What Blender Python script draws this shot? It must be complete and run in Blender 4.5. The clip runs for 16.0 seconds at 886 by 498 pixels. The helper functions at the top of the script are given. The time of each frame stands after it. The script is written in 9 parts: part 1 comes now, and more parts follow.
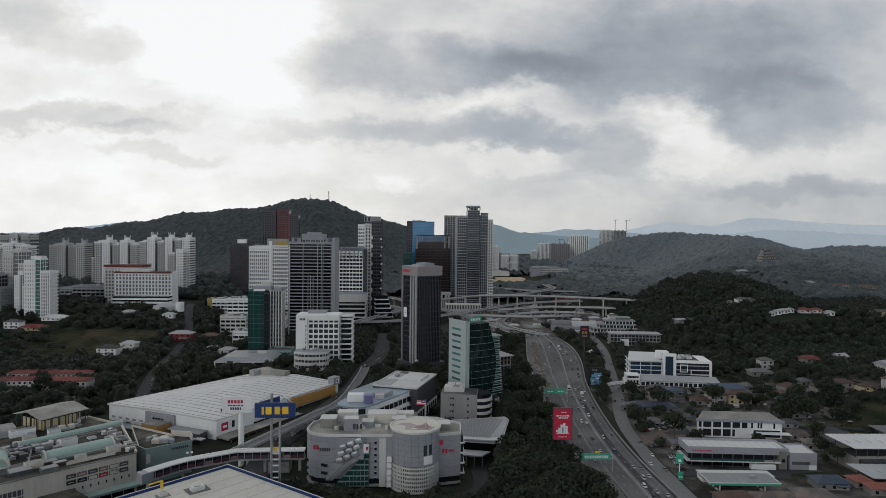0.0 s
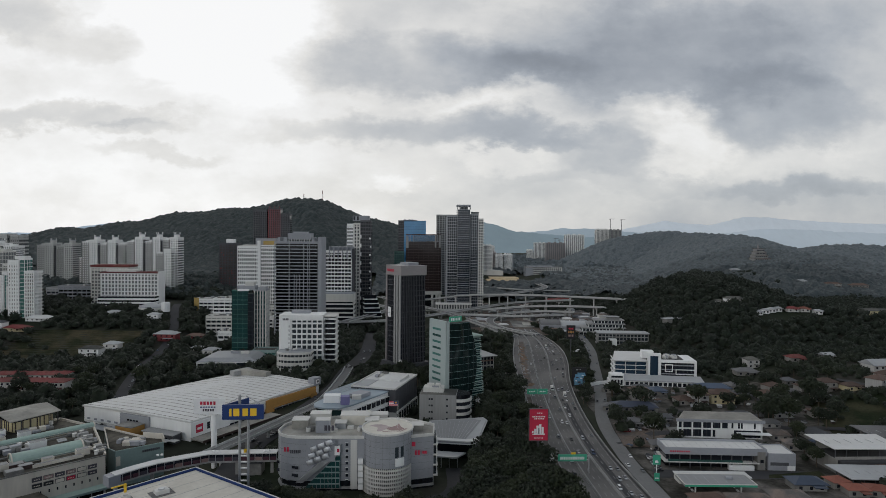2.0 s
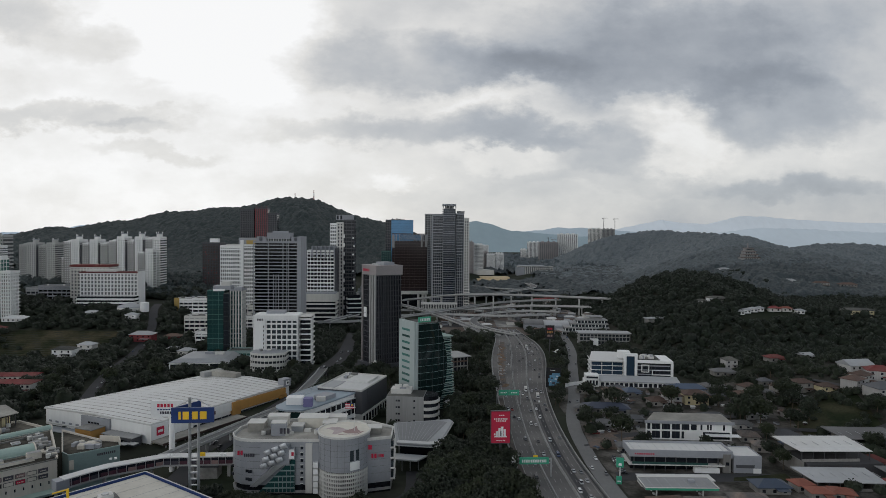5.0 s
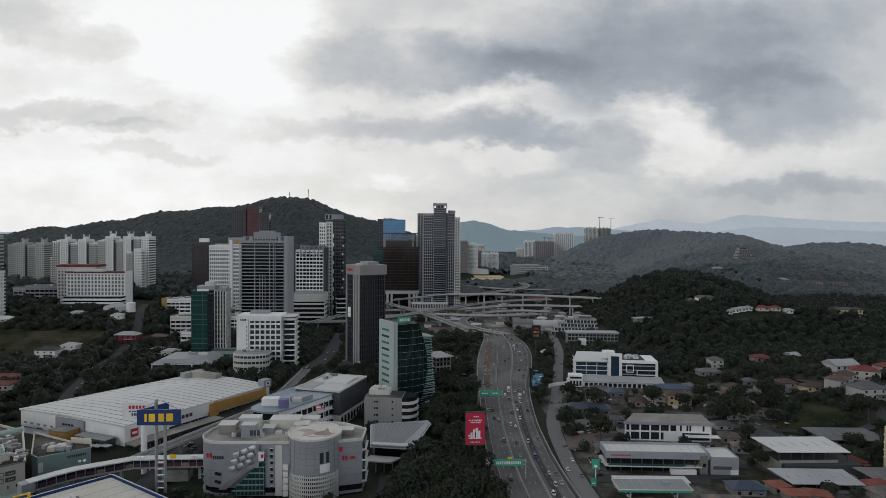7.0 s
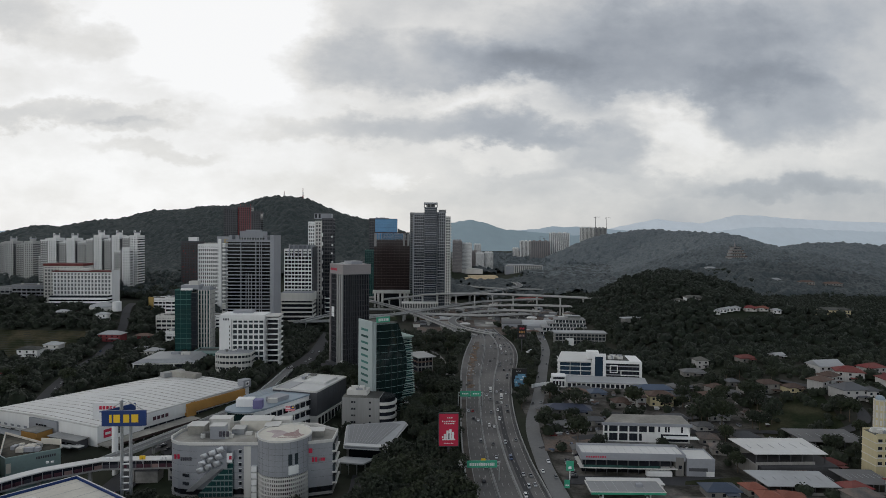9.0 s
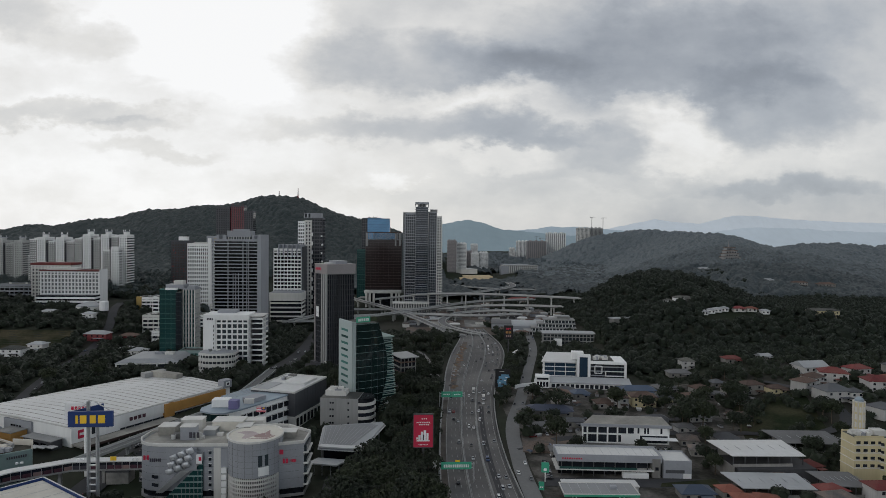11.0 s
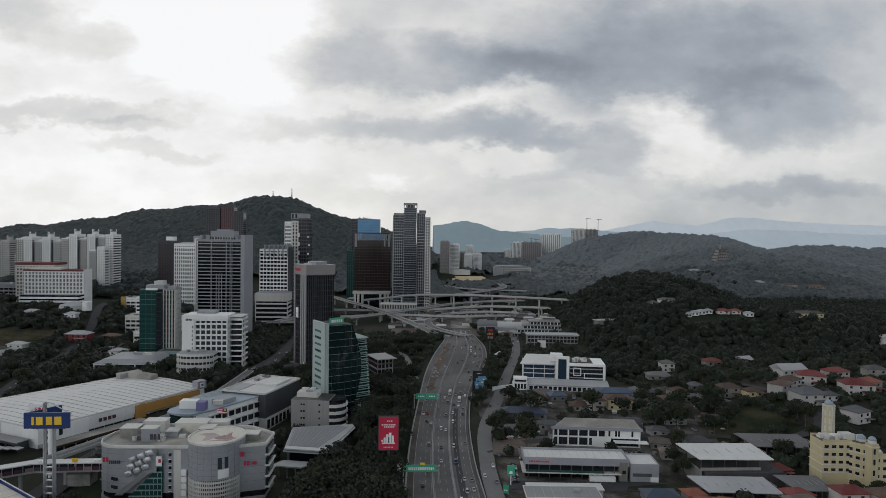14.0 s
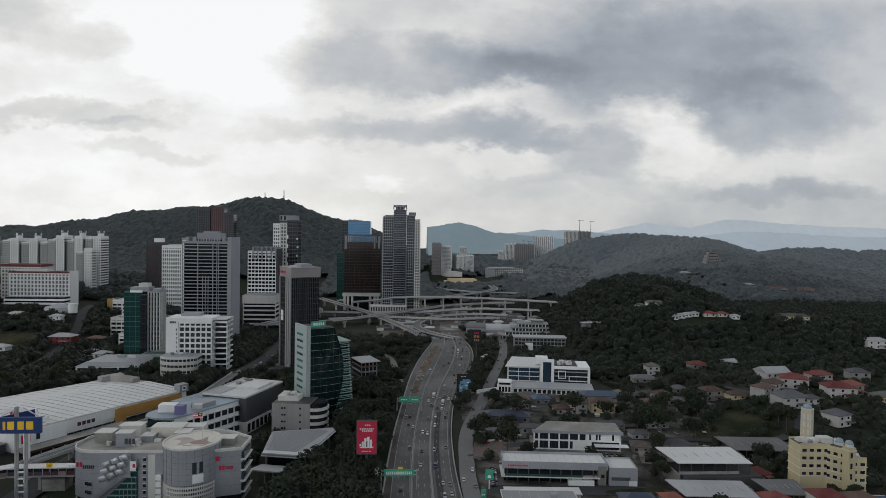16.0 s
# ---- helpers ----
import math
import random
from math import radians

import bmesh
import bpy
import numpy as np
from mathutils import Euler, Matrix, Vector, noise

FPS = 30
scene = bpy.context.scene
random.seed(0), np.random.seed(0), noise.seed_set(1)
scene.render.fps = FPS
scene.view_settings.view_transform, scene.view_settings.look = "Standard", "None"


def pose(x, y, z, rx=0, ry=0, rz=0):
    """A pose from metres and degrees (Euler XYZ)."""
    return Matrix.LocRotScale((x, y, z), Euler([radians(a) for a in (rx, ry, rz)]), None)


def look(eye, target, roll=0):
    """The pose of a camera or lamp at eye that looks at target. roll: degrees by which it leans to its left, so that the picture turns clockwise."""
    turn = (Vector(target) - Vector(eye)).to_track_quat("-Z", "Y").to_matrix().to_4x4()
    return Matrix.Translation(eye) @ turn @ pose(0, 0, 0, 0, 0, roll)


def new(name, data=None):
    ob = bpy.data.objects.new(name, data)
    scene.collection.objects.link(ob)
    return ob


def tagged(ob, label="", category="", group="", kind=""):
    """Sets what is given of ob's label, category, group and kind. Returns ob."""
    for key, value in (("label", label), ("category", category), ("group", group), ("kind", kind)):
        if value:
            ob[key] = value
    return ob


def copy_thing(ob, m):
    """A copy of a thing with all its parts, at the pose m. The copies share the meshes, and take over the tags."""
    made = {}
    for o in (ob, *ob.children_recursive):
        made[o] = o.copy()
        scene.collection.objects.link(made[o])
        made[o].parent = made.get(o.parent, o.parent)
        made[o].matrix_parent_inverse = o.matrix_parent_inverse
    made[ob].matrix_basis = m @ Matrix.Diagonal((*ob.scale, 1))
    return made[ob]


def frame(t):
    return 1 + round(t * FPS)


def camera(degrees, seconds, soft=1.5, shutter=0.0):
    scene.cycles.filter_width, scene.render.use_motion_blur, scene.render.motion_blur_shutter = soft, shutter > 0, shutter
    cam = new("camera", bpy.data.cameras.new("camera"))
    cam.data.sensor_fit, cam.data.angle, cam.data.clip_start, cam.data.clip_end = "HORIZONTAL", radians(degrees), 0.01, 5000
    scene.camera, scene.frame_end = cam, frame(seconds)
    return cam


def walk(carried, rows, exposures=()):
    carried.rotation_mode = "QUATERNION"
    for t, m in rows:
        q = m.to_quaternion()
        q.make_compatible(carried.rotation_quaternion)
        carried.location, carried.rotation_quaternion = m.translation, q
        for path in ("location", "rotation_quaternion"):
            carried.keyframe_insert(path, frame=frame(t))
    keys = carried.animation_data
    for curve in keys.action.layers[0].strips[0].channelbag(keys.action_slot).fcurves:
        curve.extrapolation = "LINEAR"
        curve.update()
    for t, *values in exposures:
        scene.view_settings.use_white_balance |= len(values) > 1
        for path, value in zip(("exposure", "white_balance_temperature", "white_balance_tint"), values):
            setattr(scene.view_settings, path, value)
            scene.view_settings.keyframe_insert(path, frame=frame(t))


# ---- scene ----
cam = camera(72.3, 16.0, soft=0.7)
PATH = [
    (0, (1.219, -0.753, 100.24), (1.306, 1.244, 100.197), 0.6),
    (0.5, (3.899, -0.028, 100.213), (3.987, 1.969, 100.169), 0.6),
    (1, (6.603, 0.675, 100.186), (6.693, 2.672, 100.142), 0.6),
    (1.5, (9.358, 1.373, 100.163), (9.449, 3.371, 100.119), 0.5),
    (2, (12.135, 2.073, 100.146), (12.227, 4.071, 100.101), 0.5),
    (2.5, (14.916, 2.743, 100.136), (15.009, 4.74, 100.091), 0.5),
    (3, (17.697, 3.364, 100.143), (17.791, 5.361, 100.097), 0.5),
    (3.5, (20.488, 3.968, 100.159), (20.584, 5.965, 100.112), 0.5),
    (4, (23.298, 4.569, 100.188), (23.395, 6.566, 100.141), 0.5),
    (6.5, (37.302, 7.418, 100.398), (37.401, 9.415, 100.35), 0.4),
    (7, (40.103, 7.965, 100.411), (40.203, 9.962, 100.362), 0.4),
    (7.5, (42.96, 8.481, 100.408), (43.061, 10.478, 100.36), 0.4),
    (8, (45.765, 9.03, 100.42), (45.867, 11.027, 100.372), 0.4),
    (8.5, (48.508, 9.545, 100.434), (48.61, 11.542, 100.384), 0.4),
    (9, (51.19, 10.028, 100.435), (51.293, 12.025, 100.384), 0.5),
    (11.5, (64.276, 12.026, 100.295), (64.381, 14.022, 100.244), 0.6),
    (12, (66.729, 12.271, 100.285), (66.834, 14.267, 100.235), 0.6),
    (12.5, (69.061, 12.412, 100.312), (69.167, 14.408, 100.262), 0.7),
    (13, (71.388, 12.512, 100.373), (71.495, 14.509, 100.324), 0.7),
    (13.5, (73.664, 12.568, 100.466), (73.771, 14.564, 100.417), 0.7),
    (14, (75.859, 12.606, 100.603), (75.966, 14.602, 100.555), 0.8),
    (14.5, (77.924, 12.624, 100.802), (78.034, 14.621, 100.753), 0.8),
    (15, (79.802, 12.664, 101.071), (79.915, 14.66, 101.023), 0.9),
    (15.5, (81.414, 12.764, 101.341), (81.53, 14.76, 101.295), 0.9),
    (16, (82.81, 12.873, 101.537), (82.933, 14.869, 101.494), 0.9),
]
walk(cam, [(t, look(eye, target, roll)) for t, eye, target, roll in PATH])

# ---- world, sun, exposure ----
SUN_AZ, SUN_EL = -135.0, 26.0      # degrees: azimuth from +y towards +x, elevation
world = bpy.data.worlds.new("sky")
scene.world = world
world.use_nodes = True
WN, WL = world.node_tree.nodes, world.node_tree.links
WN.clear()


def wn(kind, **props):
    n = WN.new(kind)
    for k, v in props.items():
        if k == "operation":
            n.operation = v
        elif k == "clamp":
            n.use_clamp = v
    return n


def wmath(op, a, b=None, c=None, clamp=False):
    n = wn("ShaderNodeMath", operation=op, clamp=clamp)
    for i, v in enumerate((a, b, c)):
        if v is None:
            continue
        if isinstance(v, (int, float)):
            n.inputs[i].default_value = v
        else:
            WL.new(v, n.inputs[i])
    return n.outputs[0]


def wstep(v, lo, hi):
    n = wn("ShaderNodeMapRange")
    n.interpolation_type = "SMOOTHSTEP"
    n.inputs[1].default_value, n.inputs[2].default_value = lo, hi
    WL.new(v, n.inputs[0])
    return n.outputs[0]


def wnoise(vec, scale, detail, rough=0.55):
    n = wn("ShaderNodeTexNoise")
    n.inputs["Scale"].default_value = scale
    n.inputs["Detail"].default_value = detail
    n.inputs["Roughness"].default_value = rough
    WL.new(vec, n.inputs["Vector"])
    return n


coord = wn("ShaderNodeTexCoord")
split = wn("ShaderNodeSeparateXYZ")
WL.new(coord.outputs["Generated"], split.inputs[0])
SX, SY, SZ = split.outputs
ahead = wmath("MAXIMUM", SY, 0.2)
PP, QQ = wmath("DIVIDE", SX, ahead), wmath("DIVIDE", SZ, ahead)
plane = wn("ShaderNodeCombineXYZ")
WL.new(PP, plane.inputs[0])
WL.new(wmath("MULTIPLY", QQ, 1.7), plane.inputs[1])
WL.new(wmath("MULTIPLY", SY, 0.6), plane.inputs[2])
warp = wn("ShaderNodeSeparateColor")
WL.new(wnoise(plane.outputs[0], 6.0, 8.0, 0.6).outputs["Color"], warp.inputs[0])
PW = wmath("MULTIPLY_ADD", wmath("SUBTRACT", warp.outputs[0], 0.5), 0.26, PP)
QW = wmath("MULTIPLY_ADD", wmath("SUBTRACT", warp.outputs[1], 0.5), 0.15, QQ)
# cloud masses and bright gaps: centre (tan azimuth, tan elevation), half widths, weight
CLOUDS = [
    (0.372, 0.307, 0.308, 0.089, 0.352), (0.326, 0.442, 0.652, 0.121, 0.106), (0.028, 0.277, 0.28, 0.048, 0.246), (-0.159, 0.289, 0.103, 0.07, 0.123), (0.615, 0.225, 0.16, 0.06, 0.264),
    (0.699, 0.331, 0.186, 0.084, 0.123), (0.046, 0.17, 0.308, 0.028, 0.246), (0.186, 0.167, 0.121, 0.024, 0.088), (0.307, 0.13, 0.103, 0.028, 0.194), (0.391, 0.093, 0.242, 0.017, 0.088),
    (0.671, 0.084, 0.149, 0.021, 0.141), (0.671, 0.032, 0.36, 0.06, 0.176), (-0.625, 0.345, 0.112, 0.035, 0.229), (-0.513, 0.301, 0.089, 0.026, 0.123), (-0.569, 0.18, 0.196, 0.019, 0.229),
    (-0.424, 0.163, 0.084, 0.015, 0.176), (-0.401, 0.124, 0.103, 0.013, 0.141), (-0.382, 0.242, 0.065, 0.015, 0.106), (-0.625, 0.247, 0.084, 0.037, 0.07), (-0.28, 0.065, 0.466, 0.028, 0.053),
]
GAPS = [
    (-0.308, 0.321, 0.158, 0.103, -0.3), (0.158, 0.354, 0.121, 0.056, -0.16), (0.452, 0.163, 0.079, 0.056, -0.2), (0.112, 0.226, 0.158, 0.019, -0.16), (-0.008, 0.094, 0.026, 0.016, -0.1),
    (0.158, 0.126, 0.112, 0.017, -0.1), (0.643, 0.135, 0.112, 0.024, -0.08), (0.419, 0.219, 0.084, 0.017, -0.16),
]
shade = wmath("MULTIPLY_ADD", wstep(PP, -0.35, 0.25), 0.30, 0.055)
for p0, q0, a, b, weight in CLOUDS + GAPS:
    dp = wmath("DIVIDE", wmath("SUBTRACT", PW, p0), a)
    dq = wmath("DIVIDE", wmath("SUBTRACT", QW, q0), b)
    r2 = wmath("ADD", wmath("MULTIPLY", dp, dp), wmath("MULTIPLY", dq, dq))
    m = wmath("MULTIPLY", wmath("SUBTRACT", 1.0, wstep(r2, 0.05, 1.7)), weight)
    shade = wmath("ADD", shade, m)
wisps = wnoise(plane.outputs[0], 5.0, 9.0, 0.58).outputs["Fac"]
puffs = wnoise(plane.outputs[0], 13.0, 6.0, 0.6).outputs["Fac"]
shade_front = wmath("ADD", shade, wmath("MULTIPLY", wmath("SUBTRACT", wisps, 0.53), 0.42))
shade_front = wmath("ADD", shade_front, wmath("MULTIPLY", wmath("SUBTRACT", puffs, 0.5), 0.17))
allround = wnoise(coord.outputs["Generated"], 2.2, 6.0, 0.5).outputs["Fac"]
overhead = wmath("MULTIPLY_ADD", wstep(SZ, 0.15, 0.7), 0.85, 0.05)
shade_back = wmath("MULTIPLY_ADD", wmath("SUBTRACT", allround, 0.5), 1.2, overhead)
front = wstep(SY, 0.2, 0.45)
shade_all = wmath("ADD", wmath("MULTIPLY", shade_front, front), wmath("MULTIPLY", shade_back, wmath("SUBTRACT", 1.0, front)), clamp=True)
ramp = wn("ShaderNodeValToRGB")
els = ramp.color_ramp.elements
els[0].position, els[0].color = 0.0, (0.985, 0.985, 0.985, 1)
els[1].position, els[1].color = 1.0, (0.205, 0.222, 0.252, 1)
for at, col in ((0.2, (0.785, 0.776, 0.757, 1)), (0.4, (0.590, 0.597, 0.603, 1)), (0.6, (0.42, 0.445, 0.48, 1)), (0.8, (0.295, 0.32, 0.36, 1))):
    e = els.new(at)
    e.color = col
WL.new(shade_all, ramp.inputs[0])
blue = wn("ShaderNodeTexSky")
blue.sky_type = "NISHITA"
blue.sun_disc = False
blue.sun_elevation, blue.sun_rotation = radians(SUN_EL), radians(SUN_AZ)
thin = wn("ShaderNodeVectorMath", operation="SCALE")
WL.new(blue.outputs[0], thin.inputs[0])
thin.inputs["Scale"].default_value = 0.1
cover = wn("ShaderNodeMix")
cover.data_type = "RGBA"
cover.inputs[0].default_value = 0.94
WL.new(thin.outputs[0], cover.inputs[6])
tone = wn("ShaderNodeMix")
tone.data_type, tone.blend_type = "RGBA", "MULTIPLY"
tone.inputs[7].default_value = (0.93, 1.0, 1.06, 1)
WL.new(wmath("SUBTRACT", 1.0, wstep(SY, 0.0, 0.35)), tone.inputs[0])
WL.new(ramp.outputs[0], tone.inputs[6])
WL.new(tone.outputs[2], cover.inputs[7])
sky_light = wn("ShaderNodeBackground")
sky_light.inputs[1].default_value = 1.0
WL.new(cover.outputs[2], sky_light.inputs[0])
WL.new(wmath("MULTIPLY_ADD", wstep(wmath("MULTIPLY", SY, -1.0), 0.1, 0.6), -0.12, 1.0), sky_light.inputs[1])
sky_out = wn("ShaderNodeOutputWorld")
WL.new(sky_light.outputs[0], sky_out.inputs[0])

sun = new("sun", bpy.data.lights.new("sun", "SUN"))
sun.data.energy, sun.data.angle, sun.data.color = 0.45, radians(20), (1.0, 0.97, 0.93)
az, el = radians(SUN_AZ), radians(SUN_EL)
sun.matrix_world = look((500 * math.sin(az) * math.cos(el), 500 * math.cos(az) * math.cos(el), 500 * math.sin(el)), (0, 0, 0))

# ---- materials ----


def mat(name, color, rough=0.7, vary=0.25, grain=0.15, scale=0.08, fine=1.2, bump=0.0, metal=0.0, rand=0.1, spec=0.4, tint=None, streak=False):
    """A procedural material: broad stains, fine grain, per-object variation, relief."""
    m = bpy.data.materials.new(name)
    m.use_nodes = True
    n, l = m.node_tree.nodes, m.node_tree.links
    b = n["Principled BSDF"]
    b.inputs["Roughness"].default_value = rough
    b.inputs["Metallic"].default_value = metal
    b.inputs["Specular IOR Level"].default_value = spec
    geo = n.new("ShaderNodeNewGeometry")
    pos = geo.outputs["Position"]
    if streak:
        mp = n.new("ShaderNodeMapping")
        mp.inputs["Scale"].default_value = (1, 1, 0.12)
        l.new(pos, mp.inputs[0])
        pos = mp.outputs[0]
    big, small = n.new("ShaderNodeTexNoise"), n.new("ShaderNodeTexNoise")
    big.inputs["Scale"].default_value, big.inputs["Detail"].default_value = scale, 5
    small.inputs["Scale"].default_value, small.inputs["Detail"].default_value = fine, 4
    l.new(pos, big.inputs["Vector"])
    l.new(pos, small.inputs["Vector"])
    info = n.new("ShaderNodeObjectInfo")

    def f(op, a, c, d=None):
        q = n.new("ShaderNodeMath")
        q.operation = op
        for i, v in enumerate((a, c, d)):
            if v is None:
                continue
            if isinstance(v, (int, float)):
                q.inputs[i].default_value = v
            else:
                l.new(v, q.inputs[i])
        return q.outputs[0]
    k = f("MULTIPLY_ADD", f("SUBTRACT", big.outputs["Fac"], 0.5), vary * 3.0, 1.0)
    k = f("MULTIPLY_ADD", f("SUBTRACT", small.outputs["Fac"], 0.5), grain * 3.0, k)
    k = f("MULTIPLY_ADD", f("SUBTRACT", info.outputs["Random"], 0.5), rand * 2.0, k)
    k = f("MAXIMUM", k, 0.15)
    mix = n.new("ShaderNodeVectorMath")
    mix.operation = "SCALE"
    l.new(k, mix.inputs["Scale"])
    if tint:
        c2 = n.new("ShaderNodeMix")
        c2.data_type = "RGBA"
        c2.inputs[6].default_value, c2.inputs[7].default_value = (*color, 1), (*tint, 1)
        st = n.new("ShaderNodeMapRange")
        st.inputs[1].default_value, st.inputs[2].default_value = 0.4, 0.62
        l.new(big.outputs["Fac"], st.inputs[0])
        l.new(st.outputs[0], c2.inputs[0])
        l.new(c2.outputs[2], mix.inputs[0])
    else:
        mix.inputs[0].default_value = color
    l.new(mix.outputs[0], b.inputs["Base Color"])
    rr = f("MULTIPLY_ADD", f("SUBTRACT", small.outputs["Fac"], 0.5), 0.25, rough)
    l.new(rr, b.inputs["Roughness"])
    if bump:
        bp = n.new("ShaderNodeBump")
        bp.inputs["Strength"].default_value, bp.inputs["Distance"].default_value = 0.6, bump
        l.new(small.outputs["Fac"], bp.inputs["Height"])
        l.new(bp.outputs[0], b.inputs["Normal"])
    return m


def leafy(name, color, tint, rough=0.65, lean=0.55, rise=0.45):
    """Foliage with a shift of colour from clump to clump."""
    m = bpy.data.materials.new(name)
    m.use_nodes = True
    n, l = m.node_tree.nodes, m.node_tree.links
    b = n["Principled BSDF"]
    b.inputs["Roughness"].default_value = rough
    b.inputs["Specular IOR Level"].default_value = 0.25
    geo, info, noise_t = n.new("ShaderNodeNewGeometry"), n.new("ShaderNodeObjectInfo"), n.new("ShaderNodeTexNoise")
    noise_t.inputs["Scale"].default_value, noise_t.inputs["Detail"].default_value = 0.35, 5
    l.new(geo.outputs["Position"], noise_t.inputs["Vector"])
    add = n.new("ShaderNodeMath")
    add.operation = "ADD"
    l.new(geo.outputs["Random Per Island"], add.inputs[0])
    l.new(info.outputs["Random"], add.inputs[1])
    half = n.new("ShaderNodeMath")
    half.operation = "MULTIPLY"
    half.inputs[1].default_value = 0.5
    l.new(add.outputs[0], half.inputs[0])
    c = n.new("ShaderNodeMix")
    c.data_type = "RGBA"
    c.inputs[6].default_value, c.inputs[7].default_value = (*color, 1), (*tint, 1)
    l.new(half.outputs[0], c.inputs[0])
    k = n.new("ShaderNodeMapRange")
    k.inputs[1].default_value, k.inputs[2].default_value, k.inputs[3].default_value, k.inputs[4].default_value = 0.3, 0.7, 0.6, 1.4
    l.new(noise_t.outputs["Fac"], k.inputs[0])
    mul = n.new("ShaderNodeVectorMath")
    mul.operation = "SCALE"
    l.new(c.outputs[2], mul.inputs[0])
    l.new(k.outputs[0], mul.inputs["Scale"])
    l.new(mul.outputs[0], b.inputs["Base Color"])
    up, nn = n.new("ShaderNodeVectorMath"), n.new("ShaderNodeVectorMath")
    up.operation, nn.operation = "MULTIPLY_ADD", "NORMALIZE"
    l.new(geo.outputs["Normal"], up.inputs[0])
    up.inputs[1].default_value, up.inputs[2].default_value = (lean, lean, lean), (0, 0, rise)
    l.new(up.outputs[0], nn.inputs[0])
    l.new(nn.outputs[0], b.inputs["Normal"])
    return m


def glassy(name, color, rough=0.12, spec=0.6, rand=0.5):
    m = mat(name, color, rough, 0.25, 0.1, 0.05, 0.6, rand=rand, spec=spec)
    return m


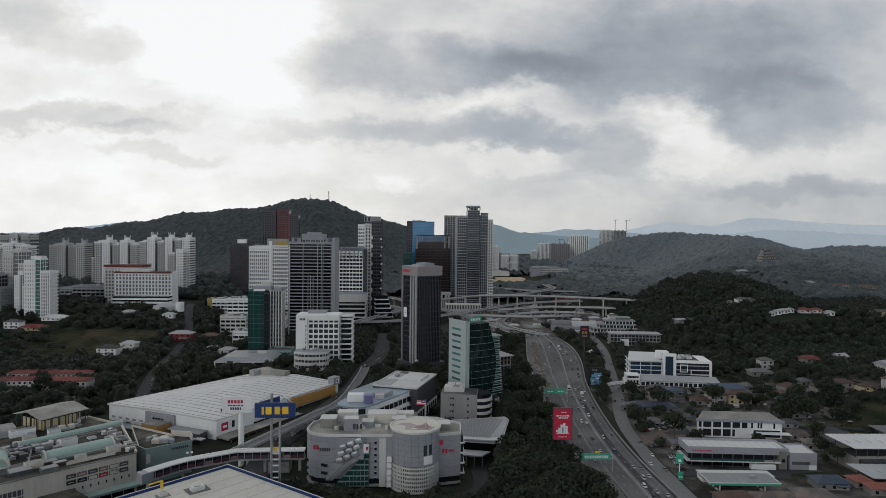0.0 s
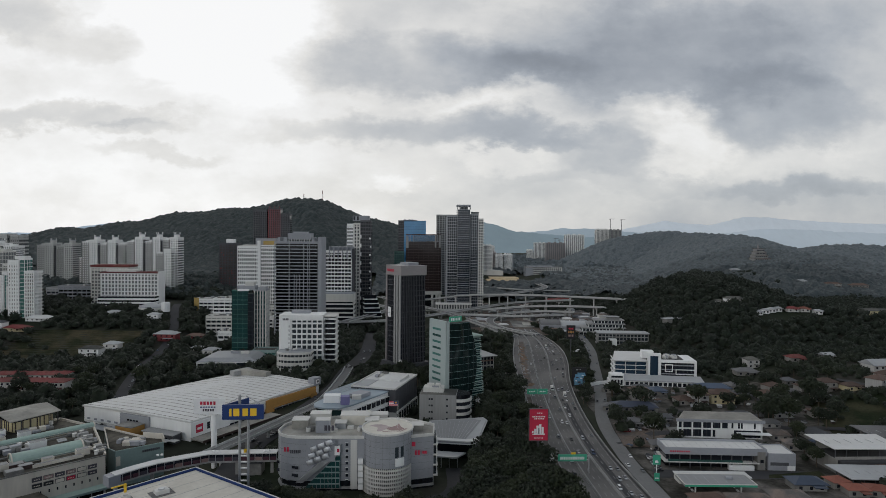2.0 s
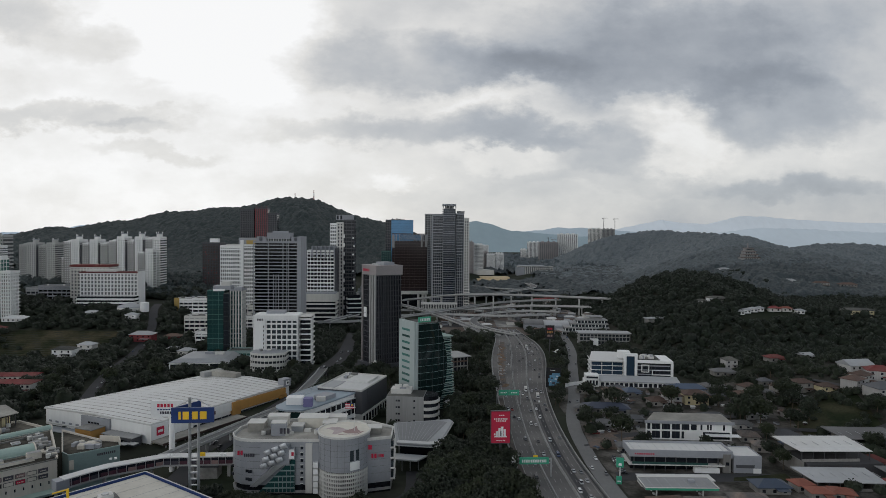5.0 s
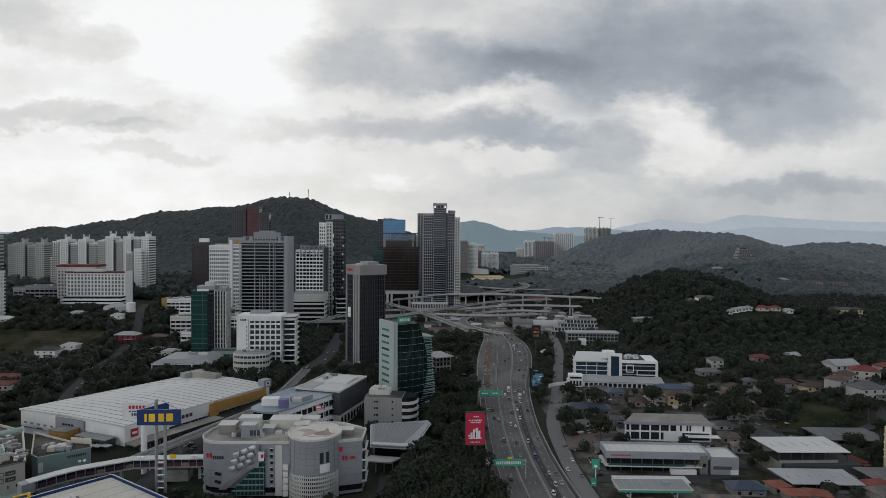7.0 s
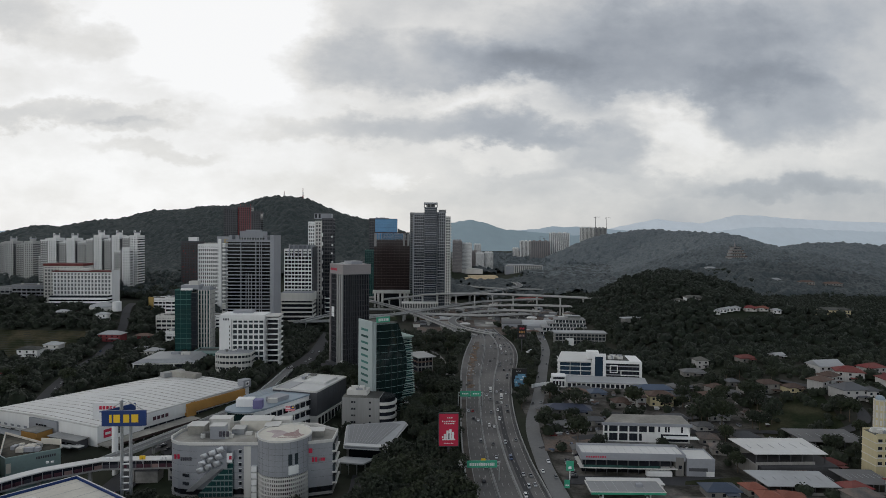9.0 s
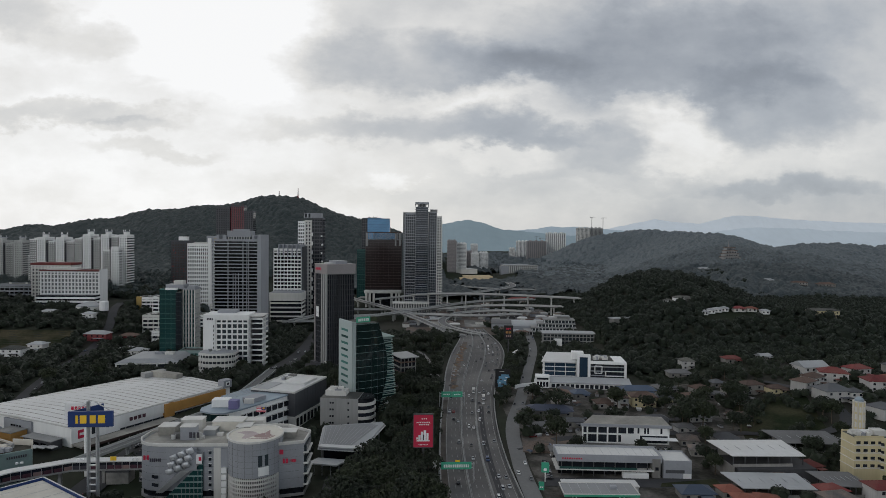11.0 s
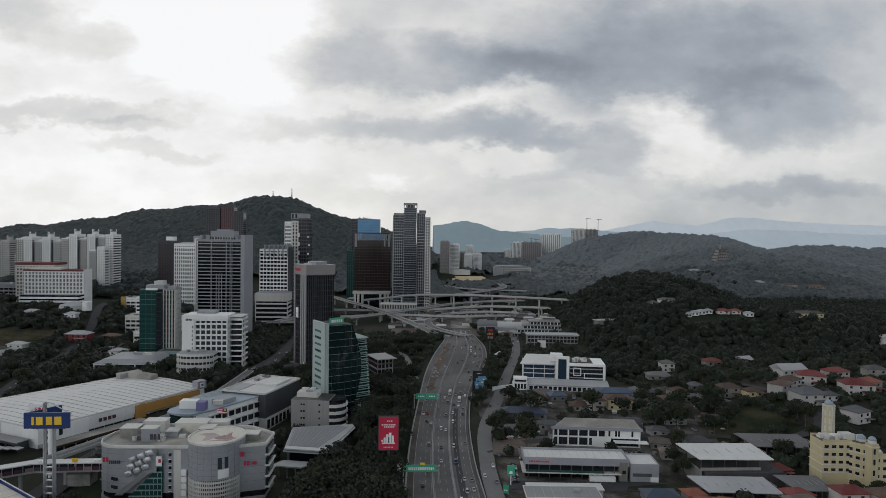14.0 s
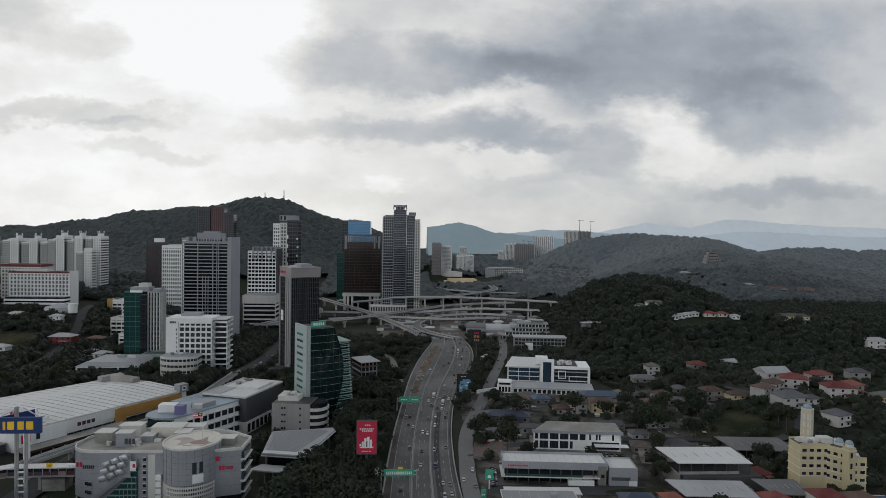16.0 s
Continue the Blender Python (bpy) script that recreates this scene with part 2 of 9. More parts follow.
M = dict(
    grass=mat("ground_green", (0.024, 0.032, 0.019), 0.95, 0.35, 0.3, 0.012, 0.25, 0.3, tint=(0.042, 0.041, 0.034), spec=0.1),
    lawn=mat("lawn", (0.027, 0.033, 0.016), 0.95, 0.35, 0.3, 0.05, 0.5, 0.1, tint=(0.066, 0.056, 0.034), spec=0.1),
    asphalt=mat("asphalt", (0.128, 0.124, 0.122), 0.9, 0.2, 0.15, 0.03, 0.9, 0.02, tint=(0.172, 0.165, 0.158), spec=0.25),
    asphalt_dark=mat("dark_asphalt", (0.055, 0.055, 0.058), 0.9, 0.25, 0.2, 0.05, 0.9, 0.02, spec=0.25),
    dirt=mat("bare_earth", (0.22, 0.15, 0.11), 0.95, 0.3, 0.3, 0.05, 0.6, 0.1, tint=(0.16, 0.12, 0.085), spec=0.1),
    dirt_road=mat("dusty_asphalt", (0.088, 0.078, 0.070), 0.92, 0.3, 0.25, 0.06, 0.8, 0.03, tint=(0.13, 0.115, 0.10), spec=0.15),
    town_earth=mat("worn_yard_ground", (0.058, 0.056, 0.048), 0.95, 0.5, 0.4, 0.07, 0.7, 0.05, tint=(0.135, 0.125, 0.115), spec=0.1),
    rubble=mat("rubble_ground", (0.185, 0.145, 0.122), 0.95, 0.4, 0.4, 0.12, 0.9, 0.08, tint=(0.10, 0.095, 0.09), spec=0.1),
    paint=mat("road_paint", (0.30, 0.30, 0.29), 0.7, 0.3, 0.3, 0.2, 2.0),
    concrete=mat("concrete", (0.30, 0.30, 0.295), 0.85, 0.2, 0.15, 0.06, 0.8, 0.02, streak=True),
    concrete_pale=mat("pale_new_concrete", (0.44, 0.44, 0.43), 0.85, 0.18, 0.12, 0.08, 0.8, 0.02, streak=True),
    concrete_dark=mat("weathered_concrete", (0.16, 0.158, 0.152), 0.9, 0.35, 0.25, 0.08, 0.9, 0.03, tint=(0.24, 0.235, 0.22)),
    white=mat("white_paint", (0.80, 0.80, 0.79), 0.6, 0.1, 0.06, 0.05, 0.7, streak=True, rand=0.05),
    offwhite=mat("cream_white_paint", (0.60, 0.59, 0.56), 0.7, 0.15, 0.08, 0.05, 0.7, streak=True, rand=0.06),
    grey=mat("grey_panel", (0.30, 0.31, 0.335), 0.55, 0.12, 0.08, 0.06, 0.9, rand=0.06),
    grey_dark=mat("dark_grey_panel", (0.062, 0.064, 0.072), 0.55, 0.2, 0.1, 0.06, 0.9),
    beige=mat("beige_granite", (0.27, 0.245, 0.245), 0.55, 0.12, 0.1, 0.08, 1.2),
    brown=mat("brown_cladding", (0.055, 0.036, 0.033), 0.5, 0.3, 0.15, 0.05, 0.9),
    redbrown=mat("red_cladding", (0.22, 0.04, 0.045), 0.6, 0.25, 0.15, 0.05, 0.9),
    cream=mat("cream_wall", (0.55, 0.48, 0.30), 0.75, 0.15, 0.1, 0.1, 0.9, streak=True),
    plaster_pale=mat("pale_house_paint", (0.44, 0.43, 0.42), 0.75, 0.15, 0.1, 0.15, 1.2, streak=True, rand=0.15),
    plaster=mat("weathered_plaster", (0.25, 0.24, 0.225), 0.8, 0.25, 0.15, 0.15, 1.2, streak=True, rand=0.25),
    roof_rust=mat("weathered_iron_roof", (0.12, 0.11, 0.105), 0.7, 0.35, 0.2, 0.15, 1.2, rand=0.4, tint=(0.17, 0.13, 0.11)),
    yellow=mat("yellow_wall", (0.45, 0.31, 0.10), 0.75, 0.15, 0.1, 0.1, 0.9),
    orange=mat("orange_panel", (0.46, 0.245, 0.07), 0.65, 0.15, 0.08, 0.08, 0.9),
    roof_white=mat("white_metal_roof", (0.62, 0.62, 0.61), 0.5, 0.16, 0.08, 0.04, 0.6, rand=0.05, tint=(0.52, 0.515, 0.50)),
    roof_grey=mat("grey_metal_roof", (0.33, 0.34, 0.35), 0.5, 0.2, 0.1, 0.05, 0.6),
    roof_cream=mat("cream_membrane_roof", (0.64, 0.61, 0.54), 0.8, 0.15, 0.1, 0.05, 0.6, tint=(0.52, 0.49, 0.43)),
    asphalt_pale=mat("pale_road_surface", (0.17, 0.17, 0.168), 0.9, 0.2, 0.15, 0.04, 0.8, spec=0.2),
    roof_red=mat("red_tile_roof", (0.17, 0.030, 0.030), 0.8, 0.3, 0.25, 0.15, 1.5, 0.03, tint=(0.14, 0.045, 0.038), rand=0.3),
    roof_orange=mat("orange_tile_roof", (0.20, 0.070, 0.048), 0.8, 0.25, 0.2, 0.15, 1.5, 0.03, rand=0.2),
    roof_brown=mat("brown_tile_roof", (0.10, 0.065, 0.052), 0.85, 0.35, 0.25, 0.15, 1.5, 0.03, rand=0.4),
    roof_dark=mat("dark_metal_roof", (0.075, 0.078, 0.085), 0.7, 0.35, 0.2, 0.1, 1.2, rand=0.3),
    roof_blue=mat("blue_metal_roof", (0.045, 0.066, 0.105), 0.55, 0.25, 0.15, 0.1, 1.2, rand=0.3),
    flat_roof=mat("stained_flat_roof", (0.06, 0.062, 0.058), 0.9, 0.4, 0.3, 0.05, 0.6, 0.03, tint=(0.12, 0.118, 0.105)),
    green_roof=mat("pale_green_roof", (0.30, 0.40, 0.36), 0.6, 0.15, 0.1, 0.08, 0.9),
    teal=mat("teal_band", (0.22, 0.30, 0.29), 0.6, 0.15, 0.1, 0.08, 0.9),
    steel=mat("galvanised_steel", (0.45, 0.46, 0.47), 0.4, 0.15, 0.1, 0.3, 2.0, metal=0.6),
    steel_dark=mat("dark_steel", (0.08, 0.08, 0.085), 0.5, 0.2, 0.1, 0.3, 2.0, metal=0.3),
    sign_blue=mat("blue_sign_face", (0.010, 0.036, 0.15), 0.45, 0.08, 0.05, 0.2, 1.5),
    sign_yellow=mat("yellow_letter", (0.80, 0.50, 0.03), 0.45, 0.05, 0.05, 0.2, 1.5),
    sign_white=mat("white_sign_face", (0.74, 0.74, 0.74), 0.5, 0.05, 0.05, 0.2, 1.5),
    sign_red=mat("red_print", (0.52, 0.025, 0.065), 0.5, 0.06, 0.05, 0.2, 1.5),
    sign_green=mat("green_sign_face", (0.05, 0.33, 0.21), 0.5, 0.06, 0.05, 0.2, 1.5),
    sign_black=mat("black_print", (0.015, 0.015, 0.017), 0.5, 0.06, 0.05, 0.2, 1.5),
    print_blue=mat("pale_blue_print", (0.13, 0.29, 0.43), 0.5, 0.2, 0.1, 0.5, 1.5),
    print_grey=mat("grey_brown_print", (0.30, 0.20, 0.19), 0.6, 0.15, 0.1, 0.3, 1.5),
    ink=mat("dark_print", (0.06, 0.055, 0.07), 0.6, 0.1, 0.05, 0.3, 1.5),
    glass_dark=glassy("dark_glass", (0.020, 0.023, 0.030), 0.1, 0.5),
    glass_black=glassy("black_glass", (0.012, 0.014, 0.019), 0.12, 0.4),
    glass_brown=glassy("bronze_glass", (0.020, 0.014, 0.014), 0.1, 0.45),
    glass_blue=glassy("blue_glass", (0.05, 0.19, 0.36), 0.1, 0.7),
    glass_green=glassy("green_glass", (0.012, 0.042, 0.042), 0.14, 0.5),
    glass_teal=glassy("teal_glass", (0.055, 0.14, 0.125), 0.2, 0.5),
    glass_slate=glassy("slate_blue_glass", (0.026, 0.033, 0.043), 0.1, 0.5),
    # glass of distant windows, its colour lightened to carry the haze
    glass_hazed=glassy("haze_lightened_glass", (0.12, 0.125, 0.13), 0.25, 0.5),
    glass_grey=glassy("grey_glass", (0.032, 0.040, 0.046), 0.15, 0.4),
    bark=mat("bark", (0.09, 0.07, 0.05), 0.95, 0.3, 0.3, 0.6, 3.0, 0.02),
    leaf=leafy("leaves", (0.0135, 0.0205, 0.0095), (0.030, 0.038, 0.0165)),
    leaf_dark=leafy("dark_leaves", (0.0125, 0.0185, 0.0115), (0.026, 0.034, 0.0185)),
    roof_stone=mat("weathered_stone_roof", (0.26, 0.25, 0.225), 0.85, 0.3, 0.2, 0.06, 0.7, 0.02, tint=(0.34, 0.325, 0.29)),
    # far, valley and mid canopies: aerial haze mixed into the leaf colours
    forest_far=leafy("hazed_far_canopy", (0.090, 0.110, 0.122), (0.128, 0.148, 0.156), lean=0.6, rise=0.4),
    forest_valley=leafy("hazed_valley_trees", (0.044, 0.056, 0.062), (0.066, 0.080, 0.082), lean=0.5, rise=0.5),
    forest_mid=leafy("hazed_mid_canopy", (0.069, 0.085, 0.094), (0.100, 0.117, 0.123), lean=0.55, rise=0.45),
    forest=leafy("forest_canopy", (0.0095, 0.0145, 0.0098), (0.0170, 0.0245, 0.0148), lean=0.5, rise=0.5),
    # canopy of the masts' hill: leaf colour paled and blued for haze
    haze_forest_hill=leafy("hazed_hill_canopy", (0.031, 0.042, 0.045), (0.055, 0.069, 0.064), lean=0.6, rise=0.4),
    tyre=mat("tyre_rubber", (0.02, 0.02, 0.02), 0.9, 0.1, 0.1, 1.0, 3.0),
)
for i, c in enumerate([(0.72, 0.72, 0.72), (0.42, 0.43, 0.45), (0.03, 0.03, 0.035), (0.16, 0.17, 0.18), (0.22, 0.025, 0.025), (0.05, 0.08, 0.16)]):
    M["car%d" % i] = mat("car_paint", c, 0.3, 0.05, 0.03, 0.5, 2.0, rand=0.1, spec=0.5)

# ---- building helpers ----
MESHES = {}


def mesh_of(key, build, *mats):
    """One mesh per key, shared by all alike pieces."""
    if key not in MESHES:
        v, f = build()
        me = bpy.data.meshes.new(str(key[0]))
        me.from_pydata(v, [], f)
        for m in mats:
            me.materials.append(M[m])
        MESHES[key] = me
    return MESHES[key]


def put(name, me, parent=None, at=(0, 0, 0), rz=0.0, label=""):
    ob = new(name, me)
    ob.location = at
    ob.rotation_euler = (0, 0, radians(rz))
    ob.parent = parent
    return tagged(ob, label) if label else ob


def thing(name, at, rz, label, category, group=""):
    return tagged(put(name, None, None, at, rz), label, category, group)


QUADS = [(0, 3, 2, 1), (4, 5, 6, 7), (0, 1, 5, 4), (1, 2, 6, 5), (2, 3, 7, 6), (3, 0, 4, 7)]


def box(name, parent, m, x, y, z, sx, sy, sz, rz=0.0, label="", taper=1.0):
    """A box part: x, y its centre, z its underside."""
    sx, sy, sz = round(sx, 3), round(sy, 3), round(sz, 3)

    def build():
        a, b = sx / 2, sy / 2
        k = taper
        return [(-a, -b, 0), (a, -b, 0), (a, b, 0), (-a, b, 0), (-a * k, -b * k, sz), (a * k, -b * k, sz), (a * k, b * k, sz), (-a * k, b * k, sz)], QUADS
    return put(name, mesh_of((name, sx, sy, sz, taper, m), build, m), parent, (x, y, z), rz, label)


def prism(name, parent, m, outline, z0, z1, at=(0, 0, 0), rz=0.0, label="", smooth=False):
    """An upright prism over an outline of (x, y), anticlockwise."""
    n = len(outline)
    v = [(x, y, z0) for x, y in outline] + [(x, y, z1) for x, y in outline]
    f = [tuple(range(n - 1, -1, -1)), tuple(range(n, 2 * n))] + [(i, (i + 1) % n, n + (i + 1) % n, n + i) for i in range(n)]
    me = bpy.data.meshes.new(name)
    me.from_pydata(v, [], f)
    me.materials.append(M[m])
    return put(name, me, parent, at, rz, label)


def cyl(name, parent, m, x, y, z, r, h, n=12, r2=None, label=""):
    r2 = r if r2 is None else r2

    def build():
        c = [(math.cos(2 * math.pi * i / n), math.sin(2 * math.pi * i / n)) for i in range(n)]
        v = [(r * a, r * b, 0) for a, b in c] + [(r2 * a, r2 * b, h) for a, b in c]
        return v, [tuple(range(n - 1, -1, -1)), tuple(range(n, 2 * n))] + [(i, (i + 1) % n, n + (i + 1) % n, n + i) for i in range(n)]
    return put(name, mesh_of((name, round(r, 3), round(h, 3), n, round(r2, 3), m), build, m), parent, (x, y, z), 0, label)


def joined(t, name, v, f, m):
    """Rows of tiny pieces on a far building, joined."""
    me = bpy.data.meshes.new(name)
    me.from_pydata(v, [], f)
    me.materials.append(M[m])
    return tagged(put(name, me, t), kind="stuff")


def tower(t, w, d, h, floors, glass, wall, bay=3.5, band=0.35, pier=0.5, rec=0.4, x=0.0, y=0.0, z=0.0, piers=True, pier_mat=None, roof="flat_roof", parapet=1.0, sides=True):
    """A block of storeys: a glazed core, a floor band for each storey, piers between the windows, a roof with its parapet."""
    box("body", t, glass, x, y, z, w - 2 * rec, d - 2 * rec, h - 0.1)
    fh = h / floors
    if t.location.y > 900:
        v, f = [], []

        def add(cx, cy, z0, sx, sy, sz):
            o = len(v)
            v.extend((cx + a * sx / 2, cy + b * sy / 2, z0 + c * sz) for c in (0, 1) for a, b in ((-1, -1), (1, -1), (1, 1), (-1, 1)))
            f.extend(tuple(o + i for i in q) for q in QUADS)
        for i in range(floors + 1):
            add(x, y, z + i * fh - (band * fh if i == floors else 0), w, d, band * fh)
        joined(t, "facade_banding", v, f, wall)
        v, f = [], []
        n = max(1, round(w / bay))
        for i in range(n + 1):
            add(x - w / 2 + pier / 2 + i * (w - pier) / n, y - d / 2 + rec / 2 - 0.03, z + 0.05, pier, rec + 0.06, h - 0.1)
        joined(t, "facade_ribbing", v, f, pier_mat or wall)
        piers = False
    else:
        for i in range(floors + 1):
            zz = z + i * fh - (band * fh if i == floors else 0)
            box("floor_band", t, wall, x, y, zz, w, d, band * fh)
    if piers:
        pm = pier_mat or wall
        n = max(1, round(w / bay))
        for i in range(n + 1):
            px = x - w / 2 + pier / 2 + i * (w - pier) / n
            for s in (-1,):
                box("pier", t, pm, px, y + s * (d / 2 - rec / 2 + 0.03), z + 0.05, pier, rec + 0.06, h - 0.1)
        if sides:
            n = max(1, round(d / bay))
            for i in range(1, n):
                py = y - d / 2 + pier / 2 + i * (d - pier) / n
                for s in ((1,) if t.location.x < -30 else (-1,) if t.location.x > 120 else (-1, 1)):
                    box("pier", t, pm, x + s * (w / 2 - rec / 2 + 0.03), py, z + 0.05, rec + 0.06, pier, h - 0.1)
    box("roof", t, roof, x, y, z + h, w - 0.6, d - 0.6, 0.12)
    if parapet:
        for s in (-1, 1):
            box("parapet", t, wall, x, y + s * (d / 2 - 0.15), z + h + 0.004, w, 0.3, parapet)
            box("parapet", t, wall, x + s * (w / 2 - 0.15), y, z + h + 0.004, 0.3, d - 0.6, parapet)


TAKEN = np.zeros((1000, 1300), bool)      # 2 m cells kept clear of trees


def clear(x, y, hw, hd, rz=0.0):
    a, r = radians(rz), math.hypot(hw, hd)
    x0, x1, y0, y1 = [int(max(0, v)) for v in ((x - r + 1000) / 2, (x + r + 1002) / 2, (y - r) / 2, (y + r + 2) / 2)]
    if x1 <= x0 or y1 <= y0:
        return
    gx, gy = np.meshgrid(np.arange(x0, x1) * 2 - 999 - x, np.arange(y0, y1) * 2 + 1 - y)
    u, w = gx * math.cos(a) + gy * math.sin(a), gy * math.cos(a) - gx * math.sin(a)
    cell = TAKEN[y0:y1, x0:x1]
    cell |= ((abs(u) < hw) & (abs(w) < hd))[:cell.shape[0], :cell.shape[1]]


def blocked(x, y):
    i, j = int(y / 2), int((x + 1000) / 2)
    return 0 <= i < 1000 and 0 <= j < 1300 and bool(TAKEN[i, j])

# ---- ground ----


def sstep(v):
    v = np.clip(v, 0, 1)
    return v * v * (3 - 2 * v)


CRESTS = [
    (360, [(-1300, 1350, 72), (-950, 1300, 76), (-796, 1300, 72), (-639, 1500, 102), (-482, 1560, 138), (-400, 1560, 149)]),
    (250, [(-400, 1560, 149), (-340, 1560, 159), (-240, 1560, 172)]),
    (195, [(-240, 1560, 172), (-140, 1560, 144), (-23, 1500, 98)]),
    (150, [(620, 1730, 90), (667, 1750, 100), (812, 1700, 101)]),
    (190, [(812, 1700, 101), (790, 1450, 92), (760, 1330, 84), (760, 1330, 84), (620, 1060, 58), (750, 1200, 66), (876, 1300, 61), (1012, 1400, 73), (1121, 1400, 68), (1500, 1450, 78)]),
    (80, [(420, 760, 40), (345, 715, 52), (330, 660, 50), (326, 600, 41), (330, 560, 38), (372, 540, 29), (419, 520, 28), (620, 540, 30), (900, 600, 30)]),
]


def crest_samples():
    out = []
    for w, pts in CRESTS:
        for (x0, y0, z0), (x1, y1, z1) in zip(pts, pts[1:]):
            for k in range(6):
                f = k / 6
                out.append((x0 + f * (x1 - x0), y0 + f * (y1 - y0), z0 + f * (z1 - z0), w))
    return out


SAMPLES = np.array(crest_samples())


def height(x, y):
    """The lie of the land, for numbers or arrays."""
    x, y = np.asarray(x, float), np.asarray(y, float)
    base = -4 + 4 * sstep((y - 270) / 130)
    base = base - 6 * sstep((-x - 55) / 30) * sstep((302 - y) / 26)
    west = sstep((-x - 150) / 90)
    base = base + 24 * sstep((y - 480) / 150) * west + 10 * sstep((y - 640) / 200) * west
    base = base + 11 * sstep((x - 225) / 80) * sstep((y - 270) / 90)
    if x.ndim == 0:
        hill = np.max(SAMPLES[:, 2] * np.exp(-((x - SAMPLES[:, 0]) ** 2 + (y - SAMPLES[:, 1]) ** 2) / SAMPLES[:, 3] ** 2))
    else:
        hill = np.zeros_like(base)
        for cx, cy, cz, w in SAMPLES:
            hill = np.maximum(hill, cz * np.exp(-((x - cx) ** 2 + (y - cy) ** 2) / w ** 2))
    rough = 3.5 * np.sin(x * 0.021 + 1.3) * np.sin(y * 0.017) + 2.5 * np.sin(x * 0.043 + y * 0.03)
    hill_top = hill - 14 * np.exp(-hill / 6) + rough * np.clip(hill / 40, 0, 1)
    return np.maximum(base, hill_top) + 0.25 * np.minimum(base, hill) * np.clip(hill / 30, 0, 1)


def H(x, y):
    return float(height(x, y))


def grid_mesh(name, xs, ys, m):
    gx, gy = np.meshgrid(xs, ys)
    gz = height(gx, gy)
    v = np.stack([gx, gy, gz], -1).reshape(-1, 3)
    nx, ny = len(xs), len(ys)
    idx = np.arange(nx * ny).reshape(ny, nx)
    f = np.stack([idx[:-1, :-1], idx[:-1, 1:], idx[1:, 1:], idx[1:, :-1]], -1).reshape(-1, 4)
    me = bpy.data.meshes.new(name)
    me.from_pydata(v.tolist(), [], f.tolist())
    me.polygons.foreach_set("use_smooth", [True] * len(me.polygons))
    me.materials.append(M[m])
    return put(name, me)


GX = np.concatenate([np.linspace(-4800, -1400, 14), np.arange(-1330, 1530, 13), np.linspace(1600, 4800, 14)])
GY = np.concatenate([np.linspace(-3000, -100, 12), np.arange(-50, 2000, 13), np.linspace(2050, 4850, 16)])
tagged(grid_mesh("ground", GX, GY, "grass"), "dark green and brown tropical city ground", "ground", kind="structure")


def backdrop(name, crest, m, label):
    """A far range of hills: a ridge with a broad foot."""
    xs = np.linspace(crest[0][0], crest[-1][0], 160)
    ys = np.interp(xs, [c[0] for c in crest], [c[1] for c in crest])
    zs = np.interp(xs, [c[0] for c in crest], [c[2] for c in crest])
    zs = zs + [6 * noise.noise((x * 0.011, y * 0.003, 0)) + 4 * noise.noise((x * 0.03, 5, 0)) + 2 * noise.noise((x * 0.09, 9, 0)) for x, y in zip(xs, ys)]
    v, f = [], []
    for x, y, z in zip(xs, ys, zs):
        v += [(x, y - 260, -4), (x + 20 * noise.noise((x * 0.01, 2, 0)), y - 120, z * 0.55), (x, y, z), (x, y + 60, -4)]
    for i in range(len(xs) - 1):
        for k in range(3):
            a = i * 4 + k
            f.append((a, a + 4, a + 5, a + 1))
    me = bpy.data.meshes.new(name)
    me.from_pydata(v, [], f)
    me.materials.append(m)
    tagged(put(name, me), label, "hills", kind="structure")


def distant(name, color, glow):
    # the haze is put into the hill's colour and a faint emission of it
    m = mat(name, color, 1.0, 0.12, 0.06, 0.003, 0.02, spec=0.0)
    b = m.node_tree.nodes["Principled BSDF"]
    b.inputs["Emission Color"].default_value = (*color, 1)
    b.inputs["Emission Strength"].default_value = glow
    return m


# ranges whose haze is coloured in and glows; the air itself is clear
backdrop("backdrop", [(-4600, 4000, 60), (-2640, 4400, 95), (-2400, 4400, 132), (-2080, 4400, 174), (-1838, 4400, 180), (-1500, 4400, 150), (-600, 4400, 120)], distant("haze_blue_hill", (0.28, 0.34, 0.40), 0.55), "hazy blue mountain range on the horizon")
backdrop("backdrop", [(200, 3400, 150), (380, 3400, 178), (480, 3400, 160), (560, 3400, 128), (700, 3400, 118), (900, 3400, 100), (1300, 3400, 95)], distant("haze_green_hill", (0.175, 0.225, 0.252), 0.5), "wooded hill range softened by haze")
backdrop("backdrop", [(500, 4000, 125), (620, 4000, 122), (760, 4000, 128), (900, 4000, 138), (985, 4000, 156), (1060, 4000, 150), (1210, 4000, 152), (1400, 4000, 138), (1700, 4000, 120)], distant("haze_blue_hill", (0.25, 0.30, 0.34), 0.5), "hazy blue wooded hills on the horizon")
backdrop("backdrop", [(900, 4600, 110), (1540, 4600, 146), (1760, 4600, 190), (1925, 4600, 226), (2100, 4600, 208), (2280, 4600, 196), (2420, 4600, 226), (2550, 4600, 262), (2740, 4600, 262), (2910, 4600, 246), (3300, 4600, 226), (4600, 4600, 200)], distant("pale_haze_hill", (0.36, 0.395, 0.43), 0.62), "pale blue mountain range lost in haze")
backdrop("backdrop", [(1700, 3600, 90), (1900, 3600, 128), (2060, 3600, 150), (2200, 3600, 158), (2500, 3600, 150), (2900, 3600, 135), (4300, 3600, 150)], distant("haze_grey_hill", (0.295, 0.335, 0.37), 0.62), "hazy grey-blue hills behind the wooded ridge")

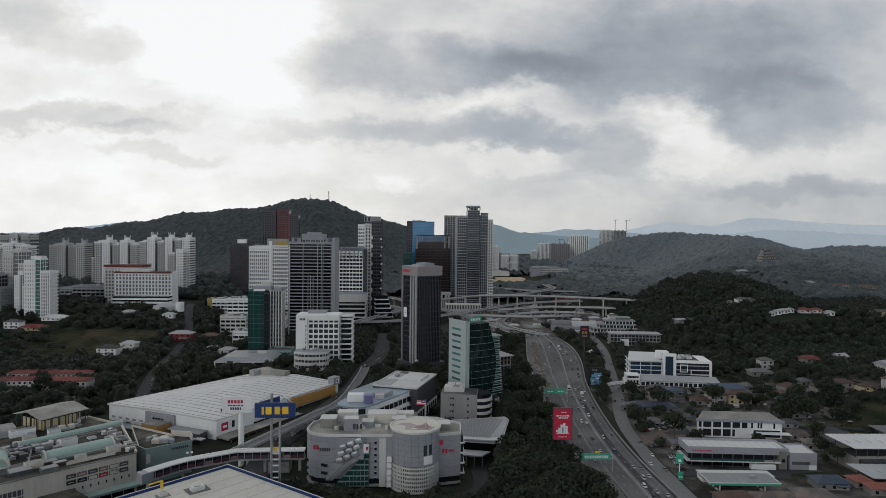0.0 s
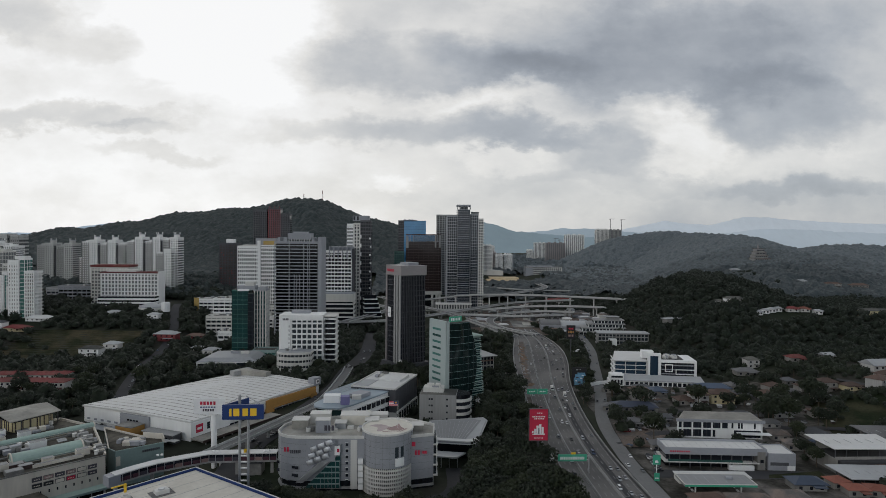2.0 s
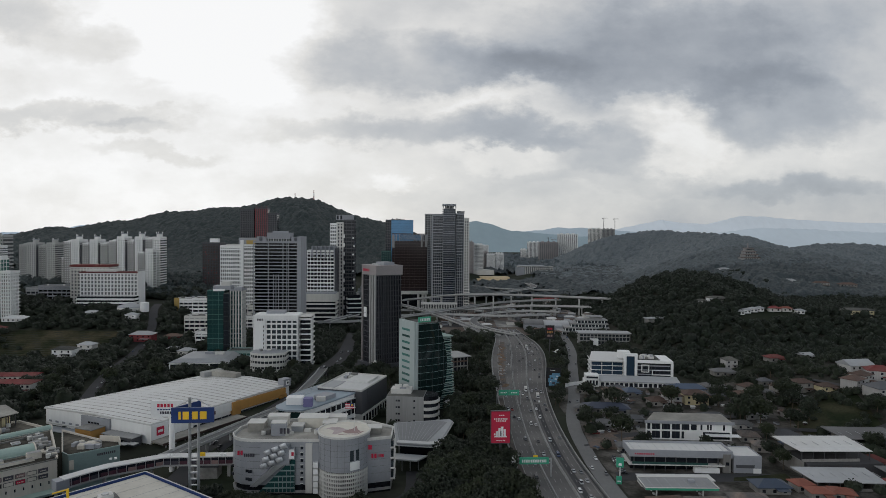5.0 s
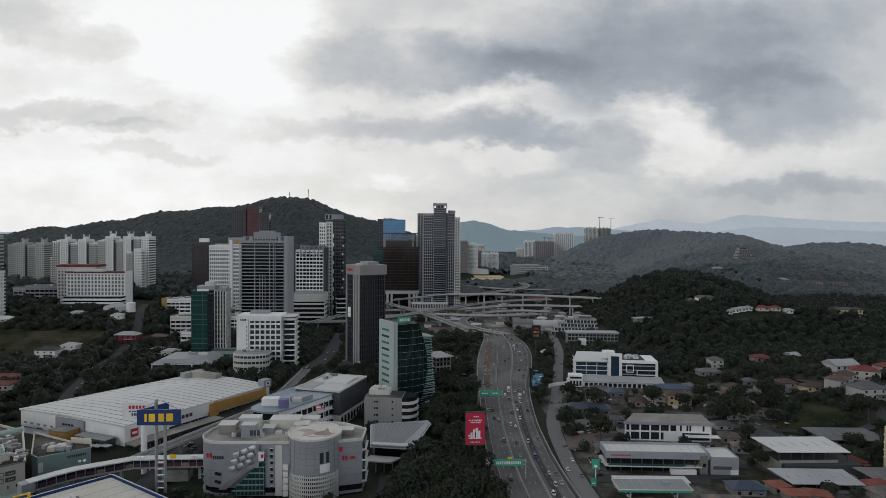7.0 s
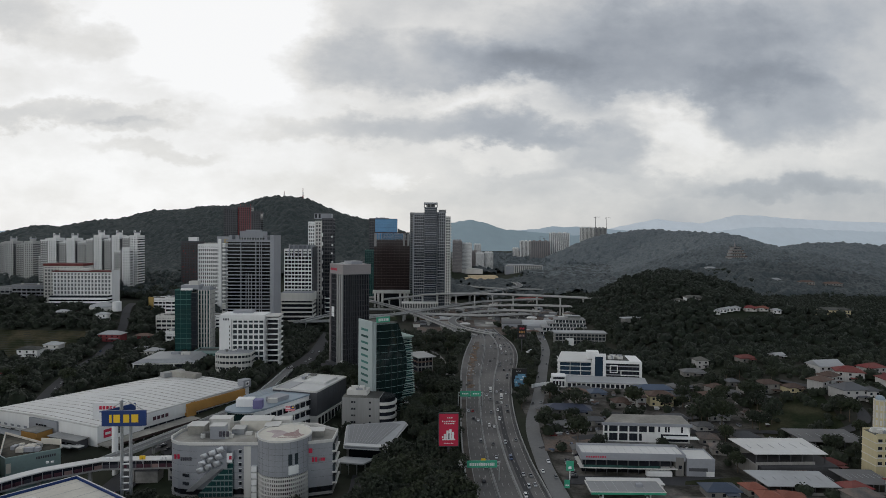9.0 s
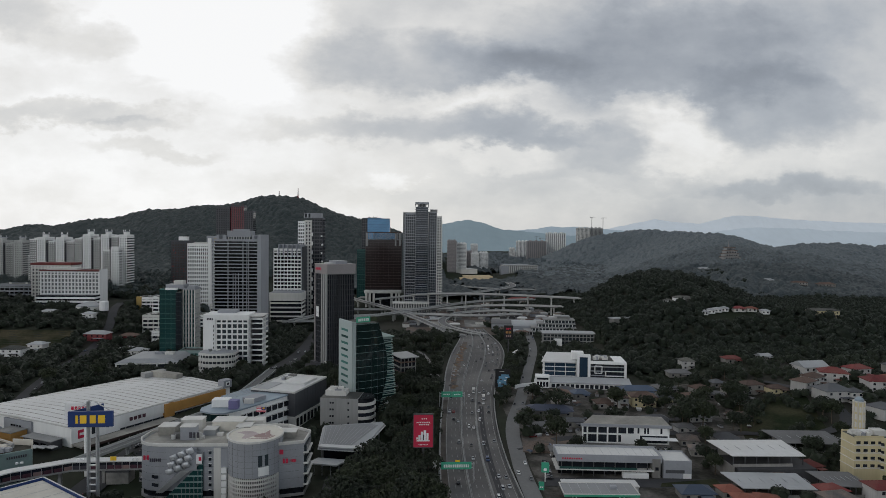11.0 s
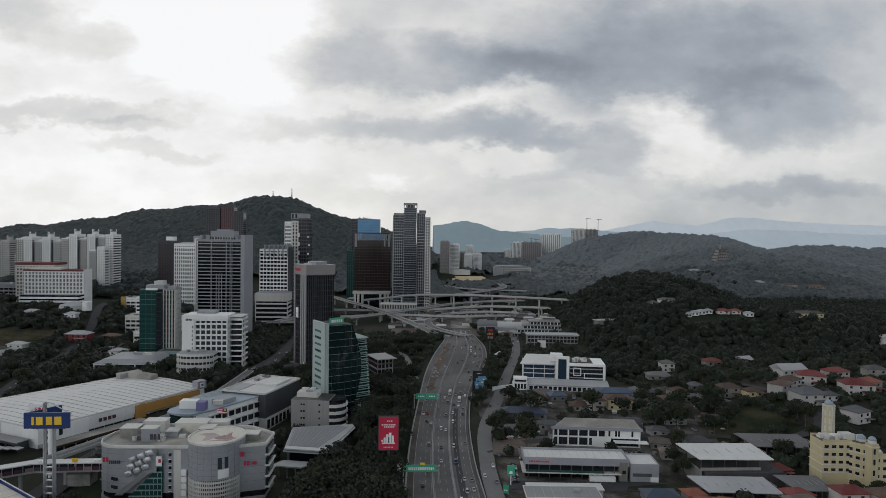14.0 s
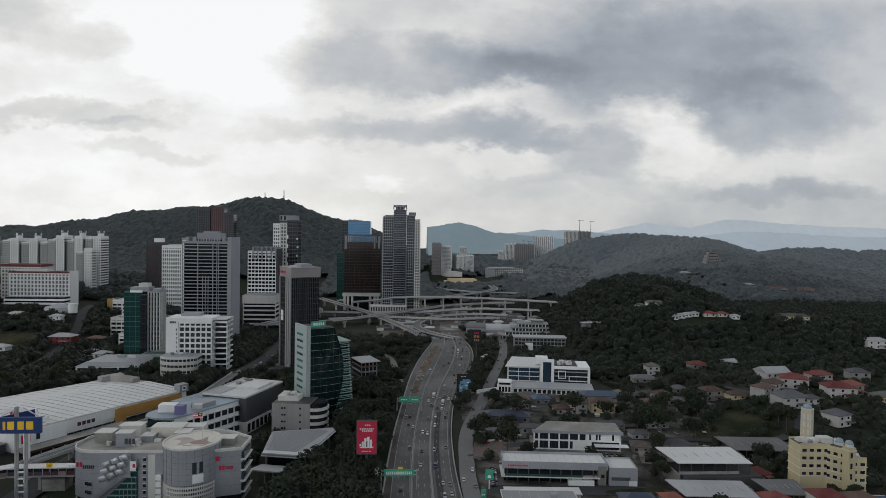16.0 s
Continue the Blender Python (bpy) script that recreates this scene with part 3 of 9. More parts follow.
# ---- roads ----
LEFT = [(74.0, 60), (74.2, 242), (74.9, 277), (77.1, 323), (82.6, 389), (87.3, 450), (95.4, 512), (104.8, 563), (110.6, 593), (114, 640), (118, 740), (118, 900)]
RIGHT = [(107.5, 60), (107.5, 241), (106.4, 264), (106.8, 298), (108.8, 342), (116.9, 403), (128.5, 451), (137.4, 490), (143.6, 537), (143.5, 579), (140, 604), (138, 640), (138, 740), (138, 900)]


def along(pts, y):
    return float(np.interp(y, [p[1] for p in pts], [p[0] for p in pts]))


def across(y, k):
    """The highway's x at y, k from 0 at its west edge to 1 at its east edge, smoothed along the road."""
    tot = 0.0
    for o in (-24, -12, 0, 12, 24):
        tot += along(LEFT, y + o) + k * (along(RIGHT, y + o) - along(LEFT, y + o))
    return tot / 5


ROAD_Y = [60, 120, 180] + list(range(210, 645, 7))


def strip(name, m, k0, k1, lift, label, category="road", ys=None, parent=None):
    """A strip of the highway between two shares of its width."""
    v, f = [], []
    ys = ys or ROAD_Y
    for y in ys:
        for k in (k0, k1):
            v.append((across(y, k), y, H(95, y) + lift))
    for i in range(len(ys) - 1):
        f.append((2 * i, 2 * i + 1, 2 * i + 3, 2 * i + 2))
    me = bpy.data.meshes.new(name)
    me.from_pydata(v, [], f)
    me.materials.append(M[m])
    ob = put(name, me, parent)
    return ob if parent else tagged(ob, label, category, kind="structure")


def ribbon(name, m, k, half, tall, lift, label, parent=None, ys=None, base=None):
    """A kerb, barrier or painted line that follows the highway."""
    v, f = [], []
    ys = ys or ROAD_Y
    b = base or half
    for y in ys:
        x, z = across(y, k), H(95, y) + lift
        v += [(x - b, y, z), (x - half, y, z + tall), (x + half, y, z + tall), (x + b, y, z)]
    for i in range(len(ys) - 1):
        for j in range(3):
            a = 4 * i + j
            f.append((a + 4, a + 5, a + 1, a)[::-1])
    me = bpy.data.meshes.new(name)
    me.from_pydata(v, [], f)
    me.materials.append(M[m])
    ob = put(name, me, parent)
    return tagged(ob, label, "road", kind="structure") if not parent else ob


highway = strip("road", "asphalt", 0, 1, 0.40, "grey asphalt highway with two carriageways of four lanes")
LANES = [0.155, 0.235, 0.31, 0.425, 0.505, 0.58, 0.70, 0.79, 0.88]
for k in (0.02, 0.115, 0.345, 0.388, 0.622, 0.655, 0.925):
    ribbon("edge_line", "paint", k, 0.09, 0.012, 0.41, "", highway)
for k in (0.195, 0.272, 0.465, 0.543, 0.745, 0.835):
    v, f = [], []
    y = 205.0
    while y < 640:
        x0, x1 = across(y, k), across(y + 3.2, k)
        z0, z1 = H(95, y) + 0.425, H(95, y + 3.2) + 0.425
        i = len(v)
        v += [(x0 - 0.09, y, z0), (x0 + 0.09, y, z0), (x1 + 0.09, y + 3.2, z1), (x1 - 0.09, y + 3.2, z1)]
        f.append((i, i + 1, i + 2, i + 3))
        y += 8.5
    me = bpy.data.meshes.new("lane_dashes")
    me.from_pydata(v, [], f)
    me.materials.append(M["paint"])
    tagged(put("lane_dashes", me, highway), kind="stuff")
strip("gutter", "asphalt_dark", 0.352, 0.382, 0.412, "dark drainage strip beside the median")
ribbon("median_barrier", "concrete", 0.367, 0.16, 0.95, 0.40, "grey concrete median barrier", base=0.4)
strip("gutter", "asphalt_dark", 0.628, 0.650, 0.412, "dark drainage strip beside the lane barrier")
ribbon("lane_barrier", "concrete", 0.639, 0.14, 0.9, 0.40, "grey concrete barrier between carriageways", base=0.35)
ribbon("kerb", "concrete", 0.006, 0.16, 0.6, 0.38, "low concrete kerb along the highway", base=0.35)
ribbon("kerb", "concrete", 0.994, 0.14, 0.6, 0.38, "low concrete kerb along the highway", base=0.35)
ribbon("guard_rail", "steel_dark", 0.955, 0.08, 0.8, 0.40, "dark steel guard rail along the highway", base=0.1)
strip("shoulder", "asphalt_dark", 0.70, 0.785, 0.412, "darker resurfaced lane", ys=list(range(215, 366, 7)))
strip("shoulder", "dirt_road", 0.01, 0.105, 0.412, "dusty brown shoulder beside the highway", ys=list(range(206, 380, 7)))
strip("verge", "rubble", 0.125, 0.235, 0.43, "bare earth and rubble of a roadworks site", "ground", ys=list(range(400, 575, 7)))
rw = random.Random(4)
for i in range(54):
    y = rw.uniform(398, 552)
    t = thing("rubble_heap", (across(y, rw.uniform(0.12, 0.235)), y, H(95, y) + 0.42), rw.uniform(0, 90), "heap of reddish earth and rubble on roadworks", "rubble", "roadworks")
    s = rw.uniform(0.7, 1.8)
    cyl("heap", t, rw.choice(["dirt", "rubble", "concrete_dark", "dirt", "concrete"]), 0, 0, 0, s, s * 0.5, 7, s * 0.35)
    cyl("heap_top", t, "dirt", s * 0.7, s * 0.3, 0, s * 0.7, s * 0.35, 6, s * 0.2)
for y in range(60, 905, 8):
    clear(across(y, 0.5), y, (across(y, 1) - across(y, 0)) / 2 + 3, 8)


def smooth_path(pts):
    fine = []
    P = [Vector((p[0], p[1], (p[2] if len(p) > 2 else 0))) for p in pts]
    P = [P[0] * 2 - P[1]] + P + [P[-1] * 2 - P[-2]]
    for a, b, c, d in zip(P, P[1:], P[2:], P[3:]):
        for k in range(8):
            t = k / 8
            fine.append(0.5 * ((2 * b) + (c - a) * t + (2 * a - 5 * b + 4 * c - d) * t * t + (3 * b - a - 3 * c + d) * t ** 3))
    fine.append(P[-2])
    return fine


def sides(fine, i):
    q, r = fine[max(i - 1, 0)], fine[min(i + 1, len(fine) - 1)]
    return Vector((q.y - r.y, r.x - q.x, 0)).normalized()


def polyroad(name, pts, width, m, lift, label, keep=True):
    """A street laid on the ground along a line."""
    fine = smooth_path(pts)
    v, f = [], []
    for i, p in enumerate(fine):
        n = sides(fine, i) * width / 2
        zc = max(H(p.x + k * n.x, p.y + k * n.y) for k in (-1, 0, 1))
        for o in (n, -n):
            v.append((p.x + o.x, p.y + o.y, zc + lift))
    for i in range(len(fine) - 1):
        f.append((2 * i, 2 * i + 1, 2 * i + 3, 2 * i + 2))
    me = bpy.data.meshes.new(name)
    me.from_pydata(v, [], f)
    me.materials.append(M[m])
    ob = tagged(put(name, me), label, "road", kind="structure")
    if keep:
        for p, q in zip(fine, fine[1:]):
            for k in (0, 0.5):
                c = p.lerp(q, k)
                clear(c.x, c.y, width / 2 + 2, width / 2 + 2)
    return fine


def flyover(pts, width, label, thick=1.35, gap=4, column=1.5, m="concrete", keep=True):
    """A bridge: deck, two parapets, and piers down to the ground."""
    fine = smooth_path(pts)
    t = tagged(put("flyover", None, None, tuple(fine[0])), label, "bridge")
    o0 = fine[0]

    def sweep(name, prof, mm):
        v, f = [], []
        k = len(prof)
        for i, p in enumerate(fine):
            n = sides(fine, i)
            v += [tuple(p - o0 + n * a + Vector((0, 0, b))) for a, b in prof]
        for i in range(len(fine) - 1):
            for j in range(k):
                a, b = i * k + j, i * k + (j + 1) % k
                f.append((a, b, b + k, a + k))
        f += [tuple(range(k)), tuple(range(len(v) - 1, len(v) - k - 1, -1))]
        me = bpy.data.meshes.new(name)
        me.from_pydata(v, [], f)
        me.materials.append(M[mm])
        put(name, me, t)
    h = width / 2
    sweep("deck", [(-h, 0), (-h, -0.5), (-h * 0.55, -thick), (h * 0.55, -thick), (h, -0.5), (h, 0)], m)
    sweep("roadway", [(-h + 0.5, 0.01), (h - 0.5, 0.01), (h - 0.5, 0.03), (-h + 0.5, 0.03)], "asphalt_pale")
    for s in (-1, 1):
        sweep("parapet", [(s * h - 0.15, -0.35), (s * h - 0.15, 1.0), (s * h + 0.15, 1.0), (s * h + 0.15, -0.35)], "concrete_pale")
    for i in range(gap // 2, len(fine) - 1, gap):
        p, n = fine[i], sides(fine, i)
        g = H(p.x, p.y)
        tall = p.z - thick - g
        if tall < 1.5:
            continue
        a = math.degrees(math.atan2(n.y, n.x))
        box("pier", t, "concrete_pale", p.x - o0.x, p.y - o0.y, g - o0.z - 0.3, column * 1.5, column, tall - 0.9, a)
        box("crosshead", t, "concrete_pale", p.x - o0.x, p.y - o0.y, p.z - thick - 1.25 - o0.z, width * 0.7, column * 1.2, 1.3, a)
        if keep:
            clear(p.x, p.y, width / 2, width / 2)
    return fine


pad = thing("construction_ground", (165, 730, H(165, 730)), 0, "bare grey-brown ground of the interchange works", "ground")
for k in range(20):
    box("earth_patch", pad, ("rubble", "asphalt_dark", "rubble", "concrete_dark")[k % 4], -92 + (k % 5) * 32 + (k // 5) * 2, -95 + (k // 5) * 50, -0.5 + 0.025 * k, 34, 52, 0.75, 2 * (k % 6) - 6)
frontage = polyroad("road", [(111, 60), (111, 240), (112.5, 290), (117, 332), (131, 382), (152, 465), (167, 525), (178, 595), (182, 650)], 7.2, "asphalt_pale", 0.45, "narrow grey frontage road beside the highway")
mall_street = polyroad("road", [(-66, 200), (-68, 287), (-56, 331), (-40, 392), (-36, 450), (-28, 520), (-30, 620)], 13, "asphalt_dark", 0.4, "dark asphalt street between the malls")
hill_street = polyroad("road", [(-150, 330), (-165, 373), (-189, 455), (-205, 554), (-228, 620), (-240, 660)], 7.5, "asphalt_dark", 0.5, "narrow asphalt street climbing between trees")
polyroad("road", [(113, 300), (140, 312), (190, 318), (230, 318), (262, 308), (292, 318), (298, 345), (284, 380)], 6, "asphalt_dark", 0.35, "narrow lane among low houses")
polyroad("road", [(160, 350), (190, 340), (220, 345), (232, 400)], 5, "asphalt_dark", 0.35, "narrow lane among low houses")
polyroad("road", [(80, 430), (76, 469), (73, 500), (66, 524), (40, 560)], 6, "asphalt", 0.35, "slip road curving off under the trees")
polyroad("road", [(-40, 452), (-6, 476), (36, 478), (66, 470)], 9, "asphalt_dark", 0.4, "street passing the dark tower")
flyover([(15, 802, 14), (45, 797, 17.5), (74, 787, 22.4), (120, 775, 24.4), (165, 763, 25), (219, 742, 25), (268, 718, 25), (306, 697, 25)], 9, "long grey concrete viaduct on tall piers")
flyover([(-20, 770, 5), (46, 760, 6), (101, 755, 8), (162, 761, 11.4), (219, 742, 13.4), (285, 705, 15)], 9, "grey concrete viaduct on short piers")
flyover([(113, 596, 1.0), (101, 606, 2.6), (90, 628, 4.6), (63, 684, 8), (34, 750, 9), (1, 812, 9.5), (-40, 890, 10)], 8, "grey concrete ramp curving off the highway")
flyover([(136, 606, 0.8), (121, 616, 1.8), (102, 642, 3), (96, 674, 4.4), (106, 704, 5.6), (124, 728, 6.6), (166, 738, 8), (205, 725, 8.5)], 8, "curved loop ramp of grey concrete")
flyover([(-70, 640, 8), (-20, 650, 8.5), (30, 690, 9), (80, 740, 10), (150, 800, 12), (230, 830, 12)], 8, "grey concrete ramp beside the towers")
flyover([(-10, 860, 10), (60, 850, 12), (120, 870, 13), (180, 930, 14), (230, 1010, 14), (240, 1120, 12)], 10, "distant concrete viaduct in the interchange")
flyover([(140, 1200, 3), (150, 1080, 8), (190, 1000, 11), (260, 960, 13)], 8, "distant curving concrete ramp")
flyover([(-60, 640, 9), (-38, 690, 9), (-20, 742, 9), (-30, 780, 9), (-56, 796, 9)], 8, "curved concrete ramp looping beside the towers")
flyover([(-2, 700, 6), (60, 716, 6.5), (130, 700, 7), (190, 720, 6)], 8, "low concrete ramp in the interchange")
flyover([(-80, 275, 1.5), (-64.5, 303, 2.5), (-52, 328, 3), (-41, 356, 3), (-36, 418, 3), (-36, 450, 2)], 6, "elevated lane in front of the hypermarket", thick=1.0, gap=4, column=0.8)

# ---- towers of the business district ----


def roof_clutter(t, x, y, z, w, d, n, seed, m=("grey", "offwhite", "concrete_dark")):
    """Plant boxes, tanks and ducts on a flat roof."""
    g = random.Random(seed)
    for i in range(n):
        a, b, c = g.uniform(1.2, 4.5), g.uniform(1.2, 3.5), g.uniform(0.7, 2.2)
        px, py = x + g.uniform(-0.5, 0.5) * max(0.1, w - a - 1), y + g.uniform(-0.5, 0.5) * max(0.1, d - b - 1)
        if g.random() < 0.25:
            cyl("water_tank", t, "offwhite", px, py, z, 1.0, 1.6, 10)
        else:
            box("plant_box", t, g.choice(m), px, py, z, round(a, 1), round(b, 1), round(c, 1))


def bars(parent, m, x, y, z, w, h, n, along_x=True, thick=0.12, seed=1, name="letter_bar"):
    """Unreadable or branded lettering as plain bars on an upright face turned to -y (or to -x)."""
    g = random.Random(seed)
    step = w / n
    for i in range(n):
        ww = step * g.uniform(0.55, 0.78)
        if along_x:
            box(name, parent, m, x - w / 2 + (i + 0.5) * step, y, z, ww, thick, h)
        else:
            box(name, parent, m, x, y - w / 2 + (i + 0.5) * step, z, thick, ww, h)


def black_tower():
    z0 = H(6, 467)
    t = thing("office_tower", (5.6, 464, z0), -58, "black glass office tower with pale granite crown and white fins", "office tower")
    tower(t, 21.5, 21.5, 70, 18, "glass_black", "grey_dark", bay=1.35, band=0.12, pier=0.16, rec=0.3, parapet=0)
    box("crown", t, "beige", 0, 0, 70.2, 22.4, 22.4, 6.6, label="pale granite crown")
    box("crown_coping", t, "beige", 0, 0, 76.82, 22.9, 22.9, 0.5)
    box("granite_edge", t, "beige", -10.6, -10.9, 0, 1.5, 1.0, 70.2)
    for k in range(3):
        box("fin", t, "concrete" if k != 1 else "concrete", 2.2 + k * 3.7, -11.15, 1.0, 1.9, 0.9, 69.2, label="pale vertical fin")
    for k in range(14):
        box("rib", t, "grey_dark", 11.0, -9.2 + k * 1.42, 1.0, 0.5, 0.35, 69.2)
    box("wall_banner", t, "sign_white", -6.2, -11.0, 38, 4.6, 0.1, 7.6)
    bars(t, "grey", -6.2, -11.08, 41, 3.4, 0.5, 4, seed=4, thick=0.05)
    bars(t, "sign_red", -4.2, -11.36, 72.6, 10.4, 1.9, 7, seed=3)
    box("plant_room", t, "grey", 1, 2, 77.3, 12, 9, 2.2)
    cyl("roof_rim", t, "steel", -2, -3, 77.3, 4.2, 0.8, 20)
    box("podium", t, "grey_dark", 0, 0, -0.5, 27, 27, 5)
    bl = thing("balloon_sign", (2, 443, H(2, 443)), 0, "pale round balloon sign on a thin pole", "sign")
    cyl("pole", bl, "steel", 0, 0, 0, 0.12, 6.5, 6)
    cyl("balloon_lower", bl, "offwhite", 0, 0, 6.4, 0.5, 1.4, 12, 1.5)
    cyl("balloon_upper", bl, "offwhite", 0, 0, 7.8, 1.5, 1.5, 12, 0.5)
    clear(6, 467, 20, 20)


black_tower()


def white_office():
    z0 = H(-73, 474)
    t = thing("office_block", (-73.4, 472, z0), 0, "white office block with deep window grid and blank end wall", "office block")
    h = 38.4 - z0
    box("end_wall", t, "white", -12.0, 0, 0, 8.6, 20, h + 0.8)
    tower(t, 23.8, 19, h - 2.2, 9, "glass_grey", "white", bay=4.0, band=0.30, pier=0.8, rec=0.9, x=4.4, y=0, parapet=0)
    box("top_band", t, "white", 4.4, -0.2, h - 2.15, 24.2, 19.4, 2.9)
    tower(t, 9.6, 16, h - 2.6, 9, "glass_dark", "white", bay=9, band=0.22, pier=0.4, rec=1.3, x=21.2, y=2.5, parapet=0.8)
    box("roof_canopy", t, "offwhite", 19.5, 1.5, h - 0.9, 13.5, 17.5, 0.5)
    box("roof_room", t, "grey", -2, 4, h + 0.8, 14, 8, 2.0)
    for i in range(9):
        box("slit_window", t, "glass_dark", -8.8, -9.98, 5 + i * 3.1, 0.5, 0.12, 1.6)
    bars(t, "ink", -11.4, -10.06, h - 3.2, 4.6, 1.5, 4, seed=5)
    # curved podium
    pz = H(-76, 448)
    p = thing("podium_building", (-75.8, 452, pz), 0, "low rounded white podium with ribbon windows", "podium")
    ol = [(-12.7, -3), (-12.7, 8), (12.7, 8), (12.7, -1)] + [(12.7 * math.cos(a), -1 - 6.5 * math.sin(a)) for a in [i * math.pi / 14 for i in range(1, 13)]]
    ol = ol[::-1]
    inner = [(x * 0.975, y * 0.96) for x, y in ol]
    prism("glazing", p, "glass_grey", inner, 0, 13.4)
    for k in range(4):
        prism("floor_band", p, "offwhite", ol, k * 4.1, k * 4.1 + (2.4 if k < 3 else 1.6))
    prism("roof", p, "roof_grey", inner, 13.75, 13.95)
    for i in range(14):
        a = math.pi * (i + 0.5) / 14
        box("window_post", p, "offwhite", 12.75 * math.cos(a), -1 - 6.5 * math.sin(a), 2.4, 0.35, 0.35, 10.0, math.degrees(a))
    roof_clutter(p, 0, 2, 13.9, 18, 6, 9, 7)
    clear(-68, 472, 25, 16)
    clear(-76, 451, 14, 10)


white_office()


def green_office():
    z0 = H(-121, 510)
    t = thing("office_block", (-122, 506, z0), 0, "green glass office block with white ribbed half", "office block")
    h = 54 - z0
    tower(t, 13.4, 15, h, 14, "glass_green", "glass_teal", bay=4.4, band=0.10, pier=0.16, rec=0.12, x=-6.9, parapet=0.6)
    tower(t, 4.4, 20, h - 2, 14, "glass_dark", "glass_grey", bay=2.2, band=0.12, pier=0.16, rec=0.3, x=2.0, parapet=0)
    tower(t, 9.6, 14, h, 14, "glass_green", "grey", bay=2.4, band=0.12, pier=0.75, rec=0.5, x=8.9, pier_mat="offwhite", parapet=1.0)
    box("roof_band", t, "white", -4.5, -6.8, h - 0.3, 9, 1.5, 1.6)
    box("plant_room", t, "grey", -3, 1, h + 0.2, 14, 11, 3.4)
    box("plant_room", t, "offwhite", -1, 1, h + 3.6, 7, 7, 3.0)
    box("plant_room", t, "grey", 9, 2, h + 0.2, 6, 8, 2.2)
    p = thing("podium_building", (-106, 489, H(-106, 489)), 0, "low teal podium with glass front", "podium")
    tower(p, 18, 14, 8, 2, "glass_teal", "teal", bay=3, band=0.3, pier=0.3, rec=0.3)
    # sports hall with folded white frame
    s = thing("hall", (-127, 462, H(-127, 462)), 4, "low grey-roofed hall with white angled frame", "hall")
    box("wall", s, "glass_grey", 0, 5, 0, 38, 26, 5.2)
    prism("end_frame", s, "white", [(-21, -8.6), (21, -8.6), (21, -8.2), (-21, -8.2)], 4.6, 5.8)
    for k in (-20.6, -7, 7, 20.6):
        box("frame_post", s, "white", k, -8.4, 0, 0.8, 0.8, 5.4)
    v = [(-22, -9, 5.6), (22, -9, 5.6), (24, 20, 5.6), (-18, 20, 5.6), (-16, -5, 8.2), (17, -5, 8.0), (19, 19, 8.6), (-12, 19, 8.8)]
    me = bpy.data.meshes.new("roof")
    me.from_pydata(v, [], [(0, 1, 5, 4), (3, 7, 6, 2), (4, 5, 6, 7), (0, 4, 7, 3), (1, 2, 6, 5), (0, 3, 2, 1)])
    me.materials.append(M["roof_grey"])
    put("roof", me, s)
    clear(-121, 509, 17, 14)
    clear(-106, 489, 11, 9)
    roof_clutter(s, 4, 10, 8.3, 24, 10, 7, 8, ("grey", "offwhite"))
    clear(-127, 467, 24, 17)


green_office()


def banded_tower():
    z0 = H(-97, 590)
    t = thing("apartment_tower", (-97.5, 590, z0), 0, "grey apartment tower with long dark balcony bands", "apartment tower")
    h = 92 - z0
    tower(t, 41, 28, h, 29, "glass_black", "grey", bay=13.6, band=0.27, pier=0.5, rec=1.4, x=-1.5, parapet=1.4)
    for x in (-3.4, -1.0, 1.4, 9.0, 10.6):
        box("rib", t, "grey", x, -14.2, 2, 0.45, 0.9, h - (32 if x < 5 else 2))
    box("end_pier", t, "grey", 20.3, 0, 0, 3.4, 29.6, h + 5.5)
    box("end_pier", t, "grey", -18.6, 0, h, 2.2, 20, 5.2)
    box("end_pier", t, "grey", -12.8, 0, h, 3.4, 18, 5.0)
    box("end_pier", t, "grey", 13.2, 0, h, 2.4, 18, 5.0)
    box("crown", t, "grey", 0, 0, h + 3.0, 21.5, 16, 6.0)
    box("crown_base", t, "glass_grey", 0, 0, h + 0.14, 20.4, 15, 2.9)
    for k in range(9):
        box("crown_post", t, "offwhite", -9.6 + k * 2.4, -7.7, h + 0.14, 0.5, 0.5, 2.9)
    box("plant_room", t, "grey", 0, 1, h + 9.0, 13, 9, 1.5)
    clear(-97, 590, 25, 18)


banded_tower()


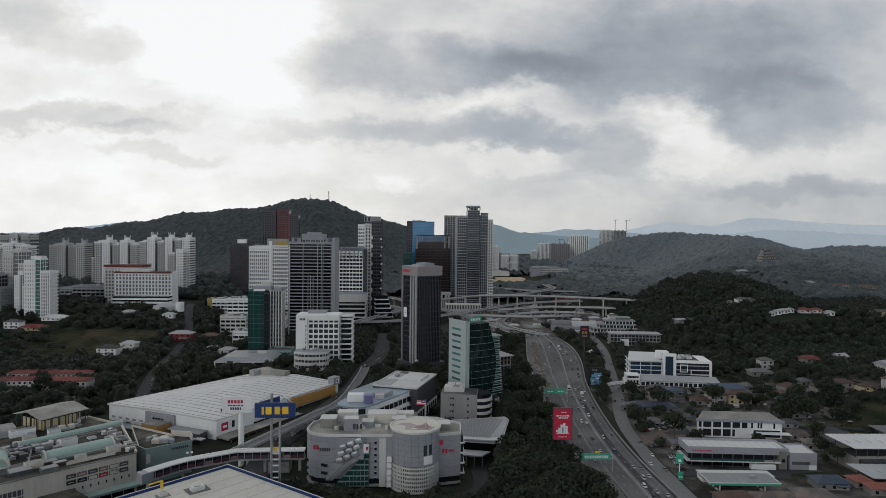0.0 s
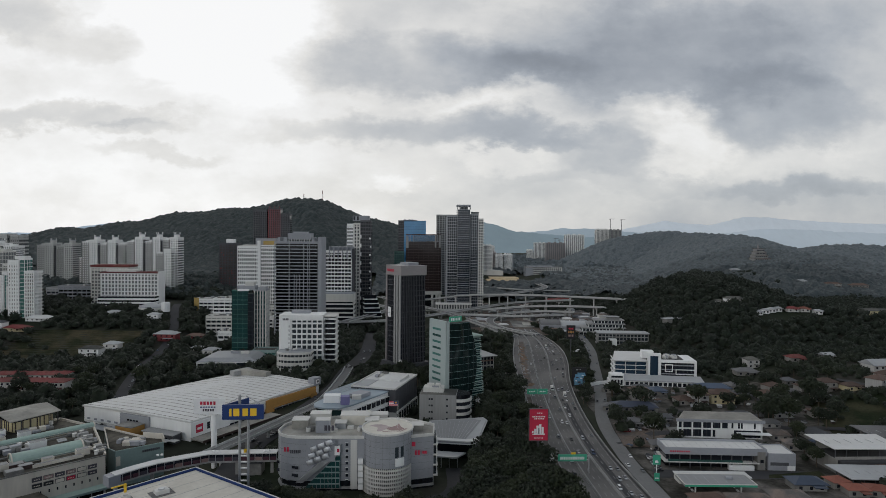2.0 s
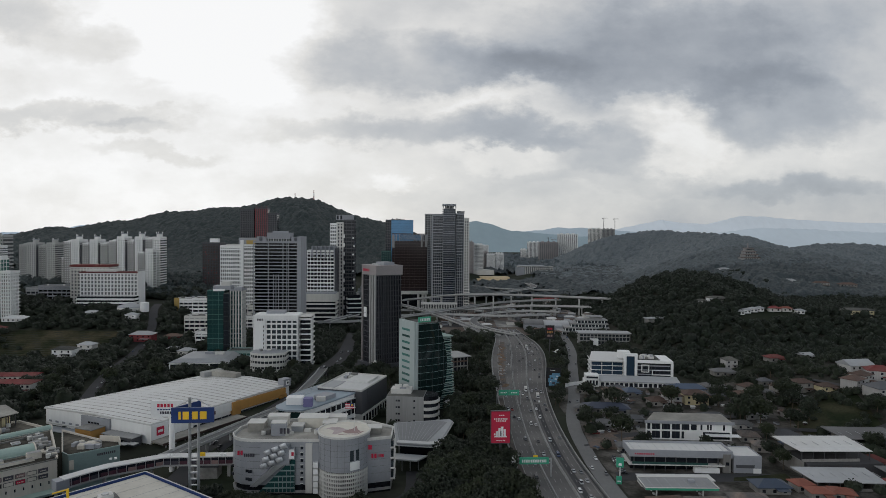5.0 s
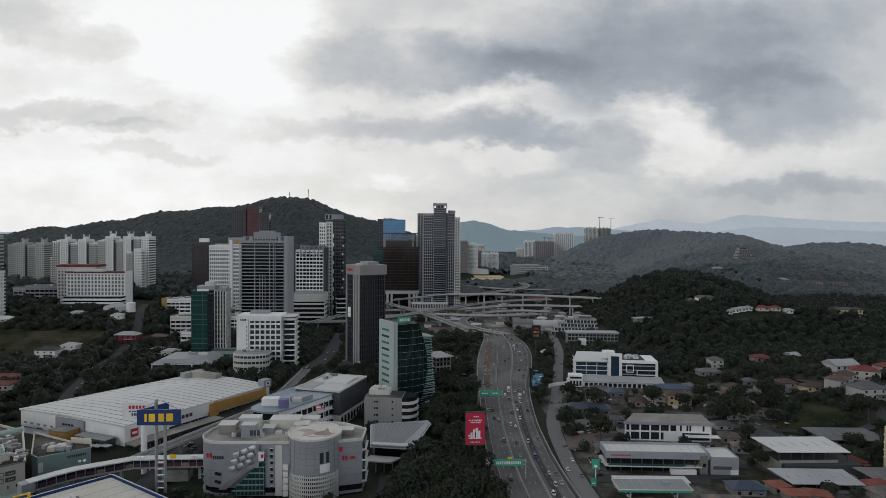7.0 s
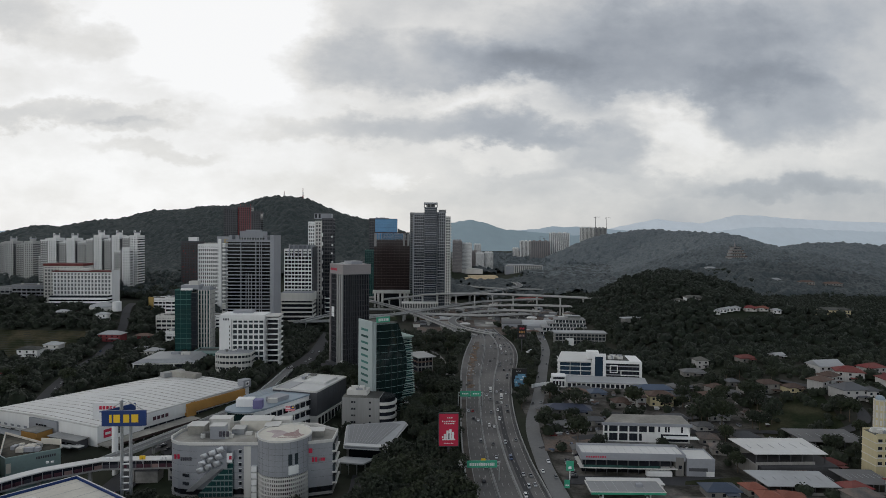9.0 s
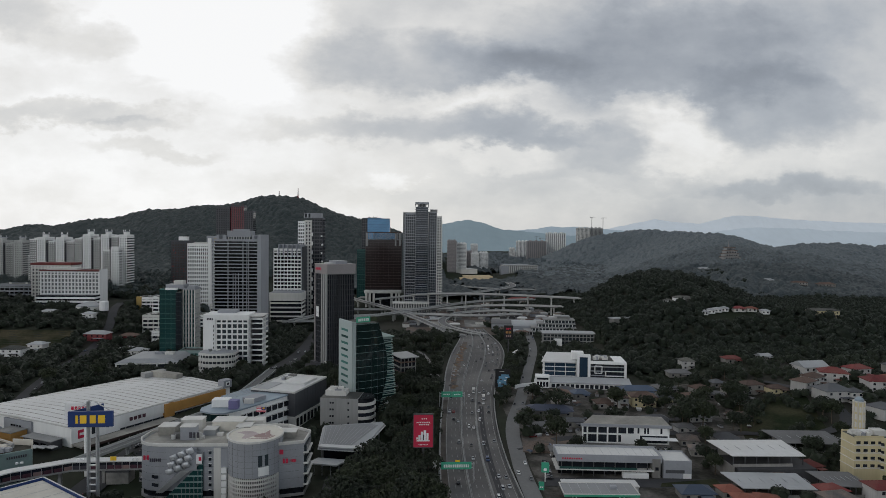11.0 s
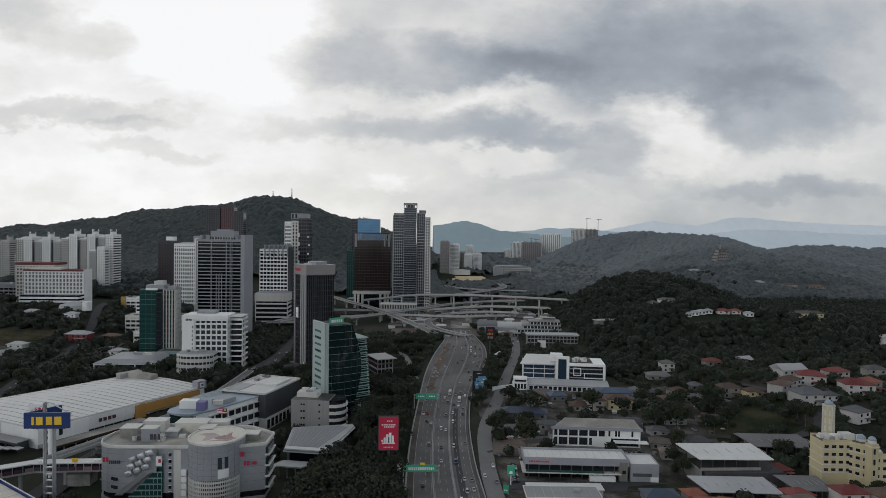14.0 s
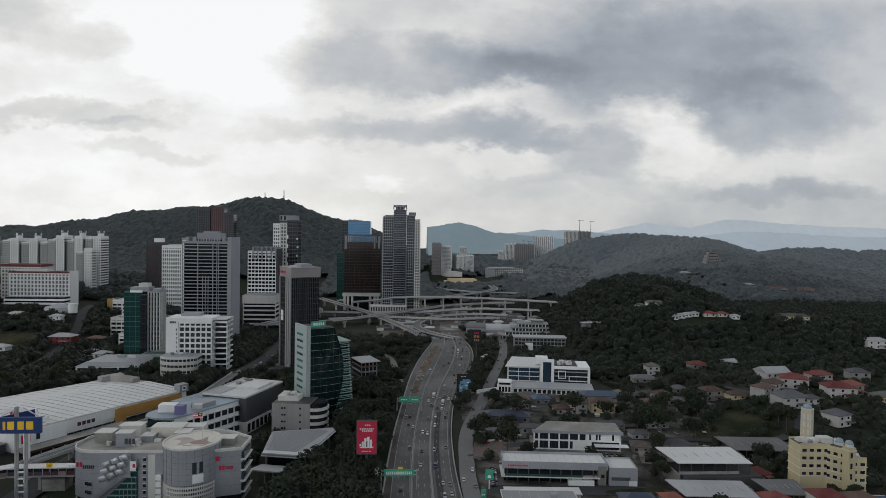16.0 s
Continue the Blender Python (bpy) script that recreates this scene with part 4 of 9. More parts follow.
def cream_apartments():
    x, y = -176, 746
    z0 = H(x, y)
    t = thing("apartment_tower", (x, y, z0), 0, "white apartment tower with small square windows and yellow top", "apartment tower")
    tower(t, 25, 22, 84.5 - z0, 17, "glass_hazed", "white", bay=2.5, band=0.42, pier=0.8, rec=0.6, x=-11, parapet=1.2)
    tower(t, 21.5, 22, 87 - z0, 18, "glass_hazed", "white", bay=2.4, band=0.40, pier=0.75, rec=0.6, x=12.4, parapet=0)
    box("stair_core", t, "white", 2.2, -11.0, 0, 3.4, 2.4, 92 - z0)
    box("yellow_top", t, "yellow", 14.2, -1, 87.1 - z0, 15, 16, 4.6)
    box("grey_top", t, "grey", 8, 3, 87.15 - z0, 24, 12, 7.5)
    box("plant_room", t, "offwhite", -10, 2, 84.7 - z0, 18, 10, 2.2)
    clear(x, y, 28, 14)
    x, y = -222, 783
    z0 = H(x, y)
    t = thing("apartment_tower", (x, y, z0), 0, "brown and grey apartment tower with red panels", "apartment tower")
    tower(t, 22, 20, 87 - z0, 18, "brown", "grey_dark", bay=2.0, band=0.35, pier=0.6, rec=0.5, parapet=1.5)
    g = random.Random(8)
    for i in range(26):
        box("red_panel", t, "redbrown", -9.5 + 2.0 * g.randrange(10), -9.7, 3 + 2.9 * g.randrange(16), 1.2, 0.5, 2.4)
    box("plant_room", t, "white", 1, 0, 87.2 - z0, 10, 8, 6)
    clear(x, y, 14, 13)
    # red and grey pair on the hill foot
    x, y = -222, 1012
    z0 = H(x, y)
    for dx, w, top, wallm in ((-18, 22, 137, "grey_dark"), (4.5, 20, 140, "redbrown"), (22, 15, 131, "grey_dark")):
        t = thing("apartment_tower", (x + dx, y, z0 - 4), 0, "dark slender apartment tower with " + ("red" if wallm == "redbrown" else "grey") + " vertical stripes", "apartment tower", "striped towers")
        tower(t, w, 20, top - z0 + 4, 30, "glass_dark", "grey_dark", bay=3.4, band=0.25, pier=1.1, rec=0.5, pier_mat=wallm, parapet=2.5)
        for k in range(3):
            box("frame_post", t, wallm, -w / 2 + 2 + k * (w - 4) / 2, -6, top - z0 + 4.2, 0.9, 0.9, 4.5)
    clear(x, y, 36, 16)


cream_apartments()


def twin_offices():
    z0 = H(-73, 700)
    t = thing("office_tower", (-74.5, 701, z0), 0, "white gridded office tower with grey fins on top", "office tower")
    h = 81 - z0
    tower(t, 30.5, 24, h, 20, "glass_dark", "white", bay=3.7, band=0.36, pier=0.55, rec=1.0, parapet=1.0)
    for k in range(6):
        box("top_fin", t, "grey", -9.5 + k * 4.9, -9, h - 8, 1.2, 8, 13.6)
    box("crown", t, "grey", 3, 2, h + 0.2, 26, 18, 5.0)
    box("side_wall", t, "grey_dark", 16.4, 1, 0, 2.4, 25, h + 3)
    p = thing("podium_building", (-71, 675, H(-71, 675)), 0, "low white podium with long curved bands", "podium")
    tower(p, 34, 22, 33, 7, "glass_dark", "offwhite", bay=34, band=0.34, pier=0.5, rec=1.0, parapet=0)
    box("top_band", p, "offwhite", 0, -0.3, 27, 34.8, 23, 8.5)
    box("top_rim", p, "grey", 0, 0, 35.5, 33, 21, 0.6)
    clear(-72, 690, 22, 30)
    z0 = H(-53, 722)
    t = thing("office_tower", (-53.2, 722, z0), 0, "tall white and charcoal office tower with square loggias", "office tower")
    h = 112 - z0
    tower(t, 7.5, 24, h, 28, "glass_hazed", "white", bay=2.4, band=0.42, pier=0.6, rec=0.5, x=-10.2, parapet=0.8)
    tower(t, 8.0, 24, h + 1, 28, "glass_dark", "offwhite", bay=4, band=0.36, pier=1.6, rec=0.8, x=-2.4, parapet=0.8)
    tower(t, 12, 25, h + 4, 28, "glass_black", "grey_dark", bay=3, band=0.3, pier=0.5, rec=0.5, x=7.8, parapet=0.8)
    g = random.Random(12)
    for i in range(9):
        box("white_loggia", t, "white", 12.9 + 0.8 * (i % 2), -12.7, 18 + i * 9.6, 1.8, 1.2, 2.0)
        box("white_loggia", t, "white", 2.4, -12.7, 14 + i * 10.2, 1.4, 1.0, 4.2)
    box("crown", t, "grey", 2, 0, h + 4.2, 19, 18, 6.0)
    for k in (-5.5, -1.5):
        box("crown_opening", t, "glass_black", k, -9.02, h + 4.9, 2.2, 0.1, 4.6)
    p = thing("podium_building", (-38, 705, H(-38, 705)), 8, "stepped parking podium with thin white slabs", "podium")
    for k in range(6):
        box("slab", p, "white", 2 - k * 0.7, k * 0.6, 1 + k * 5.0, 22 - k * 1.2, 24, 1.1)
        box("level", p, "glass_black", 2 - k * 0.7, k * 0.6 + 0.5, 2.1 + k * 5.0, 20 - k * 1.2, 22, 3.9)
    clear(-48, 720, 26, 20)


twin_offices()


def glass_pair():
    z0 = H(7, 960)
    t = thing("office_tower", (7.2, 960, z0), 0, "blue glass tower with dark edge strip", "office tower")
    h = 121 - z0
    tower(t, 34, 26, h, 30, "glass_blue", "glass_blue", bay=4.2, band=0.06, pier=0.14, rec=0.12, x=4.5, parapet=1.5)
    tower(t, 9, 24, h + 1, 30, "glass_dark", "grey_dark", bay=3, band=0.2, pier=0.3, rec=0.3, x=-17, parapet=1.0)
    box("roof_frame", t, "grey_dark", -3, 0, h + 1.5, 22, 14, 1.0)
    roof_clutter(t, -4, 0, h + 2.5, 18, 10, 6, 21)
    t = thing("office_tower", (-12, 938, z0), 0, "lower teal glass wing of the tower", "office tower")
    tower(t, 15, 18, 74 - z0, 20, "glass_green", "glass_teal", bay=3, band=0.1, pier=0.2, rec=0.2)
    t = thing("office_tower", (24, 858, H(24, 858)), 0, "bronze glass office tower with open frame at its top", "office tower")
    tower(t, 49, 26, 91, 24, "glass_brown", "brown", bay=3.4, band=0.16, pier=0.22, rec=0.25, parapet=0)
    for k in range(11):
        box("crown_post", t, "grey", -23.6 + k * 4.72, -12.6, 86 if k in (0, 10) else 90.5, 0.8, 0.8, 11 if k not in (0, 10) else 15.5)
        box("crown_post", t, "grey", -23.6 + k * 4.72, 12.6, 90.5, 0.8, 0.8, 11)
    for s in (-1, 1):
        box("crown_beam", t, "brown", 0, s * 12.6, 100.4, 49, 1.0, 1.2)
        box("crown_beam", t, "brown", s * 24, 0, 100.4, 1.0, 24, 1.2)
    box("crown_core", t, "glass_black", 4, 2, 92.2, 34, 16, 8)
    box("pale_panel", t, "concrete", -22.6, -13.3, 82, 3.2, 0.4, 17.5)
    box("pale_panel", t, "concrete", 16.5, -13.3, 83, 2.2, 0.4, 16.5)
    box("pale_panel", t, "concrete", 22.4, -13.3, 83, 2.6, 0.4, 16.5)
    box("blue_panel", t, "glass_blue", 1.0, -13.25, 92, 30, 0.3, 8)
    for k in range(9):
        box("crown_rail", t, "grey", 0, -13.5, 91.5 + k * 1.05, 48, 0.15, 0.16)
    b = thing("podium_building", (24, 838, H(24, 838)), 0, "podium with tall white columns", "podium")
    box("hall", b, "glass_black", 0, 4, 0, 46, 14, 19)
    box("roof_slab", b, "offwhite", 0, 2, 19, 50, 20, 3.2)
    for k in (-22, -17.5, -12, 12, 18, 22):
        box("column", b, "offwhite", k, -6.4, 0, 3.0, 2.0, 19)
    clear(14, 905, 46, 84)


glass_pair()


def dark_apartments():
    z0 = H(77.3, 801)
    t = thing("apartment_tower", (77.3, 801, z0), 0, "tall slate glass apartment tower with pale grid and banded bow", "apartment tower")
    tower(t, 13.2, 24, 125 - z0, 34, "glass_slate", "grey", bay=2.6, band=0.22, pier=0.4, rec=0.5, x=-16.7, parapet=1)
    tower(t, 2.0, 22, 124 - z0, 12, "grey", "concrete", bay=2, band=0.1, pier=0.3, rec=0.2, x=-23.4, parapet=0, piers=False)
    h = 134 - z0
    box("bow_core", t, "glass_slate", -2, -1, 0, 15.6, 24, h)
    n = 46
    for k in range(n + 1):
        z = k * (h - 0.5) / n
        bow = 2.6 * math.sin(math.pi * min(1.0, 0.12 + 0.88 * k / n)) ** 0.6
        ol = [(-9.0, -13)] + [(-9.0 + 17.0 * i / 8, -13.2 - bow * math.sin(math.pi * i / 8)) for i in range(9)] + [(8.0, -13), (8.0, 8), (-9.0, 8)]
        prism("balcony_band", t, "grey", [(x - 1.5, y) for x, y in ol], z, z + 0.52)
    box("crown", t, "grey", -2, -2, h + 4.0, 17.4, 20, 2.2)
    box("crown_core", t, "glass_slate", -2, -2, h + 0.4, 11, 14, 3.6)
    for k in range(5):
        box("crown_post", t, "concrete", -10.2 + k * 4.1, -11.5, h + 0.4, 1.1, 1.1, 3.6)
    tower(t, 10.4, 22, 127 - z0, 34, "glass_slate", "grey", bay=2.6, band=0.17, pier=0.36, rec=0.5, x=11.9, parapet=1)
    tower(t, 6.6, 24, 121.5 - z0, 34, "glass_slate", "offwhite", bay=3.2, band=0.4, pier=0.9, rec=0.7, x=20.4, y=1, parapet=1)
    box("plant_room", t, "concrete", 13.6, 2, 127.2 - z0, 9, 10, 3.6)
    box("plant_cap", t, "grey", 13.6, 2, 130.8 - z0, 9.6, 10.6, 0.5)
    for k in range(30):
        box("balcony", t, "offwhite", 24.4, -9.4, 6 + k * 3.75, 1.2, 3.2, 1.0)
    s = thing("apartment_tower", (66, 1034, H(66, 1034)), 0, "plain grey apartment slab behind the taller tower", "apartment tower")
    tower(s, 36, 26, 134 - H(66, 1034), 36, "glass_hazed", "concrete", bay=4.5, band=0.3, pier=1.2, rec=0.4, parapet=1)
    p = thing("podium_building", (62, 778, H(62, 778)), 0, "white parking podium with close upright louvres", "podium")
    box("level", p, "glass_grey", 0, 0, 0, 44, 14, 12)
    box("roof_slab", p, "offwhite", 0, 0, 12, 46, 16, 1.2)
    box("middle_slab", p, "offwhite", 0, 0, 5.8, 45, 15, 0.9)
    for k in range(22):
        box("louvre", p, "offwhite", -21.5 + k * 2.05, -7.3, 0, 0.8, 0.7, 12)
    clear(77, 800, 32, 34)
    clear(66, 1034, 24, 18)


dark_apartments()


def condo(x, y, w, d, top, floors, bays, label, seed, crown=True, m="white"):
    """A slab of flats in staggered bays with lantern crowns."""
    g = random.Random(seed)
    z0 = H(x, y) - 1
    t = thing("apartment_block", (x, y, z0), 0, label, "apartment block", "blocks on the slope")
    bw = w / bays
    for i in range(bays):
        h = top - z0 - (0 if i % 2 else g.uniform(2, 5))
        tower(t, bw - (1.6 if i % 2 else 2.2), d, h, floors, "glass_hazed", m, bay=2.4 if i % 2 else 3.0, band=0.46, pier=1.0 if i % 2 else 1.3, rec=0.9, pier_mat=(m if i % 2 else "concrete"), x=-w / 2 + (i + 0.5) * bw, y=(0 if i % 2 else 2.5), parapet=1.2, sides=False)
        if i:
            box("recess_core", t, "grey_dark", -w / 2 + i * bw, 2, 0, 2.0, d - 2, h - 1)
        if crown and i % 2:
            cx = -w / 2 + (i + 0.5) * bw
            cyl("lantern", t, m, cx, 0, h + 0.2, 3.6, 4.0, 8)
            cyl("lantern_cap", t, "grey", cx, 0, h + 4.2, 4.6, 0.8, 8, 4.0)
            for k in range(3):
                box("crown_spike", t, m, cx + 3.6 * math.cos(k * 1.57 + 3.1), 3.6 * math.sin(k * 1.57 + 3.1), h + 5.0, 0.6, 0.6, 2.0)
        elif crown:
            box("roof_room", t, m, -w / 2 + (i + 0.5) * bw, 3, h + 0.2, bw * 0.5, 7, 2.4)
    clear(x, y, w / 2 + 3, d / 2 + 5)


condo(-370, 772, 54, 20, 90, 21, 5, "white apartment block with lantern crowns on the slope", 1)
condo(-303, 754, 62, 20, 94, 22, 6, "tall white apartment block with lantern crowns below the hill", 2)
condo(-452, 814, 48, 20, 85, 19, 4, "grey-white apartment block with lantern crowns", 3, m="concrete_pale")
condo(-402, 790, 16, 20, 70, 13, 1, "narrow grey-white apartment block", 4, False)
condo(-282, 730, 20, 12, 80, 17, 2, "stepped white apartment wing", 5, False)
condo(-548, 830, 70, 26, 84, 17, 5, "grey-white apartment block in the trees", 6)
condo(-612, 962, 46, 24, 96, 10, 3, "distant grey apartment block with flat roof", 7, False, "concrete_pale")


def slope_blocks():
    z0 = H(-278, 652) - 1
    t = thing("hotel_block", (-283, 651, z0), 0, "long white slab of flats with red roof edge", "hotel")
    tower(t, 58, 16, 58 - z0, 9, "glass_hazed", "white", bay=3.5, band=0.30, pier=1.0, rec=1.0, parapet=0, z=0)
    box("roof_edge", t, "roof_red", 0, 0, 58.2 - z0, 59, 17, 1.2)
    box("end_wall", t, "white", 29.2, 0, 0, 0.8, 16.4, 60 - z0)
    box("roof_room", t, "offwhite", -10, 2, 59.4 - z0, 30, 12, 2)
    p = thing("parking_podium", (-281, 637, z0 - 4), 0, "white parking podium with long horizontal bands", "podium")
    for k in range(4):
        box("parapet_band", p, "white", 0, 0, 1.5 + k * 3.6, 57, 12, 1.9)
        box("level", p, "glass_dark", 0, 0.3, 3.4 + k * 3.6, 56, 11, 1.7)
    t = thing("hotel_block", (-312, 672, H(-312, 672) - 1), 0, "white slab of flats with red roofed top storey", "hotel")
    tower(t, 40, 20, 64 - H(-312, 672), 11, "glass_hazed", "offwhite", bay=3.3, band=0.4, pier=1.0, rec=0.8, parapet=0)
    box("roof_edge", t, "roof_red", 0, 0, 64.3 - H(-312, 672), 41, 21, 2.2)
    clear(-285, 655, 48, 34)
    for x, y, w, d, top, n, lab, wm, gm in ((-356, 593, 24, 14, 72, 15, "white tower with blue-green glass strip", "white", "glass_hazed"), (-376, 600, 12, 12, 57, 12, "white tower wing with balconies", "white", "glass_hazed"), (-392, 622, 24, 22, 78, 15, "pale tower with cream front", "offwhite", "glass_hazed"), (-399, 600, 14, 20, 56, 10, "dark glass and white flats", "grey", "glass_dark")):
        z0 = H(x, y) - 1
        t = thing("apartment_tower", (x, y, z0), 0, lab + " on the slope", "apartment tower", "blocks on the slope")
        tower(t, w * 0.42, d, top - z0, n, gm, wm, bay=2.6, band=0.5, pier=1.3, rec=0.5, x=-w * 0.29, parapet=1.5)
        tower(t, w * 0.2, d - 2, top - z0 + 2, n, "glass_teal" if wm == "white" else gm, wm, bay=4, band=0.12, pier=0.3, rec=0.3, x=0.02 * w, parapet=1)
        tower(t, w * 0.38, d, top - z0 - 10, n - 2, gm, wm, bay=2.4, band=0.34, pier=0.8, rec=0.8, x=w * 0.31, parapet=1.2)
        box("roof_room", t, wm, -w * 0.1, 0, top - z0 + 2.2, w * 0.4, 9, 3)
        clear(x, y, w / 2 + 3, d / 2 + 3)
    # low blocks along the foot of the slope
    for x, y, w, top, wm in ((-207, 655, 23, 31, "yellow"), (-174, 612, 22, 36, "white"), (-172, 588, 24, 22, "offwhite"), (-352, 690, 50, 41, "grey"), (-322, 700, 30, 44, "offwhite"), (-378, 700, 36, 38, "roof_grey"), (-156, 560, 16, 12, "white"), (-140, 620, 22, 18, "white"), (-125, 640, 30, 26, "offwhite")):
        z0 = H(x, y)
        t = thing("low_block", (x, y, z0), 0, "low " + {"yellow": "yellow and white", "grey": "grey", "roof_grey": "grey"}.get(wm, "white") + " block with ribbon windows", "building", "low blocks")
        hh = max(6, top - z0)
        tower(t, w, 16, hh, max(2, round(hh / 3.6)), "glass_dark", "white" if wm == "yellow" else wm, bay=5, band=0.45, pier=0.5, rec=0.6, parapet=0.8)
        if wm == "yellow":
            box("stair_tower", t, "yellow", -w / 2 + 2.4, -7.6, 0, 5, 2, hh + 1.5)
        roof_clutter(t, 0, 0, hh + 0.12, w, 14, 5, int(x * -3))
        clear(x, y, w / 2 + 3, 12)
    d = thing("domed_hall", (-247, 612, H(-247, 612)), 0, "grey domed hall with white apse", "hall")
    cyl("wall", d, "offwhite", 0, 0, 0, 12, 4, 20)
    for k in range(4):
        cyl("dome_ring", d, "roof_grey", 0, 0, 4 + k * 1.1, 12 * math.cos(k * 0.38), 1.1, 20, 12 * math.cos((k + 1) * 0.38))
    cyl("apse", d, "white", 15, -4, 0, 4, 9, 14)
    clear(-245, 612, 18, 14)


slope_blocks()


# sandy earth, its colour brightened to hold the patch of sun on it
M["sand"] = mat("sunlit_sandy_earth", (0.72, 0.60, 0.42), 0.95, 0.22, 0.2, 0.04, 0.3, 0.1, tint=(0.58, 0.46, 0.30), spec=0.1)


def far_city():
    """Towers and halls beyond the interchange."""
    g = random.Random(40)
    for x, y, w, top, n, wm, lab in ((526, 1945, 62, 104.7, 30, "white", "distant white apartment tower with upright stripes"), (456, 1912, 62, 78, 24, "beige", "distant concrete tower under construction"), (450, 2110, 44, 76, 22, "white", "distant white apartment tower"), (606, 1912, 40, 122, 32, "offwhite", "distant pale apartment tower behind the hill"), (648, 1915, 40, 121, 32, "concrete", "distant unfinished apartment tower behind the hill"), (212, 1442, 18, 54, 16, "white", "distant cream apartment tower"), (234, 1448, 20, 55, 16, "white", "distant white apartment tower"), (184, 1456, 16, 62, 18, "white", "distant cream apartment tower"), (202, 1462, 14, 58, 18, "beige", "distant cream apartment tower"), (150, 1330, 20, 84, 22, "beige", "distant pinkish apartment tower"), (172, 1345, 22, 78, 22, "white", "distant cream apartment tower"), (300, 2300, 26, 60, 14, "white", "far white tower in the valley"), (420, 2150, 20, 50, 12, "white", "far white tower in the valley"), (560, 2400, 60, 70, 12, "white", "far white slab in the valley")):
        t = thing("apartment_tower", (x, y, H(x, y) - 1), 0, lab, "apartment tower", "far towers")
        tower(t, w, 22, top - H(x, y) + 1, n, "glass_hazed", wm, bay=w / 9, band=0.22, pier=w / 22, rec=0.8, parapet=1.5, sides=False)
        for k in range(3):
            box("roof_room", t, wm, -w * 0.3 + k * w * 0.3, 0, top - H(x, y) + 1.2, w * 0.12, 8, 4)
        clear(x, y, w / 2 + 4, 16)
    for x, y, z, h in ((455, 1905, 78, 16), (470, 1905, 78, 12), (632, 1905, 118, 40), (668, 1905, 118, 38)):
        t = thing("tower_crane", (x, y, z), 0, "thin dark tower crane on the unfinished tower", "crane", "cranes")
        box("mast", t, "steel_dark", 0, 0, 0, 1.2, 1.2, h)
        box("jib", t, "steel_dark", 4, 0, h - 1.5, 16, 0.9, 0.9)
        box("counterweight", t, "concrete_dark", -4, 0, h - 3.2, 2.4, 1.2, 1.7)
    t = thing("college_block", (312, 1412, -7.5), 0, "broad pale block with glazed bays and flat eaves", "building")
    tower(t, 84, 24, 36, 8, "glass_hazed", "offwhite", bay=4.6, band=0.2, pier=1.3, rec=0.8, parapet=0)
    box("eaves", t, "grey", -8, 0, 36.2, 60, 27, 1.6)
    box("blank_wing", t, "grey", -34, -1.0, 0, 18, 25, 34)
    clear(312, 1395, 52, 40)
    t = thing("sports_hall", (180, 1345, H(180, 1345)), 0, "long low white hall beyond the interchange", "hall")
    n = 12
    ol = [(-28 + 56 * i / n, 9 + 2.5 * math.sin(math.pi * i / n)) for i in range(n + 1)]
    v = [(x, -14, z) for x, z in ol] + [(x, 14, z) for x, z in ol]
    f = [(i, i + 1, n + 2 + i, n + 1 + i) for i in range(n)] + [tuple(range(n, -1, -1)), tuple(range(n + 1, 2 * n + 2))]
    me = bpy.data.meshes.new("roof")
    me.from_pydata(v, [], f)
    me.materials.append(M["roof_white"])
    put("roof", me, t)
    box("wall", t, "offwhite", 0, 0, 0, 54, 26, 9)
    sand = thing("earth_bank", (196, 1286, H(196, 1286)), 3, "bare sandy building terrace", "terrace")
    for k in range(3):
        box("step", sand, "sand", 4 * k, 8 * k, k * 3.2, 84 - 12 * k, 40, 3.2)
    for k in range(7):
        box("hoarding", sand, "sign_yellow" if k % 2 else "cream", -34 + k * 11, -19.5, 0.3, 8, 0.6, 3.4)
    clear(210, 1300, 64, 64)


far_city()
for x, y, z, h in ((-224, 1560, 0, 33), (-272, 1565, 0, 24)):
    t = thing("radio_mast", (x, y, H(x, y)), 0, "thin red and white lattice radio mast", "mast", "hilltop masts")
    for k in range(4):
        for s in ((-1, -1), (1, -1), (1, 1), (-1, 1)):
            box("leg", t, "redbrown" if k % 2 else "grey", s[0] * (1.3 - k * 0.28), s[1] * (1.3 - k * 0.28), k * h / 4, 0.55, 0.55, h / 4)
        box("ring", t, "offwhite", 0, 0, (k + 1) * h / 4 - 0.4, 2.6 - k * 0.5, 2.6 - k * 0.5, 0.3)
    cyl("dish", t, "offwhite", 0.9, -0.9, h * 0.55, 1.0, 0.6, 10)

# ---- malls and the glass tower ----


M["glass_bottle"] = glassy("bottle_green_glass", (0.008, 0.020, 0.020), 0.08, 0.55, 0.1)


M["wall_mint"] = mat("pale_mint_wall", (0.34, 0.39, 0.385), 0.6, 0.15, 0.08, 0.06, 0.8, streak=True)


